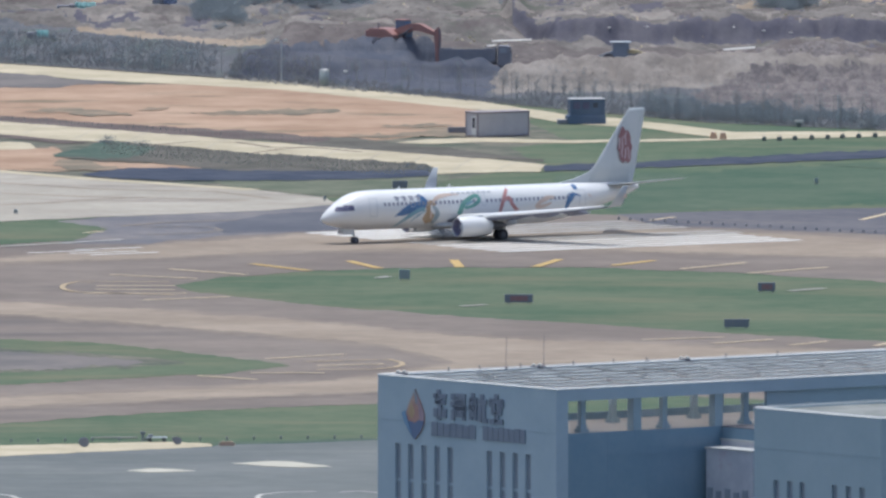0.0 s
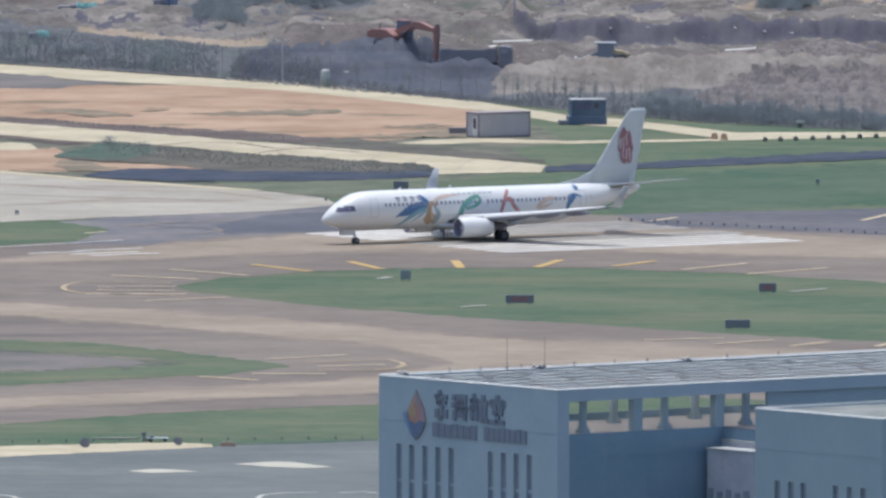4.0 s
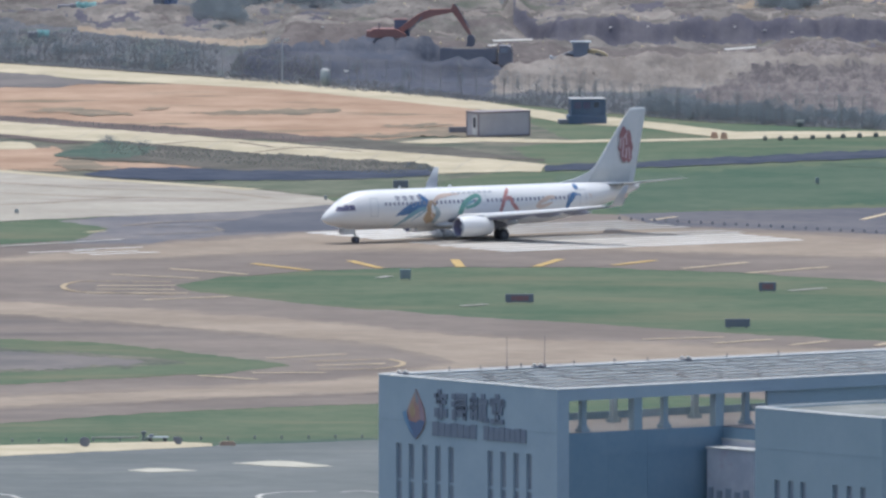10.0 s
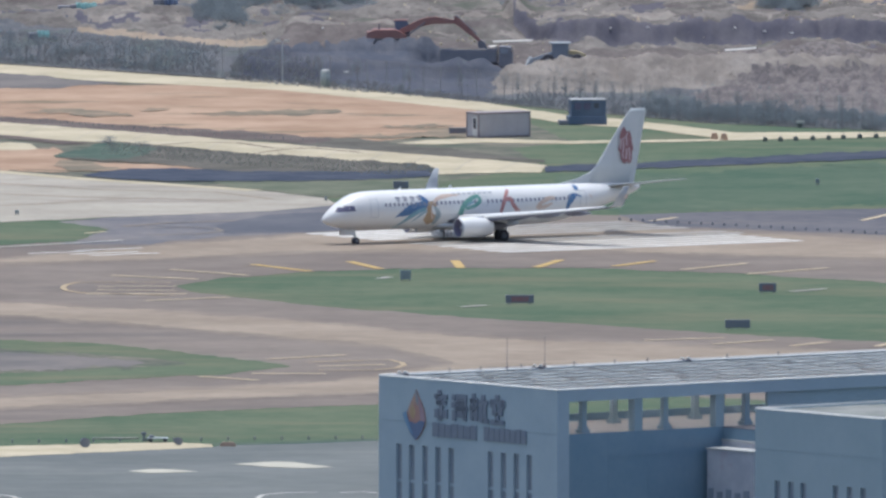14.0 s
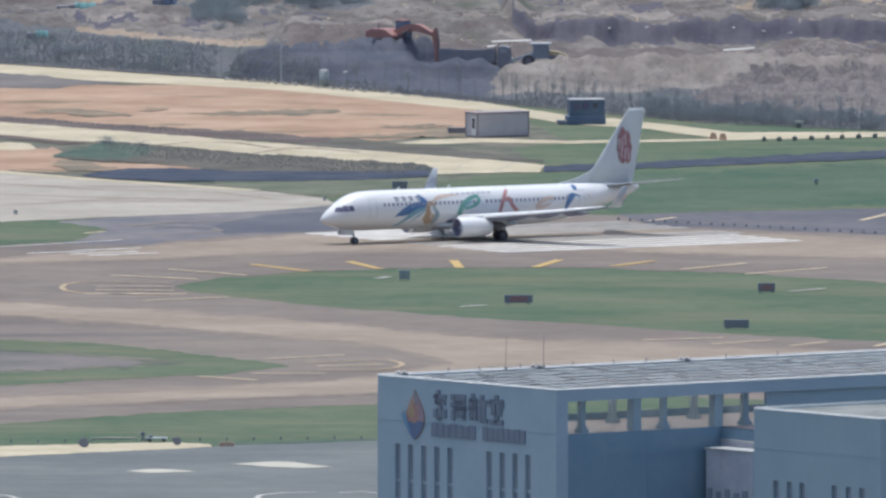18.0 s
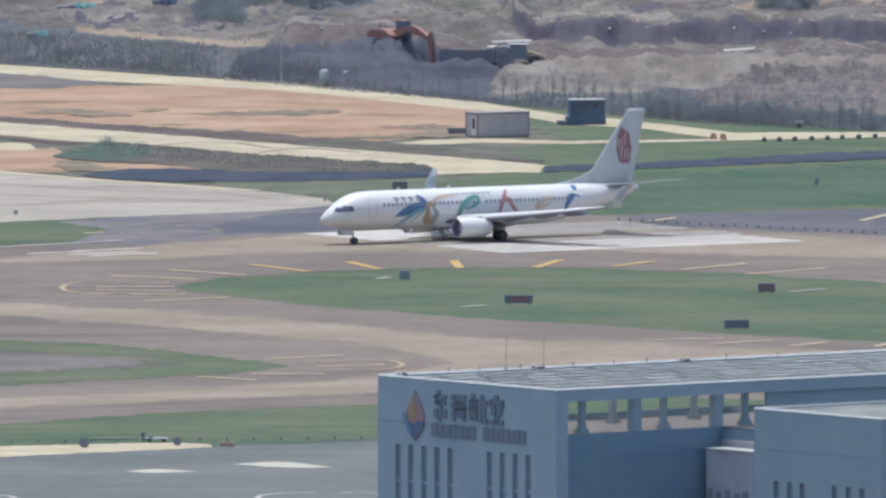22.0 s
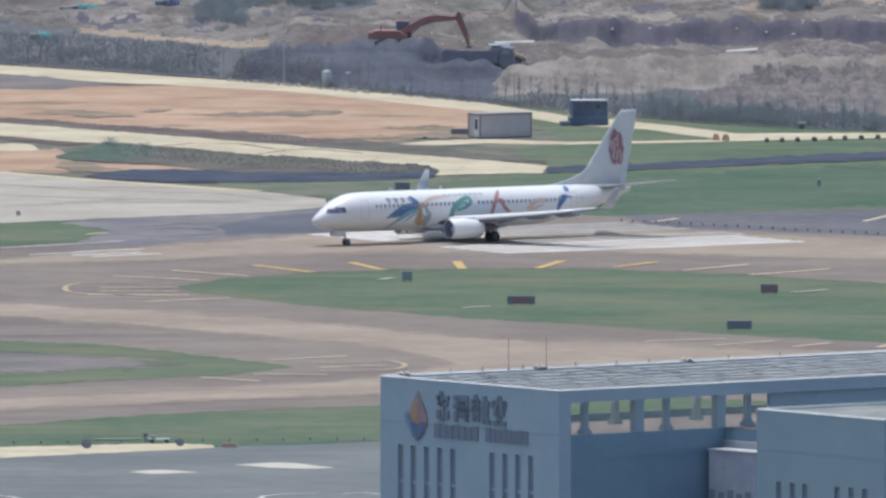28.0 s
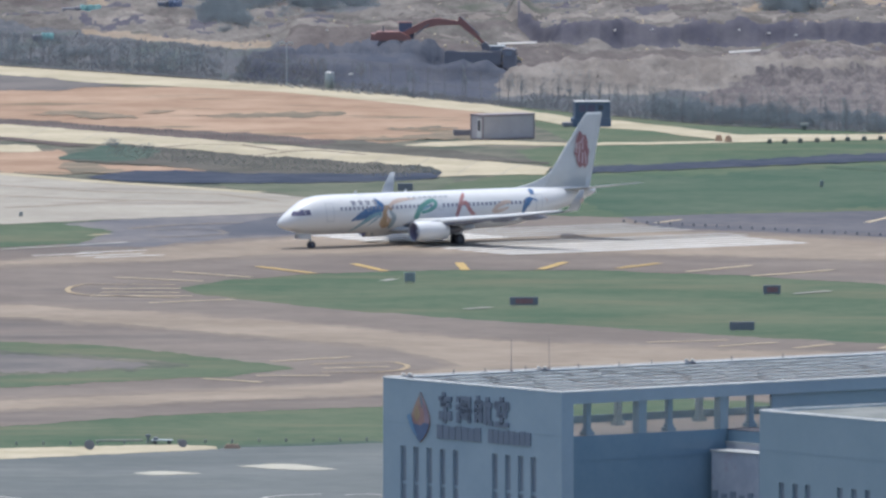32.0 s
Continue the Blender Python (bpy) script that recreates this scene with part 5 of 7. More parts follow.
def build_main_block():
    """Corner, end face running to the west, long face to the east; the roof stands on columns over a terrace."""
    base = pose(9.45, -597.05, 0)
    o = thing("airline_building", base, "blue-grey clad office building with columned roof terrace and dark sign", "building")
    ex = Matrix.Rotation(radians(37.35), 4, "Z")      # x along the long face, y towards the far side
    top, L, W = 24.0, 62.0, 24.56
    end = ex @ Matrix.Rotation(radians(90), 4, "Z")   # x along the end face, from the corner
    # end wall with tall slits
    slits = [(3.48 + d, 3.48 + d + 0.78, 9.0, top - 5.6) for d in (0.0, 1.76, 3.52, 5.3)] + [(14.18 + d, 14.18 + d + 0.78, 9.0, top - 5.6) for d in (0.0, 1.8, 3.62, 5.45, 7.2)]
    bm = bmesh.new()
    wall(bm, W, 0, top, 0.5, slits, end @ pose(0, -0.5, 0))
    part("end_wall", bm, CLAD, o)
    for a, b, c, d in slits:
        bm = bmesh.new()
        box(bm, a, b, -0.30, -0.22, c, d, 0, end)
        win = part("window", bm, SLIT, o, "tall dark slit window")
        for z in (c + 3.0, c + 6.2):
            if z < d:
                bm = bmesh.new()
                box(bm, a, b, -0.22, -0.12, z, z + 0.25, 0, end)
                part("transom", bm, CLAD, win)
    # seams in the cladding
    for z in (top - 3.7, top - 12.0):
        bm = bmesh.new()
        box(bm, 0.02, W - 0.02, 0.0, 0.03, z, z + 0.06, 0, end)
        part("cladding_seam", bm, ANNEXCLAD, o)
    # long side: corner pier, lintel beam, columns, terrace, recessed curtain wall
    bm = bmesh.new()
    box(bm, 0.5, 1.25, 0, 1.2, 0, top, 0, ex)
    part("corner_pier", bm, CLAD, o)
    for yy in (0.0, W - 0.9):
        bm = bmesh.new()
        box(bm, 1.25, L, yy, yy + 0.9, top - 1.02, top, 0, ex)
        part("roof_beam", bm, CLAD, o)
    bm = bmesh.new()
    box(bm, L, L + 0.5, 0, W, 0, top, 0, ex)
    part("far_end_wall", bm, CLAD, o)
    deck = top - 3.75
    bm = bmesh.new()
    box(bm, 1.25, L, 0.24, 13.4, deck - 0.5, deck, 0, ex)
    part("terrace_floor", bm, TERRACE, o, "tan paved roof terrace")
    bm = bmesh.new()
    box(bm, 0.5, L, 13.4, 13.7, deck - 1.0, deck + 0.62, 0, ex)
    part("terrace_parapet", bm, CURTAIN, o, "dark terrace parapet")
    # solid stretch beyond the terrace, and the link towards the annex
    bm = bmesh.new()
    box(bm, 22.4, L, 0.26, 0.6, deck, top - 1.02, 0, ex)
    part("upper_wall", bm, ANNEXCLAD, o)
    bm = bmesh.new()
    box(bm, 17.5, 26.0, -7.0, -0.02, 0, deck - 0.05, 0, ex)
    part("link_block", bm, CURTAIN, o, "dark glazed link block")
    bm = bmesh.new()
    box(bm, 17.5, 26.0, -7.0, 0.1, deck - 0.046, deck + 0.03, 0, ex)
    part("link_roof", bm, MIDTAR, o, "dark felt link roof")
    for kind_, x0, yy, wd in (("near", 8.3, 0.24, 0.85), ("mid", 3.3, 0.9, 0.5), ("far", 4.35, 9.2, 0.5)):
        for k in range(7):
            x = x0 + 8.6 * k
            if x > (24 if kind_ == "far" else 21.0):
                continue
            bm = bmesh.new()
            box(bm, x, x + wd, yy, yy + wd, deck, top - 1.02, 0.03, ex)
            if wd < 0.6:
                box(bm, x - 0.2, x + wd + 0.2, yy - 0.2, yy + wd + 0.2, deck, deck + 0.3, 0.03, ex)
                box(bm, x - 0.08, x + wd + 0.08, yy - 0.08, yy + wd + 0.08, deck + 0.3, deck + 0.55, 0.03, ex)
            part("column", bm, ANNEXCLAD, o)
    for k in range(2, 7):
        bm = bmesh.new()
        box(bm, 24.3 + 5.6 * k, 24.9 + 5.6 * k, W - 0.8, W - 0.2, 0, top - 1.02, 0.03, ex)
        part("rear_column", bm, COLUMN, o)
    for k in range(15):
        x = 1.3 + 4.15 * k
        bm = bmesh.new()
        box(bm, x, min(x + 4.142, L), 0.12, 0.22, 0, deck + 0.02, 0, ex)
        pane = part("curtain_pane", bm, CURTAIN, o, "dark glazed facade panel")
        for z in (3.0, 6.8, 10.6, 14.4, 18.2):
            bm = bmesh.new()
            box(bm, x, min(x + 4.12, L), 0.08, 0.12, z, z + 0.12, 0, ex)
            part("transom", bm, CURTAIN, pane)
    bm = bmesh.new()
    box(bm, 0.5, L, W - 0.5, W, 0, deck - 3.5, 0, ex)
    part("back_wall", bm, CLAD, o)
    # roof: added light-spreading sheet on steel, pale slabs in rows, coping round the edge
    for k in range(8):
        bm = bmesh.new()
        y = 0.9 + (W - 1.8) * k / 7
        box(bm, 0.9, L, y - 0.16, y + 0.16, top - 0.25, top - 0.12, 0, ex)
        part("roof_rail", bm, ROOFD, o)
    # sheet added only to spread even light over the terrace floor
    bm = bmesh.new()
    box(bm, 0.5, L, 0.9, W - 0.9, top - 0.11, top - 0.085, 0, ex)
    part("roof_sheet", bm, SPREADER, o, "added translucent sheet spreading light onto the terrace")
    bm = bmesh.new()
    box(bm, 0.52, L, 0.3, 0.93, top + 0.004, top + 0.03, 0, ex)
    part("roof_margin", bm, ANNEXROOF, o, "pale weathered strip along the roof's edge")
    # slope added so that this strip catches the sun as a bright line
    bm = bmesh.new()
    loft(bm, [[ex @ Vector((x, W - y, top + z)) for y, z in ((0.93, 0.004), (0.93, 0.012), (0.31, 0.085), (0.31, 0.004))] for x in (0.52, L)])
    part("roof_margin", bm, COPING, o, "pale strip along the roof's edge, sloped to catch the sun")
    rowy = (W - 1.8) / 7
    bm = bmesh.new()
    box(bm, 0, 3.3, 0, rowy * 0.48, -0.03, 0, 0.01, ex)
    me_ = part("roof_panel", bm, ROOFP, o)
    n = 0
    for j in range(7):
        x = 1.0 + 1.9 * (j % 2)
        while x < L - 3.6:
            w = me_ if n == 0 else me_.copy()
            if n:
                scene.collection.objects.link(w)
            n += 1
            w.matrix_basis = Matrix.Translation(ex @ Vector((x, 0.9 + rowy * (j + 0.13), top - 0.05)))
            x += 3.3 + random.choice((0.25, 0.4, 0.6, 1.0))
    copings(o, ex, L, W, top)
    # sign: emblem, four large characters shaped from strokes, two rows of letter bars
    sg = new("sign")
    sg.parent = o
    tagged(sg, "dark raised sign with a flame-shaped emblem on the end wall")

    def on_wall(u, z):
        return Vector((u, 0, z))
    s_m = end
    cu, cz = 19.32, top - 3.05
    def leaf(s):
        return 1.3 * math.sin(math.pi * s ** 1.25) ** 0.9
    ss = [k / 16 for k in range(17)]

    def petal(name, outline, y0, y1, material, label=""):
        bm = bmesh.new()
        loft(bm, [[s_m @ Vector((cu - a, y, cz + z)) for a, z in outline] for y in (y0, y1)])
        part(name, bm, material, sg, label)
    right = [(leaf(s), 2.1 - 4.2 * s) for s in ss]
    left = [(-a, z) for a, z in right]
    body = right + left[-2:0:-1]
    petal("emblem_flame", body, 0.0, 0.08, FLAME, "orange flame of the emblem")
    petal("emblem_heart", [(a * 0.72 - 0.12, z * 0.55 - 0.1) for a, z in body], 0.082, 0.10, EMBLEMRED, "red heart of the emblem")
    petal("emblem_gleam", [(a * 0.3 - 0.42, z * 0.34 + 0.3) for a, z in body], 0.102, 0.115, L_OCHRE, "pale gleam of the emblem")
    petal("emblem_strand", right[:13] + [(leaf(s) * 0.45 + 0.05, 2.1 - 4.2 * s) for s in ss[11:1:-2]], 0.117, 0.135, EMBLEMPINK, "mauve strand of the emblem")
    petal("emblem_tip", [(-0.05, 2.1), (0.16, 1.95), (0.42, 1.2), (0.25, 0.75), (0.05, 1.3)], 0.137, 0.15, SLIT)
    petal("emblem_wave", left[10:] + right[10:16][::-1] + [(0.55, -0.45), (0.1, -0.72), (-0.55, -0.6)], 0.137, 0.16, NAVY, "navy blue foot of the emblem")
    petal("emblem_wing", [(-1.25, 0.25), (-1.75, 0.05), (-1.35, -0.75), (-0.75, -1.35), (-0.2, -1.75), (-0.7, -0.95)], 0.162, 0.18, EMBLEMBLUE, "bright blue wing of the emblem")
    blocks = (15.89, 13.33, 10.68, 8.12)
    glyphs = (((0, 0.72, 1.25, 0.2), (-0.15, 1.0, 0.25, 0.3), (0.05, 0.25, 0.95, 0.2), (-0.3, 0.45, 0.25, 0.55), (0.02, -0.2, 0.24, 1.5), (-0.42, -0.6, 0.32, 0.55), (0.45, -0.6, 0.34, 0.55), (-0.08, -0.95, 0.3, 0.2)),
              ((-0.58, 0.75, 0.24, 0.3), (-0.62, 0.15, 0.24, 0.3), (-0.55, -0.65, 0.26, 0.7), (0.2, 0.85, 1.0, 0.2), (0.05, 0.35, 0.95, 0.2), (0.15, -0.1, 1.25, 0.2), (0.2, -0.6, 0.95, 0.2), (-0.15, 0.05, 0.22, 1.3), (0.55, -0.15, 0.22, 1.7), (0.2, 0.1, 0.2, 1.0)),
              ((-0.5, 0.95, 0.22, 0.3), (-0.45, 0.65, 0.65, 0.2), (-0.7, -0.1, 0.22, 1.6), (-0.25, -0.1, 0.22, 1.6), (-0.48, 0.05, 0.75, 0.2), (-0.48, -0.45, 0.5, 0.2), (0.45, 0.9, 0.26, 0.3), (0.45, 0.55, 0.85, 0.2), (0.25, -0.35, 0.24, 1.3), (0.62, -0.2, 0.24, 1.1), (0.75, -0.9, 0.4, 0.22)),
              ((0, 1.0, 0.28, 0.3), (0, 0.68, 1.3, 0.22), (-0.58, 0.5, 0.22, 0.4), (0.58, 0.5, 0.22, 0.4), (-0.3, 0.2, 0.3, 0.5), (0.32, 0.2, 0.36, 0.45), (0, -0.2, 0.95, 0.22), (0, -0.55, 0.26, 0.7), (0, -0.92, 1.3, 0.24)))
    for bu, gl in zip(blocks, glyphs):
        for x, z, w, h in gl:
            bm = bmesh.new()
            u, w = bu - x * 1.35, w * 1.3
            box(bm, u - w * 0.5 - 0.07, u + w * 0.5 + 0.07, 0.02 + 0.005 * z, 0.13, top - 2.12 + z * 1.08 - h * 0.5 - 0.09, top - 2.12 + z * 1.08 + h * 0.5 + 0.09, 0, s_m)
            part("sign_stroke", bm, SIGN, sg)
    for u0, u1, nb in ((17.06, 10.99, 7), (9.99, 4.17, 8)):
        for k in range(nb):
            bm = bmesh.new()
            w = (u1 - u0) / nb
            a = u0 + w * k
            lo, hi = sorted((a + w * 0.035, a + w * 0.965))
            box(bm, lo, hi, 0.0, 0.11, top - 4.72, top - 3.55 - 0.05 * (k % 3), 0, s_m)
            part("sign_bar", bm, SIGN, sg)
    # roof fittings: small domes, masts
    for u in (1.9, 16.2, 31.9):
        p = ex @ Vector((u, W - 0.75, top))
        bm = bmesh.new()
        box(bm, p.x - 0.55, p.x + 0.55, p.y - 0.12, p.y + 0.12, top - 0.1, top + 0.12, 0.03)
        lamp = part("roof_floodlight", bm, TRUCKG, o, "twin white floodlight on the roof's edge")
        for dx in (-0.26, 0.26):
            bm = bmesh.new()
            tube(bm, (p.x + dx, p.y, top + 0.1), (p.x + dx, p.y, top + 0.2), 0.06, 0.06, 8)
            loft(bm, [[(p.x + dx + r * math.cos(2 * math.pi * i / 12), p.y + r * math.sin(2 * math.pi * i / 12), top + z) for i in range(12)] for z, r in ((0.15, 0.1), (0.2, 0.17), (0.28, 0.16), (0.34, 0.08))])
            part("lamp_head", bm, STRIPE, lamp, "white lamp head", smooth=True)
    for u in (7.0, 10.3, 14.6, 20.2, 24.5, 28.0, 36.5, 42.0):
        p = ex @ Vector((u, W - 0.6, top))
        bm = bmesh.new()
        tube(bm, (p.x, p.y, top - 0.1), (p.x, p.y, top + 0.32), 0.05, 0.04, 6)
        tube(bm, (p.x, p.y, top + 0.32), (p.x, p.y, top + 0.4), 0.09, 0.05, 8)
        part("lightning_stud", bm, POST, o, "short dark stud on the roof's edge")
    for u, hh in ((13.0, 2.7), (17.0, 2.7)):
        bm = bmesh.new()
        p = ex @ Vector((u, W - 0.7, top))
        tube(bm, (p.x, p.y, top - 0.1), (p.x, p.y, top + hh), 0.028, 0.018, 6)
        box(bm, p.x - 0.12, p.x + 0.12, p.y - 0.12, p.y + 0.12, top - 0.1, top + 0.2)
        part("lightning_mast", bm, RUST, o, "thin grey lightning mast")
    return o


build_main_block()


def build_annex():
    o = thing("annex_building", pose(36.24, -618.36, 0), "lower blue-grey clad annex with slit windows and a flat pale roof", "building")
    ex = Matrix.Rotation(radians(37.35), 4, "Z")
    end = ex @ Matrix.Rotation(radians(90), 4, "Z")
    top, W, L = 23.0, 17.13, 30.0
    slits = [(k - 0.38, k + 0.38, 8.0, top - 5.85) for k in (2.59, 4.41, 6.31, 10.64, 12.32, 14.15)]
    bm = bmesh.new()
    wall(bm, W, 0, top, 0.5, sorted(slits), end @ pose(0, -0.5, 0))
    part("end_wall", bm, ANNEXCLAD, o)
    for a, b, c, d in slits:
        bm = bmesh.new()
        box(bm, a, b, -0.3, -0.22, c, d, 0, end)
        part("window", bm, SLIT, o, "tall dark slit window")
    bm = bmesh.new()
    box(bm, 0.5, L, 0, 0.5, 0, top, 0, ex)
    part("side_wall", bm, ANNEXCLAD, o)
    bm = bmesh.new()
    box(bm, 0.5, L, W - 0.5, W, 0, top, 0, ex)
    part("side_wall", bm, ANNEXCLAD, o)
    bm = bmesh.new()
    box(bm, L, L + 0.5, 0, W, 0, top, 0, ex)
    part("far_wall", bm, ANNEXCLAD, o)
    for z in (top - 3.3, top - 8.5):
        bm = bmesh.new()
        box(bm, 0.02, W - 0.02, 0.0, 0.03, z, z + 0.07, 0, end)
        part("cladding_seam", bm, ANNEXCLAD, o)
    bm = bmesh.new()
    box(bm, 0.5, L, 0.5, W - 0.5, top - 0.4, top - 0.1, 0, ex)
    part("roof", bm, ANNEXROOF, o, "pale weathered flat roof")
    copings(o, ex, L, W, top)


build_annex()


def build_plant_room():
    o = thing("plant_room", pose(25.81, -593.19, 0), "small grey rendered plant room with stained walls", "building")
    ex = Matrix.Rotation(radians(37.35), 4, "Z")
    for i, (a, b, c, d, z) in enumerate(((0, 9, 0, 6.3, 18.5), (2.1, 10, 2.5, 7.5, 19.1))):
        bm = bmesh.new()
        box(bm, a, b, c, d, 0, z, 0.03, ex)
        part("block", bm, RENDERED, o)
        bm = bmesh.new()
        box(bm, a - 0.1, b + 0.1, c - 0.1, d + 0.1, z, z + 0.16, 0.03, ex)
        part("coping", bm, COPING, o, "pale coping")
    for k in range(5):
        bm = bmesh.new()
        box(bm, -0.12, 0.0, 0.6 + 1.2 * k, 1.25 + 1.2 * k, 18.5 - 4.6, 18.5 - 3.2 - 0.25 * (k % 2), 0.02, ex)
        part("window", bm, SLIT, o, "small dark window")


build_plant_room()


# ---- cabins, kiosk, poles ----
def container(name, m, size, body, label, door=True, trim=None):
    l, w, h = size
    o = thing(name, m, label, "cabin")
    bm = bmesh.new()
    box(bm, 0.06, l - 0.06, 0.06, w - 0.06, 0.15, h - 0.06)
    part("shell", bm, body, o)
    n = int(l / 0.3)
    bm = bmesh.new()
    for i in range(n):
        box(bm, 0.12 + i * (l - 0.24) / n, 0.12 + (i + 0.5) * (l - 0.24) / n, 0.025, 0.06, 0.2, h - 0.15)
    part("corrugation", bm, body, o)
    for x in (0, l - 0.16):
        for y in (0, w - 0.16):
            bm = bmesh.new()
            box(bm, x, x + 0.16, y, y + 0.16, 0, h, 0.02)
            part("corner_post", bm, trim or body, o)
    for z in (0.0, h - 0.14):
        for y in (0.0, w - 0.14):
            bm = bmesh.new()
            box(bm, 0.16, l - 0.16, y + 0.004, y + 0.136, z, z + 0.136)
            part("rail", bm, trim or body, o)
        for x in (0.0, l - 0.14):
            bm = bmesh.new()
            box(bm, x + 0.004, x + 0.136, 0.16, w - 0.16, z, z + 0.136)
            part("rail", bm, trim or body, o)
    bm = bmesh.new()
    box(bm, -0.05, l + 0.05, -0.05, w + 0.05, h, h + 0.07, 0.02)
    part("roof", bm, RUST if door else COPING, o)
    if not door:
        bm = bmesh.new()
        box(bm, l * 0.62, l * 0.84, -0.01, 0.02, 0.12, h - 0.2, 0.01)
        d = part("door", bm, BLUECAB, o)
        bm = bmesh.new()
        box(bm, l * 0.66, l * 0.8, -0.016, -0.011, h * 0.5, h - 0.35)
        part("pane", bm, GLASS, d)
        for u in (0.1, 0.36):
            bm = bmesh.new()
            box(bm, l * u, l * (u + 0.2), -0.012, 0.02, h * 0.42, h - 0.3, 0.01)
            part("window", bm, COCKPIT, o, "dull glazed window")
    if door:
        bm = bmesh.new()
        box(bm, 0.02, 0.055, w * 0.12, w * 0.5, 0.2, 2.2, 0.01)
        d = part("door", bm, SKIN, o, "white end door")
        bm = bmesh.new()
        box(bm, 0.0, 0.02, w * 0.2, w * 0.42, 0.95, 2.05)
        part("pane", bm, GLASS, d)
    return o


container("site_container", pose(3.66, 177.90, 0.06, 0, 0, 30), (6.4, 2.6, 2.6), CABIN, "grey-white container cabin with a windowed end door, on grass", trim=RUST)
cb = container("blue_cabin", pose(13.58, 202.88, 0.9, 0, 0, 6), (3.75, 2.4, 1.75), BLUECAB, "dark blue cabin with a pale roof on a blue plinth", False)
bm = bmesh.new()
box(bm, -0.25, 3.85, -0.06, 2.46, -0.88, -0.004, 0.05)
part("plinth", bm, BLUECAB, cb, "dark blue plinth")
bm = bmesh.new()
box(bm, -1.25, -0.26, 0.1, 1.6, -0.88, -0.42, 0.05)
part("step_box", bm, TRUCKG, cb, "dark step box")

o = thing("equipment_box", pose(1.68, 186.19, 0.05, 0, 0, 8), "low dark equipment box beside the container cabin", "box")
bm = bmesh.new()
box(bm, -1.1, 1.1, -0.4, 0.4, 0, 0.55, 0.05)
part("body", bm, TRUCKG, o)
bm = bmesh.new()
box(bm, -1.14, 1.14, -0.44, 0.44, 0.554, 0.62, 0.02)
part("lid", bm, POST, o)


def kiosk(m):
    o = thing("kiosk", m, "grey-white cylindrical cabinet beside the perimeter road", "cabinet")
    bm = bmesh.new()
    tube(bm, (0, 0, 0), (0, 0, 1.75), 0.55, 0.5, 16)
    part("shell", bm, PALEBOX, o, smooth=True)
    bm = bmesh.new()
    tube(bm, (0, 0, 1.75), (0, 0, 1.95), 0.56, 0.3, 16)
    part("cap", bm, COPING, o)


kiosk(pose(-12.92, 273.41, 0.05))


def light_pole(m):
    o = thing("light_pole", m, "tall grey floodlight pole beside the fence", "pole")
    bm = bmesh.new()
    tube(bm, (0, 0, 0), (0, 0, 4.7), 0.085, 0.06, 8)
    part("mast", bm, COLUMN, o)
    for x in (-0.45, 0.45):
        bm = bmesh.new()
        box(bm, x - 0.25, x + 0.25, -0.15, 0.1, 4.55, 4.85, 0.04)
        part("floodlight", bm, COPING, o)
    bm = bmesh.new()
    box(bm, -0.6, 0.6, -0.04, 0.04, 4.64, 4.7)
    part("crossarm", bm, COLUMN, o)


light_pole(pose(-17.63, 279.96, 0.02))


def field_sign(m, w, h, tint):
    o = thing("taxiway_sign", m, "dark backed taxiway sign box on short legs in the grass", "sign", "taxiway signs")
    bm = bmesh.new()
    box(bm, -w / 2, w / 2, -0.12, 0.12, 0.18, 0.18 + h, 0.03)
    part("casing", bm, SIGNBOX if w > 1.2 else PALEBOX, o)
    if tint:
        bm = bmesh.new()
        box(bm, -w * 0.3, w * 0.32, -0.135, -0.122, 0.18 + h * 0.2, 0.18 + h * 0.8)
        part("face", bm, L_MAROON, o, "dull red face")
    for x in (-w * 0.35, w * 0.35):
        bm = bmesh.new()
        tube(bm, (x, 0, 0), (x, 0, 0.2), 0.05, None, 8)
        part("leg", bm, POST, o)
    n = 3
    for k in range(1, n):
        bm = bmesh.new()
        box(bm, -w / 2 + w * k / n - 0.02, -w / 2 + w * k / n + 0.02, -0.14, -0.122, 0.2, 0.16 + h)
        part("rib", bm, POST, o)


for x, y, w, h, t in ((7.41, -103.30, 2.75, 0.8, True), (31.84, -85.63, 1.7, 0.85, True), (28.41, -141.53, 2.4, 0.8, False), (-3.80, -65.98, 1.05, 0.9, False), (-4.44, 85.22, 1.55, 0.75, False), (38.71, 94.08, 0.35, 0.5, False), (-43.62, 42.57, 0.4, 0.35, False), (-12.14, 65.71, 0.25, 0.35, False)):
    field_sign(pose(x, y, 0.03, 0, 0, 4), w, h, t)


def road_block(m):
    o = thing("road_block", m, "dark weathered concrete block beside the perimeter road", "block", "blocks along the road")
    bm = bmesh.new()
    prism(bm, ((-0.25, 0), (0.25, 0), (0.2, 0.4), (-0.2, 0.4)), -0.25, 0.25)
    part("body", bm, BLOCKG, o)
    bm = bmesh.new()
    box(bm, -0.1, 0.1, -0.1, 0.1, 0.48, 0.53, 0.02)
    part("lifting_eye", bm, POST, o)
    return o


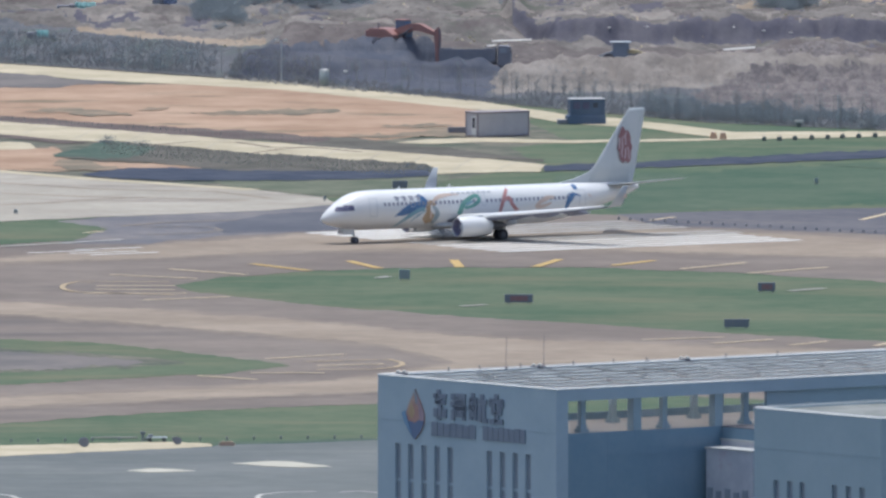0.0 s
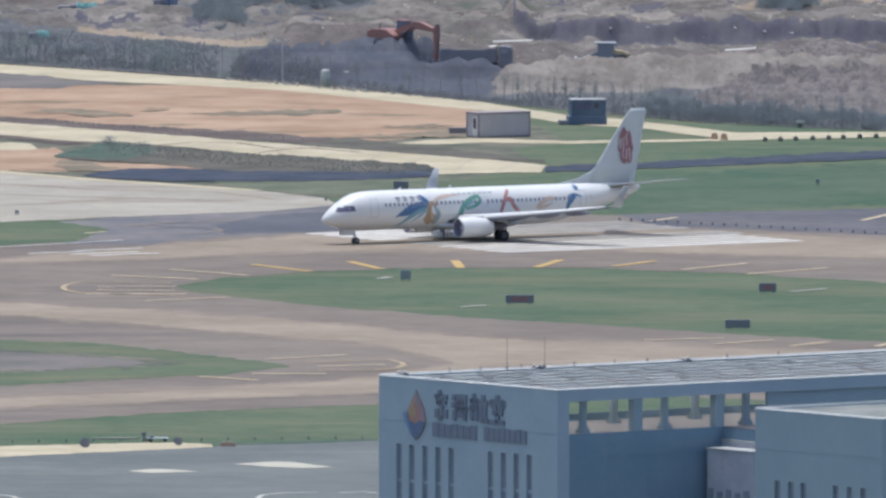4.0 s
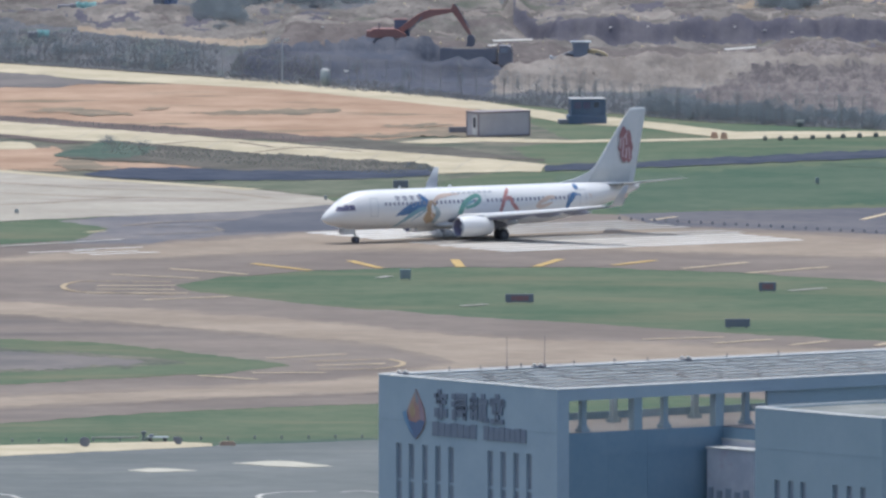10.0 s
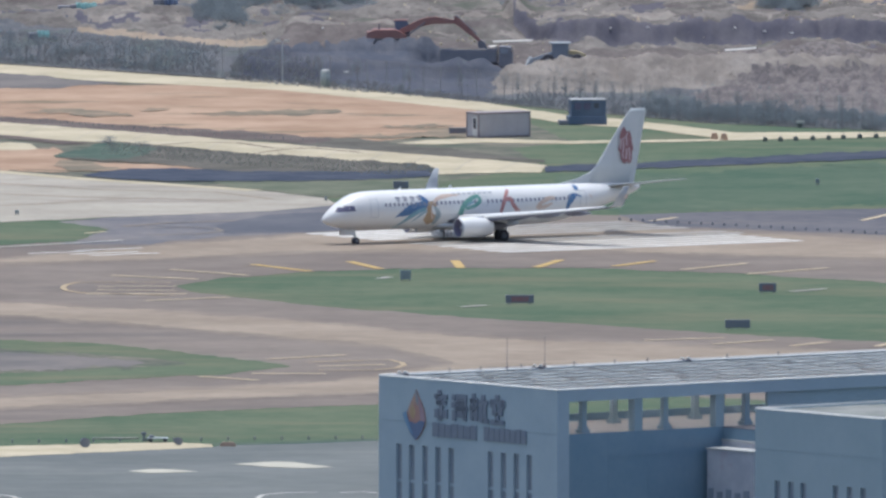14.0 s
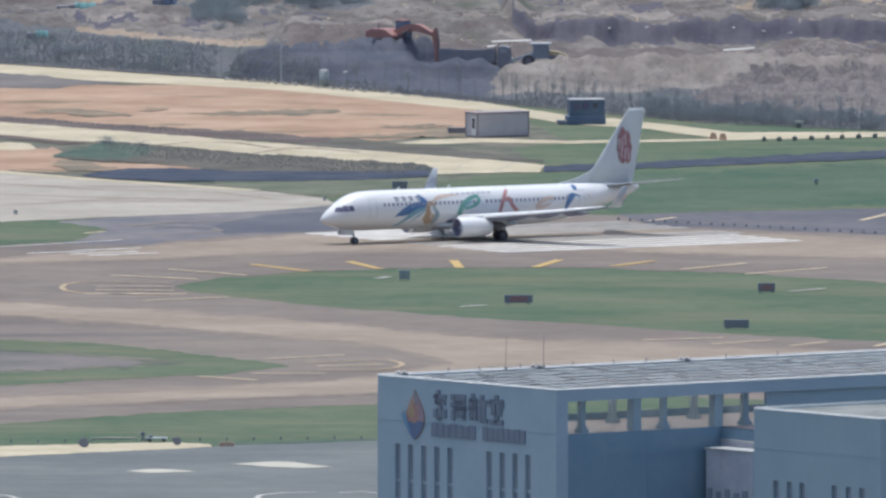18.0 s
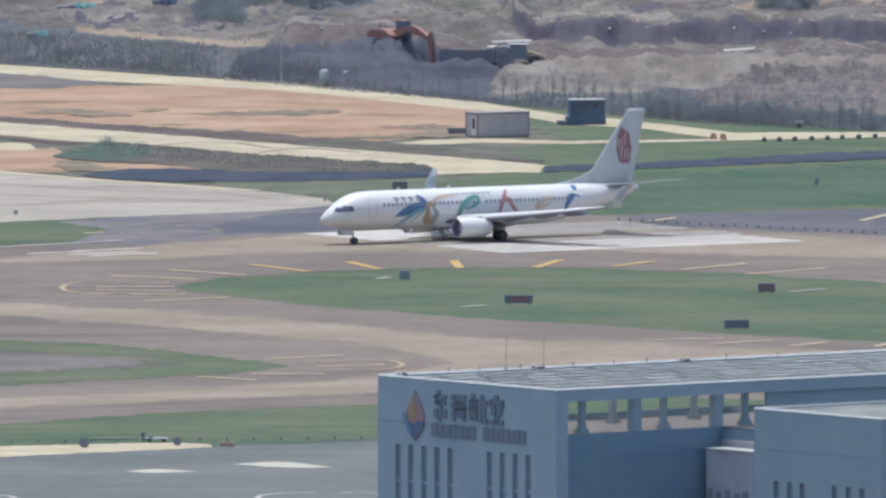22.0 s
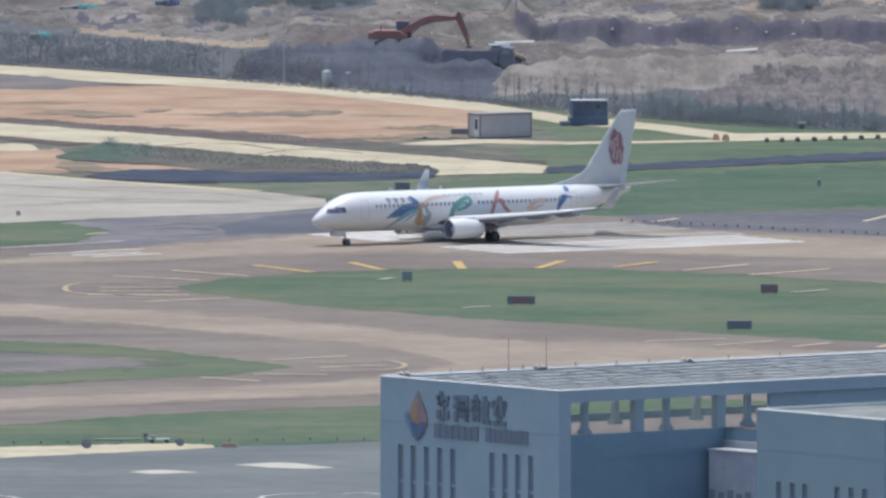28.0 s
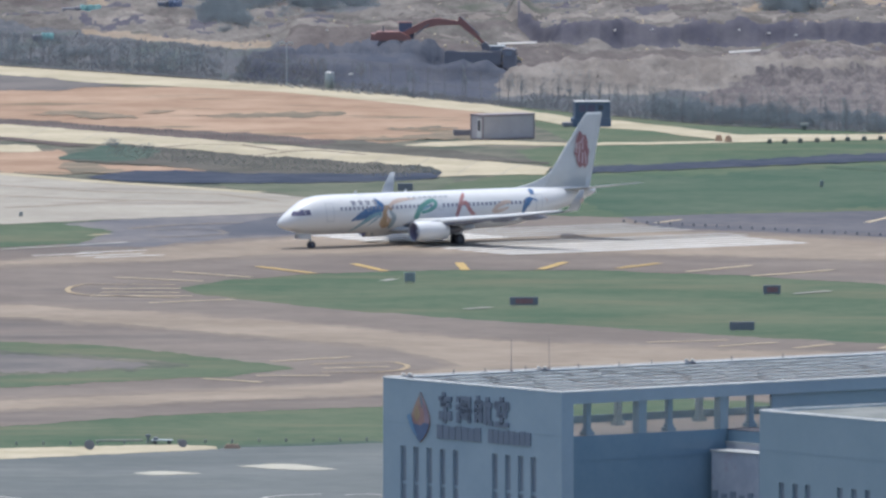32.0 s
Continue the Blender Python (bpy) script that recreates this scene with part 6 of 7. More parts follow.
block = road_block(pose(34.06, 172.73, 0.02))
for x, y in (35.68, 172.73), (37.31, 173.76), (39.12, 174.80), (40.81, 175.83), (42.38, 176.86), (44.13, 177.90), (45.88, 178.93), (47.75, 179.96):
    copy_thing(block, pose(x, y, 0.02, 0, 0, random.uniform(-12, 12)))
for x, y in (28.70, 175.83), (29.71, 174.80):
    o = thing("water_barrier", pose(x, y, 0.02), "faded orange plastic road barrier", "barrier", "orange barriers")
    bm = bmesh.new()
    prism(bm, ((-0.42, 0), (0.42, 0), (0.36, 0.3), (0.26, 0.68), (-0.26, 0.68), (-0.36, 0.3)), -0.25, 0.25)
    part("body", bm, BARRIER, o)
    bm = bmesh.new()
    tube(bm, (0, 0, 0.68), (0, 0, 0.74), 0.07, None, 8)
    part("filler_cap", bm, COPING, o)

o = thing("utility_box", pose(38.0, fence_y(38.0) + 0.2 - 1.2, 0.02, 0, 0, -4), "small white utility box on a plinth beside the fence", "box")
bm = bmesh.new()
box(bm, -0.4, 0.4, -0.25, 0.25, 0.44, 0.66, 0.04)
part("body", bm, COPING, o)
bm = bmesh.new()
box(bm, -0.46, 0.46, -0.3, 0.3, 0.664, 0.72, 0.02)
part("lid", bm, STRIPE, o)
bm = bmesh.new()
box(bm, -0.22, 0.22, -0.16, 0.16, 0.0, 0.438)
part("plinth", bm, BLOCKG, o)
o = thing("pipe_post", pose(42.1, fence_y(42.1) - 0.8, 0.02), "tall thin pale pipe standing beside the fence", "post")
bm = bmesh.new()
tube(bm, (0, 0, 0), (0, 0, 3.4), 0.06, 0.05, 8)
part("pipe", bm, PALEBOX, o)
bm = bmesh.new()
tube(bm, (0, 0, 3.4), (0, 0, 3.55), 0.1, 0.07, 8)
part("cap", bm, PALEBOX, o)

# gear left along the apron's edge
for x, y, r in ((-32.91, -310.93, 0.42), (-24.38, -307.84, 0.34)):
    o = thing("cable_drum", pose(x, y, 0.04, 0, 0, 15), "dark cable drum standing on the concrete strip", "drum")
    for w in (-0.25, 0.25):
        bm = bmesh.new()
        tube(bm, (0, w - 0.04, r), (0, w + 0.04, r), r, None, 20)
        part("flange", bm, SIGNBOX, o)
    bm = bmesh.new()
    tube(bm, (0, -0.21, r), (0, 0.21, r), r * 0.7, None, 16)
    part("core", bm, DARKMETAL, o)
for x, y, l in ((-26.3, -303.5, 1.9),):
    o = thing("baggage_trailer", pose(x, y, 0.02, 0, 0, 5), "low white flatbed trailer at the apron's edge", "trailer")
    bm = bmesh.new()
    box(bm, -l / 2, l / 2, -0.6, 0.6, 0.34, 0.4, 0.02)
    part("bed", bm, COLUMN, o)
    for dx in (-l * 0.35, l * 0.35):
        for dy in (-0.5, 0.5):
            bm = bmesh.new()
            tube(bm, (dx, dy - 0.07, 0.16), (dx, dy + 0.07, 0.16), 0.16, None, 12)
            part("wheel", bm, RUBBER, o)
    bm = bmesh.new()
    tube(bm, (-l / 2, 0, 0.3), (-l / 2 - 0.6, 0, 0.2), 0.04, None, 6)
    part("drawbar", bm, POST, o)
    bm = bmesh.new()
    box(bm, -l * 0.42, -l * 0.2, -0.35, 0.35, 0.424, 0.62, 0.04)
    part("load", bm, SIGNBOX, o)
o = thing("pipe_bundle", pose(-30.4, -299.5, 0.03, 0, 0, 3), "pale dusty pipes lying in the grass beside the apron", "pipes")
for k in range(4):
    bm = bmesh.new()
    tube(bm, (-2.0 + 0.3 * k, -0.16 + 0.1 * k, 0.06), (1.7 + 0.2 * k, -0.14 + 0.12 * k, 0.06), 0.06, None, 8)
    part("pipe", bm, DULLP, o)
o = thing("post_light", pose(-27.6, -302.5, 0.03), "small dark post light beside the concrete strip", "light")
bm = bmesh.new()
tube(bm, (0, 0, 0), (0, 0, 0.55), 0.1, 0.08, 8)
part("stem", bm, SIGNBOX, o)
bm = bmesh.new()
box(bm, -0.22, 0.22, -0.15, 0.15, 0.55, 0.82, 0.05)
part("head", bm, SIGNBOX, o)
o = thing("water_barrier", pose(-19.81, -309.39, 0.02), "dull red barrier at the apron's edge", "barrier", "orange barriers")
bm = bmesh.new()
prism(bm, ((-0.75, 0), (0.75, 0), (0.68, 0.2), (0.5, 0.38), (-0.5, 0.38), (-0.68, 0.2)), -0.2, 0.2)
part("body", bm, BARRIER, o)
for k in range(14):
    u = k / 13
    o = thing("edge_light", pose(-39.67 + (-7.49 - -39.67) * u, -304.74 + (-299.30 - -304.74) * u, 0.02), "small dark taxiway edge light in the grass", "light", "edge lights")
    bm = bmesh.new()
    tube(bm, (0, 0, 0), (0, 0, 0.2), 0.09, 0.07, 8)
    part("stem", bm, POST, o)
    bm = bmesh.new()
    tube(bm, (0, 0, 0.22), (0, 0, 0.32), 0.1, 0.05, 8)
    part("lens", bm, POST, o)


# row of short stakes along the earth bank
stakes = thing("stake_row", Matrix.Identity(4), "row of short grey stakes along the brown earth bank", "stakes")
bm = bmesh.new()
tube(bm, (0, 0, -0.1), (0.02, 0, 0.3), 0.04, 0.03, 6)
first = part("stake", bm, POST, stakes)
bank_line = ((-46.2, 212.0), (-35.4, 197.5), (-24.4, 184.0), (-13.4, 170.5))
for k in range(46):
    x = -46.2 + 32.8 * k / 45 + random.uniform(-0.15, 0.15)
    w = first if k == 0 else first.copy()
    if k:
        scene.collection.objects.link(w)
    w.matrix_basis = pose(x, float(np.interp(x, [q[0] for q in bank_line], [q[1] for q in bank_line])), 0.06, random.uniform(-6, 6), random.uniform(-6, 6), 0) @ Matrix.Scale(random.uniform(0.6, 1.2), 4)


# ---- perimeter fence ----
fence = thing("perimeter_fence", Matrix.Identity(4), "tall dark steel mesh fence along the perimeter road", "fence")
bm = bmesh.new()
tube(bm, (0, 0, -0.3), (0, 0, 3.2), 0.045, 0.035, 8)
tube(bm, (0, 0, 3.2), (0, -0.35, 3.55), 0.03, 0.02, 6)
first = part("post", bm, POST, fence)
posts = []
x = -60.0
while x < 60:
    posts.append((x, fence_y(x)))
    x += random.choice((1.9, 2.0, 2.1))
for i, (x, y) in enumerate(posts):
    w = first if i == 0 else first.copy()
    if i:
        scene.collection.objects.link(w)
    w.matrix_basis = pose(x, y, 0, random.uniform(-2.5, 2.5), random.uniform(-2.5, 2.5), 0)
for (x0, y0), (x1, y1) in zip(posts, posts[1:]):
    bm = bmesh.new()
    for k in range(3):
        z = 0.3 + k * 1.4
        tube(bm, (x0, y0, z), (x1, y1, z), 0.014, None, 3)
    for k in range(1, 8):
        u = k / 8
        tube(bm, (x0 + (x1 - x0) * u, y0 + (y1 - y0) * u, 0.1), (x0 + (x1 - x0) * u, y0 + (y1 - y0) * u, 3.15), 0.013, None, 3)
    for k in range(3):
        tube(bm, (x0, y0 - 0.12 * k, 3.25 + 0.13 * k), (x1, y1 - 0.12 * k, 3.25 + 0.13 * k), 0.012, None, 3)
    part("mesh_panel", bm, POST, fence)
for (x0, y0), (x1, y1) in zip(posts, posts[1:]):
    bm = bmesh.new()
    box(bm, 0.02, (Vector((x1 - x0, y1 - y0, 0))).length - 0.02, -0.1, 0.1, 0.0, 0.15 if x0 < -8 else 0.07, 0.02, Matrix.Translation((x0, y0, 0)) @ Matrix.Rotation(math.atan2(y1 - y0, x1 - x0), 4, "Z"))
    part("kerb", bm, BARE, fence)


# ---- shrubs and young trees ----
def shrub(seed, w, h, trunk):
    rng = random.Random(seed)
    o = thing("shrub" if trunk < 0.6 else "young_tree", Matrix.Identity(4), "dark green bush beside the fence, greyed for haze" if trunk < 0.6 else "thin dark green young tree beside the fence, greyed for haze", "shrub" if trunk < 0.6 else "tree", "shrubs along the fence")
    bm = bmesh.new()
    tube(bm, (0, 0, -0.2), (0.05, 0, trunk + h * 0.5), 0.07, 0.03, 6)
    tips = []
    for k in range(7):
        a = rng.uniform(0, 6.28)
        z = trunk + rng.uniform(0.05, 0.8) * h
        tip = Vector((math.cos(a) * w * rng.uniform(0.15, 0.5), math.sin(a) * w * rng.uniform(0.15, 0.5), z + rng.uniform(0.1, 0.4)))
        tube(bm, (0.02, 0, z * 0.6), tip, 0.03, 0.012, 4)
        tips.append(tip)
    part("trunk", bm, BARK, o)
    verts, faces = [], []
    for tip in tips:
        for k in range(95):
            p = tip + Vector((rng.gauss(0, 0.16 * w), rng.gauss(0, 0.16 * w), rng.gauss(0, 0.15 * h)))
            if p.z < 0.05:
                p.z = rng.uniform(0.05, 0.4)
            q = Euler((rng.uniform(0, 6.3), rng.uniform(0, 6.3), rng.uniform(0, 6.3))).to_matrix()
            s = rng.uniform(0.05, 0.11)
            i = len(verts)
            verts += [p + q @ Vector(c) * s for c in ((-1, 0, 0), (0, -0.55, 0.1), (1, 0, 0), (0, 0.55, 0.1))]
            faces.append((i, i + 1, i + 2, i + 3))
    me = bpy.data.meshes.new("crown")
    me.from_pydata(verts, [], faces)
    me.materials.append(LEAF)
    c = new("crown", me)
    c.parent = o
    return o


# row of low edge lights beyond the runway
for k in range(24):
    u = k / 23
    o = thing("edge_light", pose(17.90 + (44.93 - 17.90) * u, 33.97 + (10.31 - 33.97) * u, 0.03), "small dark edge light beside the runway", "light", "edge lights")
    bm = bmesh.new()
    tube(bm, (0, 0, 0), (0, 0, 0.22), 0.16, 0.1, 8)
    part("stem", bm, POST, o)
    bm = bmesh.new()
    tube(bm, (0, 0, 0.22), (0, 0, 0.3), 0.1, 0.05, 8)
    part("lens", bm, POST, o)



def sapling(seed, h, leaves=26, spread=0.16):
    """A thin young tree: a slight stem, steep twigs and few leaves."""
    rng = random.Random(seed)
    o = thing("young_tree", Matrix.Identity(4), "thin sparse young tree with a slight haze-grey crown beside the fence", "tree", "young trees along the fence")
    bm = bmesh.new()
    bend = rng.uniform(-0.15, 0.15)
    tube(bm, (0, 0, -0.2), (bend, 0, h * 0.6), 0.06, 0.045, 6)
    tube(bm, (bend, 0, h * 0.6), (bend * 1.6, 0, h), 0.045, 0.015, 5)
    tips = []
    for k in range(8):
        z, a, l = h * rng.uniform(0.45, 0.9), rng.uniform(0, 6.28), rng.uniform(0.3, 0.75)
        tip = Vector((bend + math.cos(a) * l * 0.7, math.sin(a) * l * 0.7, z + l))
        tube(bm, (bend, 0, z), tip, 0.022, 0.01, 4)
        tips.append(tip)
    part("trunk", bm, BARK, o)
    verts, faces = [], []
    for tip in tips:
        for k in range(leaves):
            p = tip + Vector((rng.gauss(0, spread), rng.gauss(0, spread), rng.gauss(-0.1, 0.25 + 0.3 * spread)))
            q = Euler((rng.uniform(0, 6.3), rng.uniform(0, 6.3), rng.uniform(0, 6.3))).to_matrix()
            s, i = rng.uniform(0.04, 0.09), len(verts)
            verts += [p + q @ Vector(c) * s for c in ((-1, 0, 0), (0, -0.55, 0.1), (1, 0, 0), (0, 0.55, 0.1))]
            faces.append((i, i + 1, i + 2, i + 3))
    me = bpy.data.meshes.new("crown")
    me.from_pydata(verts, [], faces)
    me.materials.append(LEAF)
    c = new("crown", me)
    c.parent = o
    return o


def brush(seed, count, x0, x1, d0, d1, h0, h1, label):
    """Dry stalks and rank grass standing on the soil behind the fence."""
    rng = random.Random(seed)
    verts, faces = [], []
    for k in range(count):
        x = rng.uniform(x0, x1)
        y = fence_y(x) + d0 + (d1 - d0) * rng.random() ** 1.4
        z, h = earth(x, y), rng.uniform(h0, h1) * (0.6 + 0.5 * noise.noise((x * 0.5, y * 0.12, 3.0)))
        w, a = rng.uniform(0.03, 0.08), rng.uniform(-0.5, 0.5)
        dx, dy = math.cos(a) * w, math.sin(a) * w
        lx, i = rng.gauss(0, 0.12) * h, len(verts)
        verts += [(x - dx, y - dy, z - 0.05), (x + dx, y + dy, z - 0.05), (x + dx * 0.8 + lx * 0.4, y + dy * 0.8, z + h * 0.6), (x + lx, y, z + h), (x - dx * 0.8 + lx * 0.4, y - dy * 0.8, z + h * 0.6)]
        faces.append((i, i + 1, i + 2, i + 3, i + 4))
    me = bpy.data.meshes.new("brush")
    me.from_pydata(verts, [], faces)
    me.materials.append(BRUSH)
    tagged(new("brush", me), label, "brush", kind="stuff")


brush(31, 2400, -52, -24.8, 5.0, 30, 0.3, 0.9, "dry grey-green brush standing behind the fence")
brush(32, 1500, -24, 8, 1.2, 7, 0.3, 0.8, "dry brush at the foot of the dark berm")
brush(33, 2600, 8, 52, 1.5, 26, 0.4, 1.0, "dry grey-green brush standing behind the fence")
# rank scrub standing along the foot of the channel, highest at its eastern end
rng = random.Random(34)
verts, faces = [], []
crown = [(-35.5, 169.3), (-32.1, 165.2), (-26.9, 156.7), (-23.3, 151.6), (-20.2, 147.7), (-14.2, 142.1), (-8.3, 135.0), (-3.6, 131.0), (-1.8, 127.4), (-0.9, 119.9)]
for k in range(2200):
    x = rng.uniform(-36, -0.9)
    y = float(np.interp(x, [p[0] for p in crown], [p[1] for p in crown])) - 22 * rng.random() ** 1.3 * (1 if x < -4 else 0.5) + rng.gauss(0, 0.5)
    h = rng.uniform(0.05, 0.20) * (0.7 + 0.8 * max(0.0, noise.noise((x * 0.45, y * 0.1, 8.0)))) * (1.6 if x > -3.5 else 1.0)
    w, a = rng.uniform(0.04, 0.10), rng.uniform(-0.6, 0.6)
    dx, dy = math.cos(a) * w, math.sin(a) * w
    lx, i = rng.gauss(0, 0.25) * h, len(verts)
    verts += [(x - dx, y - dy, 0.09), (x + dx, y + dy, 0.09), (x + dx * 0.9 + lx * 0.4, y + dy * 0.9, 0.09 + h * 0.6), (x + lx, y, 0.09 + h), (x - dx * 0.9 + lx * 0.4, y - dy * 0.9, 0.09 + h * 0.6)]
    faces.append((i, i + 1, i + 2, i + 3, i + 4))
me = bpy.data.meshes.new("rank_scrub")
me.from_pydata(verts, [], faces)
me.materials.append(RANKBLADE)
tagged(new("rank_scrub", me), "dusty olive scrub standing along the foot of the channel", "scrub", kind="stuff")

saplings = [sapling(51, 3.3), sapling(52, 3.9), sapling(53, 2.8), sapling(54, 2.2, 30, 0.32), sapling(55, 2.6, 28, 0.34), sapling(56, 1.9, 32, 0.36)]
placed = set()
rng = random.Random(77)
for x0, x1, gap, near, far, kinds in ((6.5, 24.5, 1.65, 1.0, 2.6, (0, 1, 2)), (25.0, 50.0, 2.6, 1.0, 2.6, (0, 1, 2)), (-22.0, 5.0, 5.0, 1.0, 2.6, (0, 1, 2)),
                                      (-51.0, -25.0, 1.5, 2.0, 4.5, (3, 4, 5)), (-51.0, -26.0, 2.8, 8.0, 12.0, (3, 4, 5))):
    x = x0
    while x < x1:
        y = fence_y(x) + rng.uniform(near, far)
        m, k = pose(x, y, max(0.0, earth(x, y) - 0.05), 0, 0, rng.uniform(0, 360)), rng.choice(kinds)
        if k in placed:
            copy_thing(saplings[k], m)
        else:
            saplings[k].matrix_world = m
            placed.add(k)
        x += gap * rng.uniform(0.75, 1.3)

kinds = [shrub(1, 1.8, 1.4, 0.2), shrub(2, 2.3, 1.7, 0.2), shrub(3, 1.3, 2.2, 0.9), shrub(4, 1.5, 2.5, 1.1), shrub(5, 2.6, 1.3, 0.1)]
rng = random.Random(12)
spots = []
for k in range(26):
    x = -50 + 27 * k / 30 + rng.uniform(-0.5, 0.5)
    spots.append((x, fence_y(x) + rng.uniform(2, 22), rng.choice((0, 1, 4, 4)), rng.uniform(0.4, 0.75)))
for k in range(58):
    x = 22 + 29 * k / 58 + rng.uniform(-0.5, 0.5)
    spots.append((x, fence_y(x) + rng.uniform(1.0, 20), rng.choice((0, 1, 4, 1)), rng.uniform(0.6, 0.95)))
for k in range(34):
    x = 22.5 + 15.5 * k / 34 + rng.uniform(-0.4, 0.4)
    spots.append((x, fence_y(x) + rng.uniform(2.0, 16), rng.choice((0, 1, 4)), rng.uniform(0.7, 1.15)))
for k in range(14):
    x = -23 + 46 * k / 26 + rng.uniform(-0.6, 0.6)
    spots.append((x, fence_y(x) + rng.uniform(0.7, 4), rng.choice((0, 4)), rng.uniform(0.3, 0.6)))
for k in range(22):
    x = rng.gauss(-23.0, 2.2)
    spots.append((x, 345 + rng.uniform(0, 60), rng.choice((0, 1, 4)), rng.uniform(0.8, 1.4)))
for k in range(22):
    spots.append((rng.gauss(-17.5, 2.4), 400 + rng.uniform(0, 34), rng.choice((0, 4)), rng.uniform(0.8, 1.3)))
for k in range(26):
    spots.append((rng.uniform(-17, -8.5), 376 + rng.uniform(0, 26), rng.choice((0, 1, 4)), rng.uniform(0.8, 1.3)))
for k in range(24):
    u = k / 23
    spots.append((-26.8 + 3.6 * u + rng.gauss(0, 1.0), 377 - 27 * u + rng.uniform(-5, 5), rng.choice((0, 1, 4)), rng.uniform(0.7, 1.2)))
for k in range(16):
    spots.append((rng.gauss(37.6, 1.1), 364 + rng.uniform(0, 12), rng.choice((0, 1, 4)), rng.uniform(0.9, 1.4)))
for x, y, k, s in ((-35.3, 167.5, 4, 0.75), (-31.9, 163.5, 4, 0.55), (-2.6, 120.5, 4, 0.34), (-1.5, 117.5, 0, 0.36), (-3.8, 123.5, 1, 0.3)):
    spots.append((x, y, k, s))
used = set()
for x, y, k, s in spots:
    m = pose(x, y, max(earth(x, y), 0.05) - 0.05, 0, 0, rng.uniform(0, 360))
    if k in used:
        c = copy_thing(kinds[k], m)
    else:
        c = kinds[k]
        c.matrix_world = m
        used.add(k)
    c.scale = (s, s, s * rng.uniform(0.7, 0.95))


# ---- machines on the earthworks ----
def tracks(o, l, w, r):
    for side in (-1, 1):
        bm = bmesh.new()
        out = [(l / 2 * c + r * math.cos(a), r + r * math.sin(a)) for c, a in [(1, math.radians(d)) for d in range(-90, 91, 22)] + [(-1, math.radians(d)) for d in range(90, 271, 22)]]
        prism(bm, out, side * w / 2 - 0.28, side * w / 2 + 0.28)
        part("track", bm, TRACKG, o)
    bm = bmesh.new()
    box(bm, -l * 0.35, l * 0.35, -w / 2 + 0.3, w / 2 - 0.3, 0.45, 1.0, 0.05)
    part("undercarriage", bm, TRACKG, o)


DIG = Vector((-5.5, 295.4, earth(-5.5, 295.4) + 0.02))


def build_excavator():
    o = thing("excavator", Matrix.Translation(DIG), "orange-red tracked excavator digging on the bank", "excavator")
    tracks(o, 3.6, 2.7, 0.5)
    bm = bmesh.new()
    prism(bm, ((-2.6, 1.15), (1.4, 1.15), (1.4, 1.5), (0.2, 2.1), (-2.2, 2.1), (-2.6, 1.8)), -1.35, 1.35)
    house = part("house", bm, EXRED, o, "orange-red engine housing")
    bm = bmesh.new()
    prism(bm, ((-3.0, 1.2), (-2.62, 1.15), (-2.62, 1.85), (-2.9, 1.9)), -1.3, 1.3)
    part("counterweight", bm, EXRED, house)
    bm = bmesh.new()
    prism(bm, ((0.1, 1.5), (1.75, 1.2), (1.8, 2.0), (1.45, 3.0), (0.1, 3.0)), 0.35, 1.3)
    cab = part("cab", bm, BLUECAB, house, "dark glazed cab")
    bm = bmesh.new()
    box(bm, 0.0, 1.5, 0.3, 1.35, 3.0, 3.08, 0.02)
    part("cab_roof", bm, EXRED, house)
    bm = bmesh.new()
    tube(bm, (-1.6, -0.6, 2.1), (-1.6, -0.6, 2.7), 0.08, None, 8)
    part("exhaust_pipe", bm, TRACKG, house)
    # boom along x from its foot, bent upwards in the middle
    bm = bmesh.new()
    prism(bm, ((-0.15, -0.2), (0.2, -0.25), (1.6, 0.02), (2.7, 0.24), (3.9, 0.26), (6.6, -0.18), (6.6, 0.16), (4.2, 1.02), (3.3, 1.10), (2.4, 1.0), (1.2, 0.66), (-0.15, 0.22)), -0.3, 0.3)
    boom = part("boom", bm, EXRED, o, "orange-red bent boom")
    bm = bmesh.new()
    for s in (-0.42, 0.42):
        tube(bm, (0.9, s, -0.45), (3.0, s, 0.62), 0.09, 0.07, 8)
    part("boom_ram", bm, TRACKG, boom)
    bm = bmesh.new()
    prism(bm, ((-0.75, 0.3), (-0.3, -0.3), (3.2, -0.13), (3.2, 0.13), (0.2, 0.42)), -0.22, 0.22)
    stick = part("stick", bm, EXRED, o, "orange-red dipper arm")
    bm = bmesh.new()
    tube(bm, (-0.6, 0, 0.42), (2.4, 0, 0.35), 0.08, None, 8)
    part("stick_ram", bm, TRACKG, stick)
    bm = bmesh.new()
    prism(bm, ((0, 0.2), (0.3, 0.55), (1.0, 0.6), (1.35, 0.2), (1.55, -0.5), (1.0, -0.3), (0.3, -0.3), (0, -0.1)), -0.65, 0.65)
    bucket = part("bucket", bm, TRACKG, o, "dark steel bucket")
    for k in range(5):
        bm = bmesh.new()
        prism(bm, ((1.4, -0.4), (1.55, -0.45), (1.7, -0.8)), -0.6 + 0.27 * k, -0.48 + 0.27 * k)
        part("tooth", bm, CHROME, bucket)
    return o, house, boom, stick, bucket


excavator = build_excavator()


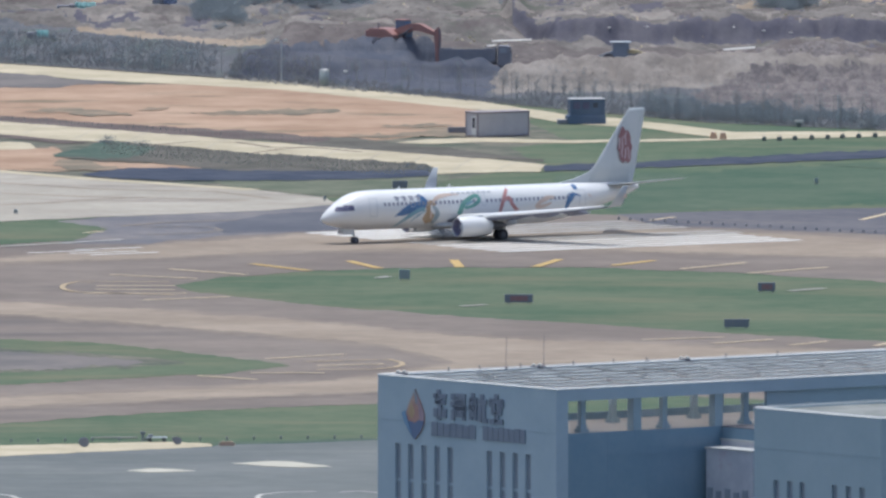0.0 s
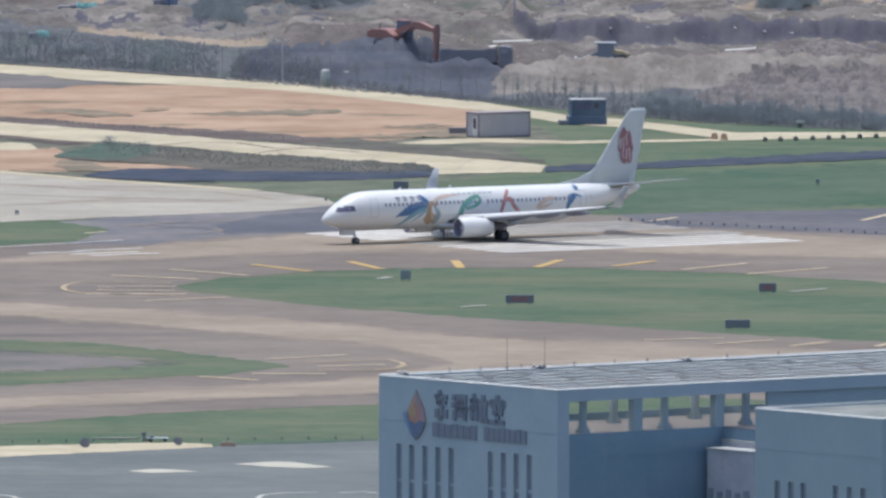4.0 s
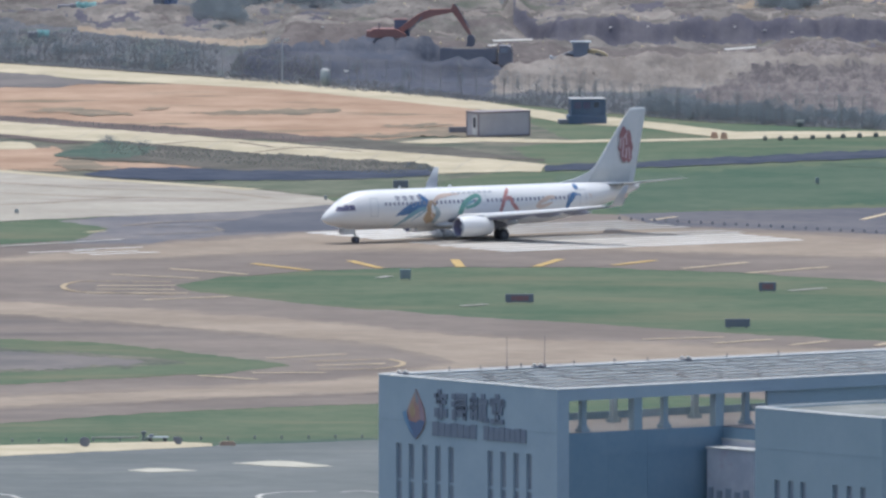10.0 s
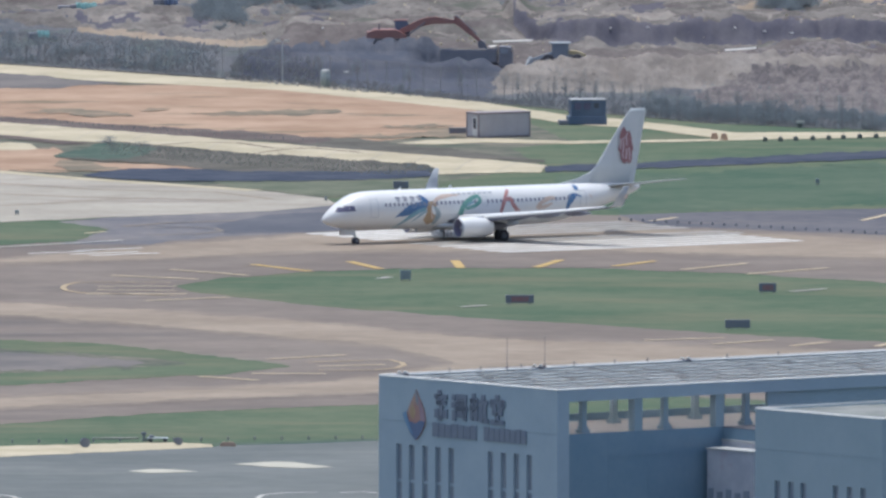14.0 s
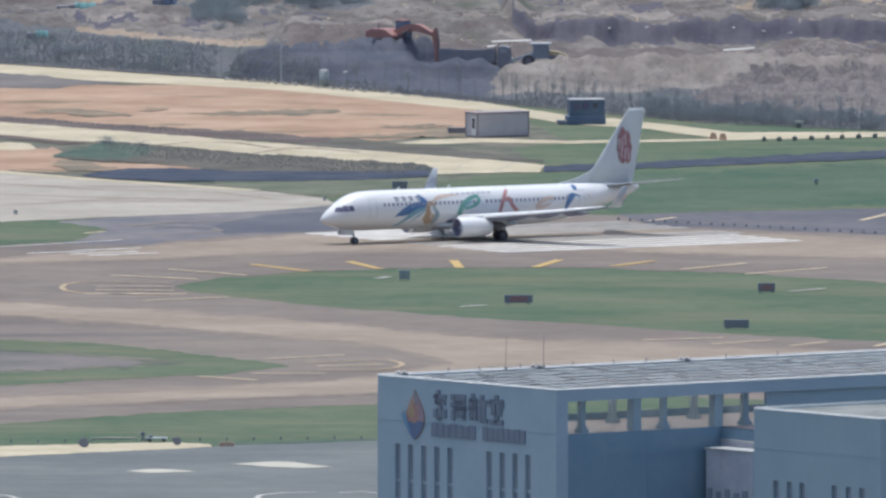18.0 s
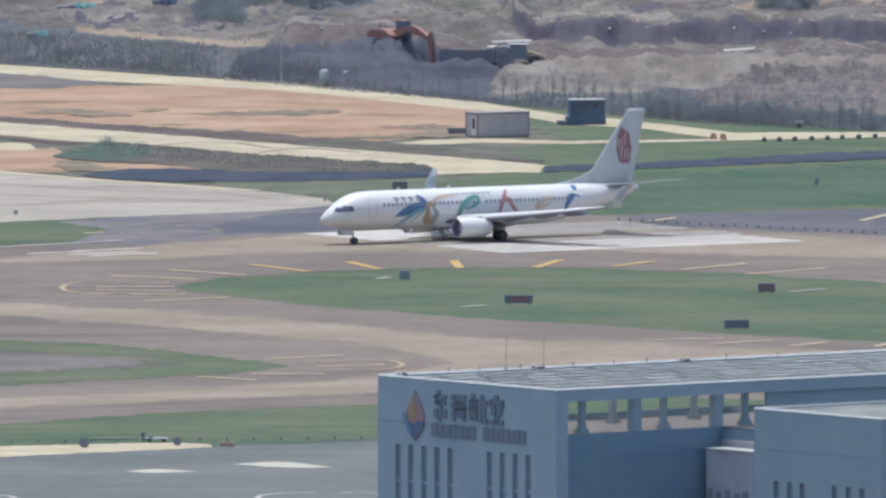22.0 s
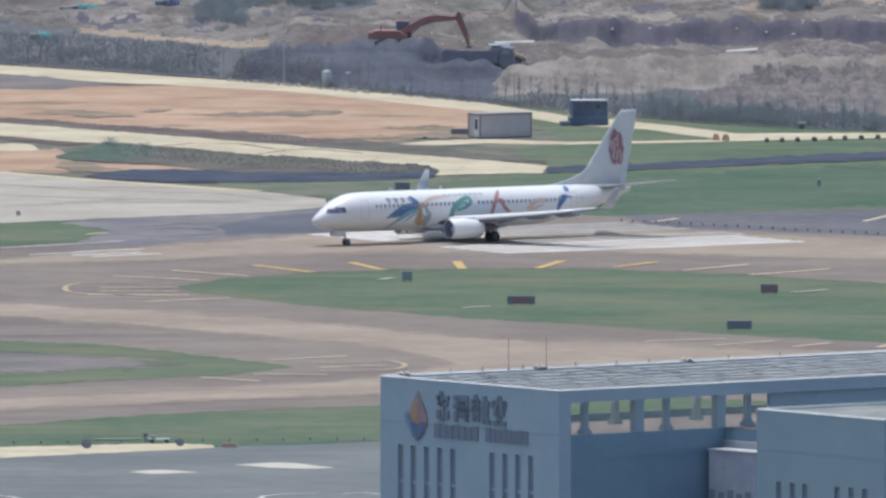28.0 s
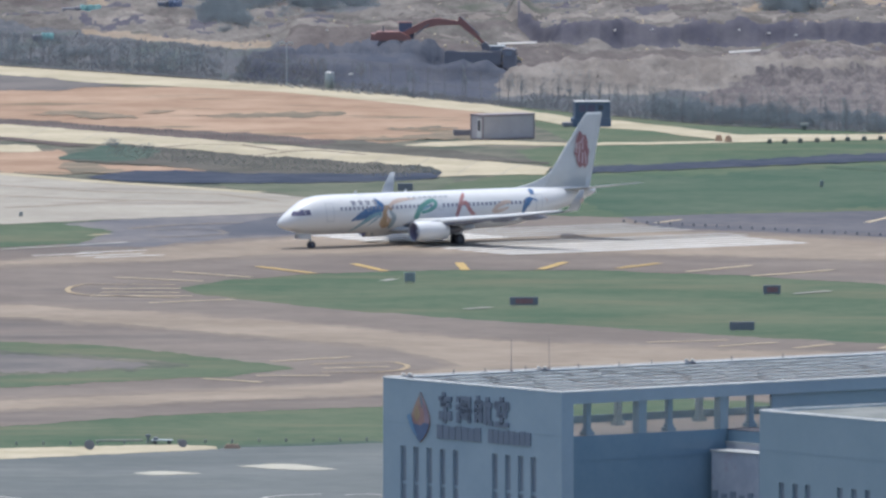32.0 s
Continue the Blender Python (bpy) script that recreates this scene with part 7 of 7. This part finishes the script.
def wheel_part(o, x, y, r, w=0.2, name="wheel"):
    bm = bmesh.new()
    prof = ((r * 0.5, -w), (r * 0.92, -w), (r, -w * 0.6), (r, w * 0.6), (r * 0.92, w), (r * 0.5, w))
    loft(bm, [[(x + q * math.cos(2 * math.pi * i / 18), y + v, r + q * math.sin(2 * math.pi * i / 18)) for i in range(18)] for q, v in prof], cap=False)
    ty = part(name, bm, RUBBER, o)
    bm = bmesh.new()
    tube(bm, (x, y - w * 0.7, r), (x, y + w * 0.7, r), r * 0.52, None, 12)
    part("rim", bm, TRUCKG, ty)


def dump_truck(m, cover, label):
    o = thing("dump_truck", m, label, "truck")
    bm = bmesh.new()
    box(bm, -3.6, 3.8, -0.5, 0.5, 0.75, 1.05, 0.03)
    part("chassis", bm, TRACKG, o)
    bm = bmesh.new()
    prism(bm, ((2.5, 1.8), (3.95, 1.8), (3.95, 2.0), (3.75, 2.72), (3.5, 2.82), (2.6, 2.86)), -1.2, 1.2)
    cab = part("cab", bm, TRUCKG if cover is None else cover, o, "truck cab")
    bm = bmesh.new()
    box(bm, 2.52, 3.93, -1.18, 1.18, 0.7, 1.796, 0.04)
    part("cab_base", bm, TRUCKG, cab, "dark lower cab and bumper")
    bm = bmesh.new()
    prism(bm, ((3.96, 2.02), (3.98, 2.04), (3.80, 2.66), (3.78, 2.64)), -1.05, 1.05)
    part("windscreen", bm, GLASS, cab)
    for y in (-1.22, 1.21):
        bm = bmesh.new()
        box(bm, 2.75, 3.5, y, y + 0.012, 2.1, 2.6)
        part("side_window", bm, SLIT, cab)
    bm = bmesh.new()
    for a in ((-3.9, 2.3, -1.25, -1.15, 1.1, 2.5), (-3.9, 2.3, 1.15, 1.25, 1.1, 2.5), (2.2, 2.3, -1.15, 1.15, 1.1, 2.7), (-3.9, -3.8, -1.15, 1.15, 1.1, 2.4), (-3.8, 2.2, -1.15, 1.15, 1.1, 1.2)):
        box(bm, *a, 0.02)
    for k in range(7):
        for y in (-1.32, 1.25):
            box(bm, -3.7 + 0.95 * k, -3.58 + 0.95 * k, y, y + 0.07, 1.1, 2.48)
    bed = part("bed", bm, TRUCKG, o, "ribbed tipping bed, greyed for haze")
    bm = bmesh.new()
    n = 14
    g = [[bm.verts.new((-3.8 + 6.0 * i / n, -1.15 + 2.3 * j / 6, 2.2 + 0.45 * math.sin(math.pi * i / n) * math.sin(math.pi * j / 6) + 0.12 * noise.noise((i * 0.6, j * 0.7, 4)))) for j in range(7)] for i in range(n + 1)]
    for i in range(n):
        for j in range(6):
            bm.faces.new((g[i][j], g[i + 1][j], g[i + 1][j + 1], g[i][j + 1]))
    part("load", bm, SOIL if cover is None else cover, o, "heaped soil load" if cover is None else "teal load cover")
    for x in (-2.9, -1.6, 3.15):
        for y in (-1.0, 1.0):
            wheel_part(o, x, y, 0.52, 0.17)
    return o


dump_truck(pose(3.55, 287.2, 0.95, 0, 0, -4), None, "dark dump truck being loaded with soil, greyed for haze")


def covered_stack(m, l, h, cover, label):
    o = thing("covered_stack", m, label, "stack")
    for k in range(3):
        bm = bmesh.new()
        box(bm, -l / 2 + l * k / 3 + 0.03, -l / 2 + l * (k + 1) / 3 - 0.03, -0.8, 0.8, -0.3, h * (0.8 + 0.1 * (k % 2)), 0.05)
        part("crate", bm, TRUCKG, o)
    bm = bmesh.new()
    n = 12
    hang = ((-1.35, 0.15), (-1.05, 0.75), (-0.6, 1.08), (0.1, 1.1), (0.9, 1.0))
    g = [[bm.verts.new((-0.1 + (l / 2 + 0.2) * i / n, y + 0.08 * math.sin(i * 1.7), h * z + 0.06 * math.sin(i * 1.3 + 2 * y))) for y, z in hang] for i in range(n + 1)]
    for i in range(n):
        for j in range(4):
            bm.faces.new((g[i][j], g[i + 1][j], g[i + 1][j + 1], g[i][j + 1]))
    bmesh.ops.solidify(bm, geom=bm.faces[:], thickness=0.03)
    part("tarpaulin", bm, cover, o, "creased tarpaulin")


for x, y, l, h, cover, tint in ((-41.14, 379.07, 4.2, 1.05, TEAL, "teal"), (-31.41, 396.46, 2.6, 0.8, NAVY, "dark blue"), (-44.95, 337.35, 2.2, 0.7, TEAL, "teal")):
    covered_stack(pose(x, y, earth(x, y) - 0.1, 0, 0, 4), l, h, cover, "dark stacked crates half covered by a " + tint + " tarpaulin")


def build_loader():
    o = thing("wheel_loader", Matrix.Identity(4), "yellow wheel loader with a dark cab driving behind the spoil heap", "loader")
    bm = bmesh.new()
    prism(bm, ((0.7, 1.35), (2.4, 1.15), (2.95, 0.95), (2.97, 1.08), (2.55, 1.4), (1.6, 1.68), (0.7, 1.75)), -0.8, 0.8)
    part("hood", bm, LOADY, o, "yellow engine hood")
    bm = bmesh.new()
    prism(bm, ((0.7, 0.8), (2.9, 0.75), (2.93, 0.94), (2.4, 1.14), (0.7, 1.34)), -0.75, 0.75)
    part("engine_bay", bm, TRUCKG, o, "dark engine bay under the hood")
    bm = bmesh.new()
    prism(bm, ((-0.85, 0.9), (0.8, 0.9), (0.95, 1.6), (0.85, 2.45), (-0.9, 2.45)), -0.8, 0.8)
    cab = part("cab", bm, SLIT, o, "dark glazed cab")
    bm = bmesh.new()
    box(bm, -1.15, 1.15, -0.95, 0.95, 2.45, 2.6, 0.05)
    part("cab_roof", bm, COLUMN, cab, "dusty overhanging cab roof")
    bm = bmesh.new()
    prism(bm, ((-2.0, 0.6), (-0.6, 0.7), (-0.6, 1.3), (-1.6, 1.2)), -0.6, 0.6)
    part("front_frame", bm, TRUCKG, o)
    for y in (-0.65, 0.5):
        bm = bmesh.new()
        prism(bm, ((-0.9, 1.25), (-3.0, 0.55), (-3.1, 0.75), (-0.9, 1.55)), y, y + 0.15)
        part("lift_arm", bm, COLUMN, o)
    bm = bmesh.new()
    prism(bm, ((-3.0, 0.25), (-3.1, 0.95), (-3.3, 1.0), (-3.5, 0.5), (-3.9, 0.15), (-3.9, 0.1)), -1.25, 1.25)
    part("bucket", bm, COLUMN, o, "worn pale steel bucket")
    for x in (-1.4, 1.8):
        for y in (-0.95, 0.95):
            wheel_part(o, x, y, 0.68, 0.24)
    return o


loader = build_loader()

# pale slabs and sheeting lying on the soil
for x, y, z, l, yaw in ((7.6, 321.0, 0.12, 4.3, 1), (32.6, 309.2, 0.04, 3.4, 3), (5.4, 322.5, 0.12, 1.3, 40)):
    o = thing("roofing_sheet", pose(x, y, max(earth(x, y), 0) + z, 38, -4 if x > 20 else -2, yaw), "long pale metal roofing sheet leaning on the soil", "sheet")
    bm = bmesh.new()
    box(bm, -l / 2, l / 2, -0.12, 0.12, 0, 0.05, 0.01)
    part("sheet", bm, STRIPE, o)
    for s in (-1, 1):
        bm = bmesh.new()
        box(bm, s * l / 2 - 0.04, s * l / 2 + 0.04, -0.13, 0.13, 0.052, 0.1, 0.01)
        part("edge_strip", bm, CABIN, o)

# loose stones and clods
rng = random.Random(5)
verts, faces = [], []
for k in range(900):
    x, y = rng.uniform(-50, 52), rng.uniform(265, 470)
    if y - fence_y(x) < 30:
        continue
    z, s = earth(x, y), rng.choice((0.06, 0.08, 0.1, 0.13))
    i = len(verts)
    q = Euler((rng.uniform(0, 6), rng.uniform(0, 6), rng.uniform(0, 6))).to_matrix()
    for c in ((1, 0, 0), (-1, 0, 0), (0, 1, 0), (0, -1, 0), (0, 0, 1), (0, 0, -1)):
        verts.append(Vector((x, y, z + s * 0.3)) + q @ Vector(c) * s * rng.uniform(0.7, 1.3))
    for f in ((0, 2, 4), (2, 1, 4), (1, 3, 4), (3, 0, 4), (2, 0, 5), (1, 2, 5), (3, 1, 5), (0, 3, 5)):
        faces.append(tuple(i + j for j in f))
me = bpy.data.meshes.new("stones")
me.from_pydata(verts, [], faces)
me.materials.append(PALESOIL)
tagged(new("stones", me), "pale stones and clods scattered over the soil", "stones", kind="stuff")


verts, faces = [], []
for k in range(420):
    x = rng.uniform(-24, -8) if k % 3 else rng.choice((rng.uniform(-24, 6), rng.uniform(13, 18)))
    y = fence_y(x) + rng.gauss(-0.5, 1.3)
    s = rng.choice((0.06, 0.08, 0.1, 0.14, 0.2))
    i = len(verts)
    q = Euler((rng.uniform(0, 6), rng.uniform(0, 6), rng.uniform(0, 6))).to_matrix()
    for c in ((1, 0, 0), (-1, 0, 0), (0, 1, 0), (0, -1, 0), (0, 0, 1), (0, 0, -1)):
        verts.append(Vector((x, y, 0.06 + s * 0.3)) + q @ Vector(c) * s * rng.uniform(0.7, 1.3))
    for f in ((0, 2, 4), (2, 1, 4), (1, 3, 4), (3, 0, 4), (2, 0, 5), (1, 2, 5), (3, 1, 5), (0, 3, 5)):
        faces.append(tuple(i + j for j in f))
me = bpy.data.meshes.new("rubble")
me.from_pydata(verts, [], faces)
me.materials.append(DULLP)
tagged(new("rubble", me), "pale rubble strewn along the foot of the fence", "rubble", kind="stuff")


# pale scraps and broken stone on the diggings
rng = random.Random(9)
verts, faces = [], []
for k in range(150):
    x, y = (rng.gauss(4.5, 2.2), rng.gauss(316, 6)) if k % 2 else (rng.uniform(-26, 46), rng.uniform(300, 400))
    z, s = earth(x, y), rng.choice((0.06, 0.08, 0.11, 0.15))
    i = len(verts)
    q = Euler((rng.uniform(-0.5, 0.5), rng.uniform(-0.5, 0.5), rng.uniform(0, 6))).to_matrix()
    for c in ((-1.3, -0.6, 0.9), (1.3, -0.6, 0.9), (1.1, 0.7, 1.5), (-1.1, 0.7, 1.5), (-1.3, -0.7, -0.2), (1.3, -0.7, -0.2), (1.1, 0.8, -0.2), (-1.1, 0.8, -0.2)):
        verts.append(Vector((x, y, z)) + q @ Vector(c) * s * rng.uniform(0.8, 1.2))
    for f in ((0, 1, 2, 3), (4, 5, 1, 0), (5, 6, 2, 1), (6, 7, 3, 2), (7, 4, 0, 3)):
        faces.append(tuple(i + j for j in f))
me = bpy.data.meshes.new("scraps")
me.from_pydata(verts, [], faces)
me.materials.append(CREAM)
tagged(new("scraps", me), "pale scraps and broken stone scattered on the diggings", "debris", kind="stuff")


# crumpled white sacks lying on the soil
for n, (x, y, r) in enumerate(((-10.63, 279.60, 0.20), (22.62, 341.09, 0.14), (32.28, 341.77, 0.14), (34.17, 342.34, 0.14), (35.60, 341.68, 0.14), (38.59, 340.02, 0.14), (-13.33, 317.61, 0.14), (18.48, 338.67, 0.14))):
    o = thing("plastic_sack", pose(x, y, earth(x, y) - 0.02, 0, 0, 37 * n), "crumpled white plastic sack lying on the soil", "sack", "sacks on the diggings")
    bm = bmesh.new()
    bmesh.ops.create_icosphere(bm, subdivisions=2, radius=r)
    for v in bm.verts:
        v.co = Vector((v.co.x * 1.4, v.co.y, max(-0.2 * r, v.co.z * 0.9))) * (1 + 0.35 * noise.noise(v.co * 6 / r * 0.3 + Vector((n, 0, 0)))) + Vector((0, 0, 0.3 * r))
    part("bag", bm, STRIPE, o)
    bm = bmesh.new()
    tube(bm, (r * 1.1, 0, 0.4 * r), (r * 1.9, 0.1 * r, 0.7 * r), 0.12 * r, 0.3 * r, 6)
    part("tied_neck", bm, STRIPE, o)


# ---- what moves ----
ROLL = ((0, 0), (20.5, 0), (21.5, 0.03), (22.5, 0.1), (23.5, 0.18), (24.5, 0.31), (25.5, 0.5), (26.5, 0.76), (27.5, 1.08), (28, 1.3), (28.5, 1.58), (29, 1.92), (29.5, 2.3), (30, 2.76), (30.5, 3.3), (31, 4.0), (31.5, 4.85), (32, 5.8))
DRIVE = ((0, 19.48), (2, 18.61), (6, 16.87), (8, 16.07), (10, 15.01), (12, 13.90), (14, 12.72), (17, 11.17), (19, 10.30), (21, 9.00), (23, 7.57), (25, 6.64), (28, 5.89), (30, 5.46), (32, 5.09))
REACH = ((0, -46, 8, -93), (2, -46, 9, -95), (4, -48, 12, -96), (6, -44, 17, -100), (7, -41, 28, -106), (8, -25, 31, -107), (9, -18, 31, -77), (10, 0, 29, -63), (11, 0, 23, -53), (12, 0, 19, -47), (13, 0, 18, -46), (14, 0, 18, -46),
         (15, -8, 20, -64), (16, -28, 19, -88), (17, -41, 14, -92), (18, -48, 8, -88), (19, -53, 5, -86), (21, -54, 4, -84), (23, -50, 8, -88), (24, -45, 16, -102), (25, -44, 25, -100), (26, -24, 27, -96), (27, -6, 25, -86), (28, 0, 22.5, -74), (29, 0, 20.5, -56), (30, 0, 18, -53), (32, 0, 19, -48))


def rolled(t):
    return float(np.interp(t, [r[0] for r in ROLL], [r[1] for r in ROLL]))


def motions():
    """The airliner rolls forward, the loader drives along, the excavator swings and digs."""
    yaw = 180 + 32.398
    walk(plane, [(t, pose(*(NOSE - AX * d)[:2], 0.0, 0, 0, yaw)) for t, d in ROLL])
    times = [0, 20.5] + [21 + 0.25 * k for k in range(45)]
    for hub, (x, y, z), r in wheels:
        walk(hub, [(t, pose(x, y, z, 0, math.degrees(rolled(t) / r), 0)) for t in times])
    walk(loader, [(t, pose(x, 296.0, 0.98 + 0.15 * step(8.4, 14.0, x), 0, 0, 2 + 2 * math.sin(t))) for t, x in DRIVE])
    o, house, boom, stick, bucket = excavator
    rows_h, rows_b, rows_s, rows_k = [], [], [], []
    for t, turn, b, s in REACH:
        b, s = b - 8, s + 6
        swing = pose(0, 0, 0, 0, 0, turn)
        foot = Matrix.Translation((0.6, -0.1, 1.75)) @ Matrix.Rotation(radians(-b), 4, "Y")
        tip = foot @ Vector((6.5, 0, 0))
        arm = Matrix.Translation(tip) @ Matrix.Rotation(radians(-s), 4, "Y")
        end = arm @ Vector((3.15, 0, 0))
        curl = Matrix.Translation(end) @ Matrix.Rotation(radians(-s + 35), 4, "Y")
        rows_h.append((t, swing))
        rows_b.append((t, swing @ foot))
        rows_s.append((t, swing @ arm))
        rows_k.append((t, swing @ curl))
    for ob, rows_ in ((house, rows_h), (boom, rows_b), (stick, rows_s), (bucket, rows_k)):
        walk(ob, rows_)


motions()
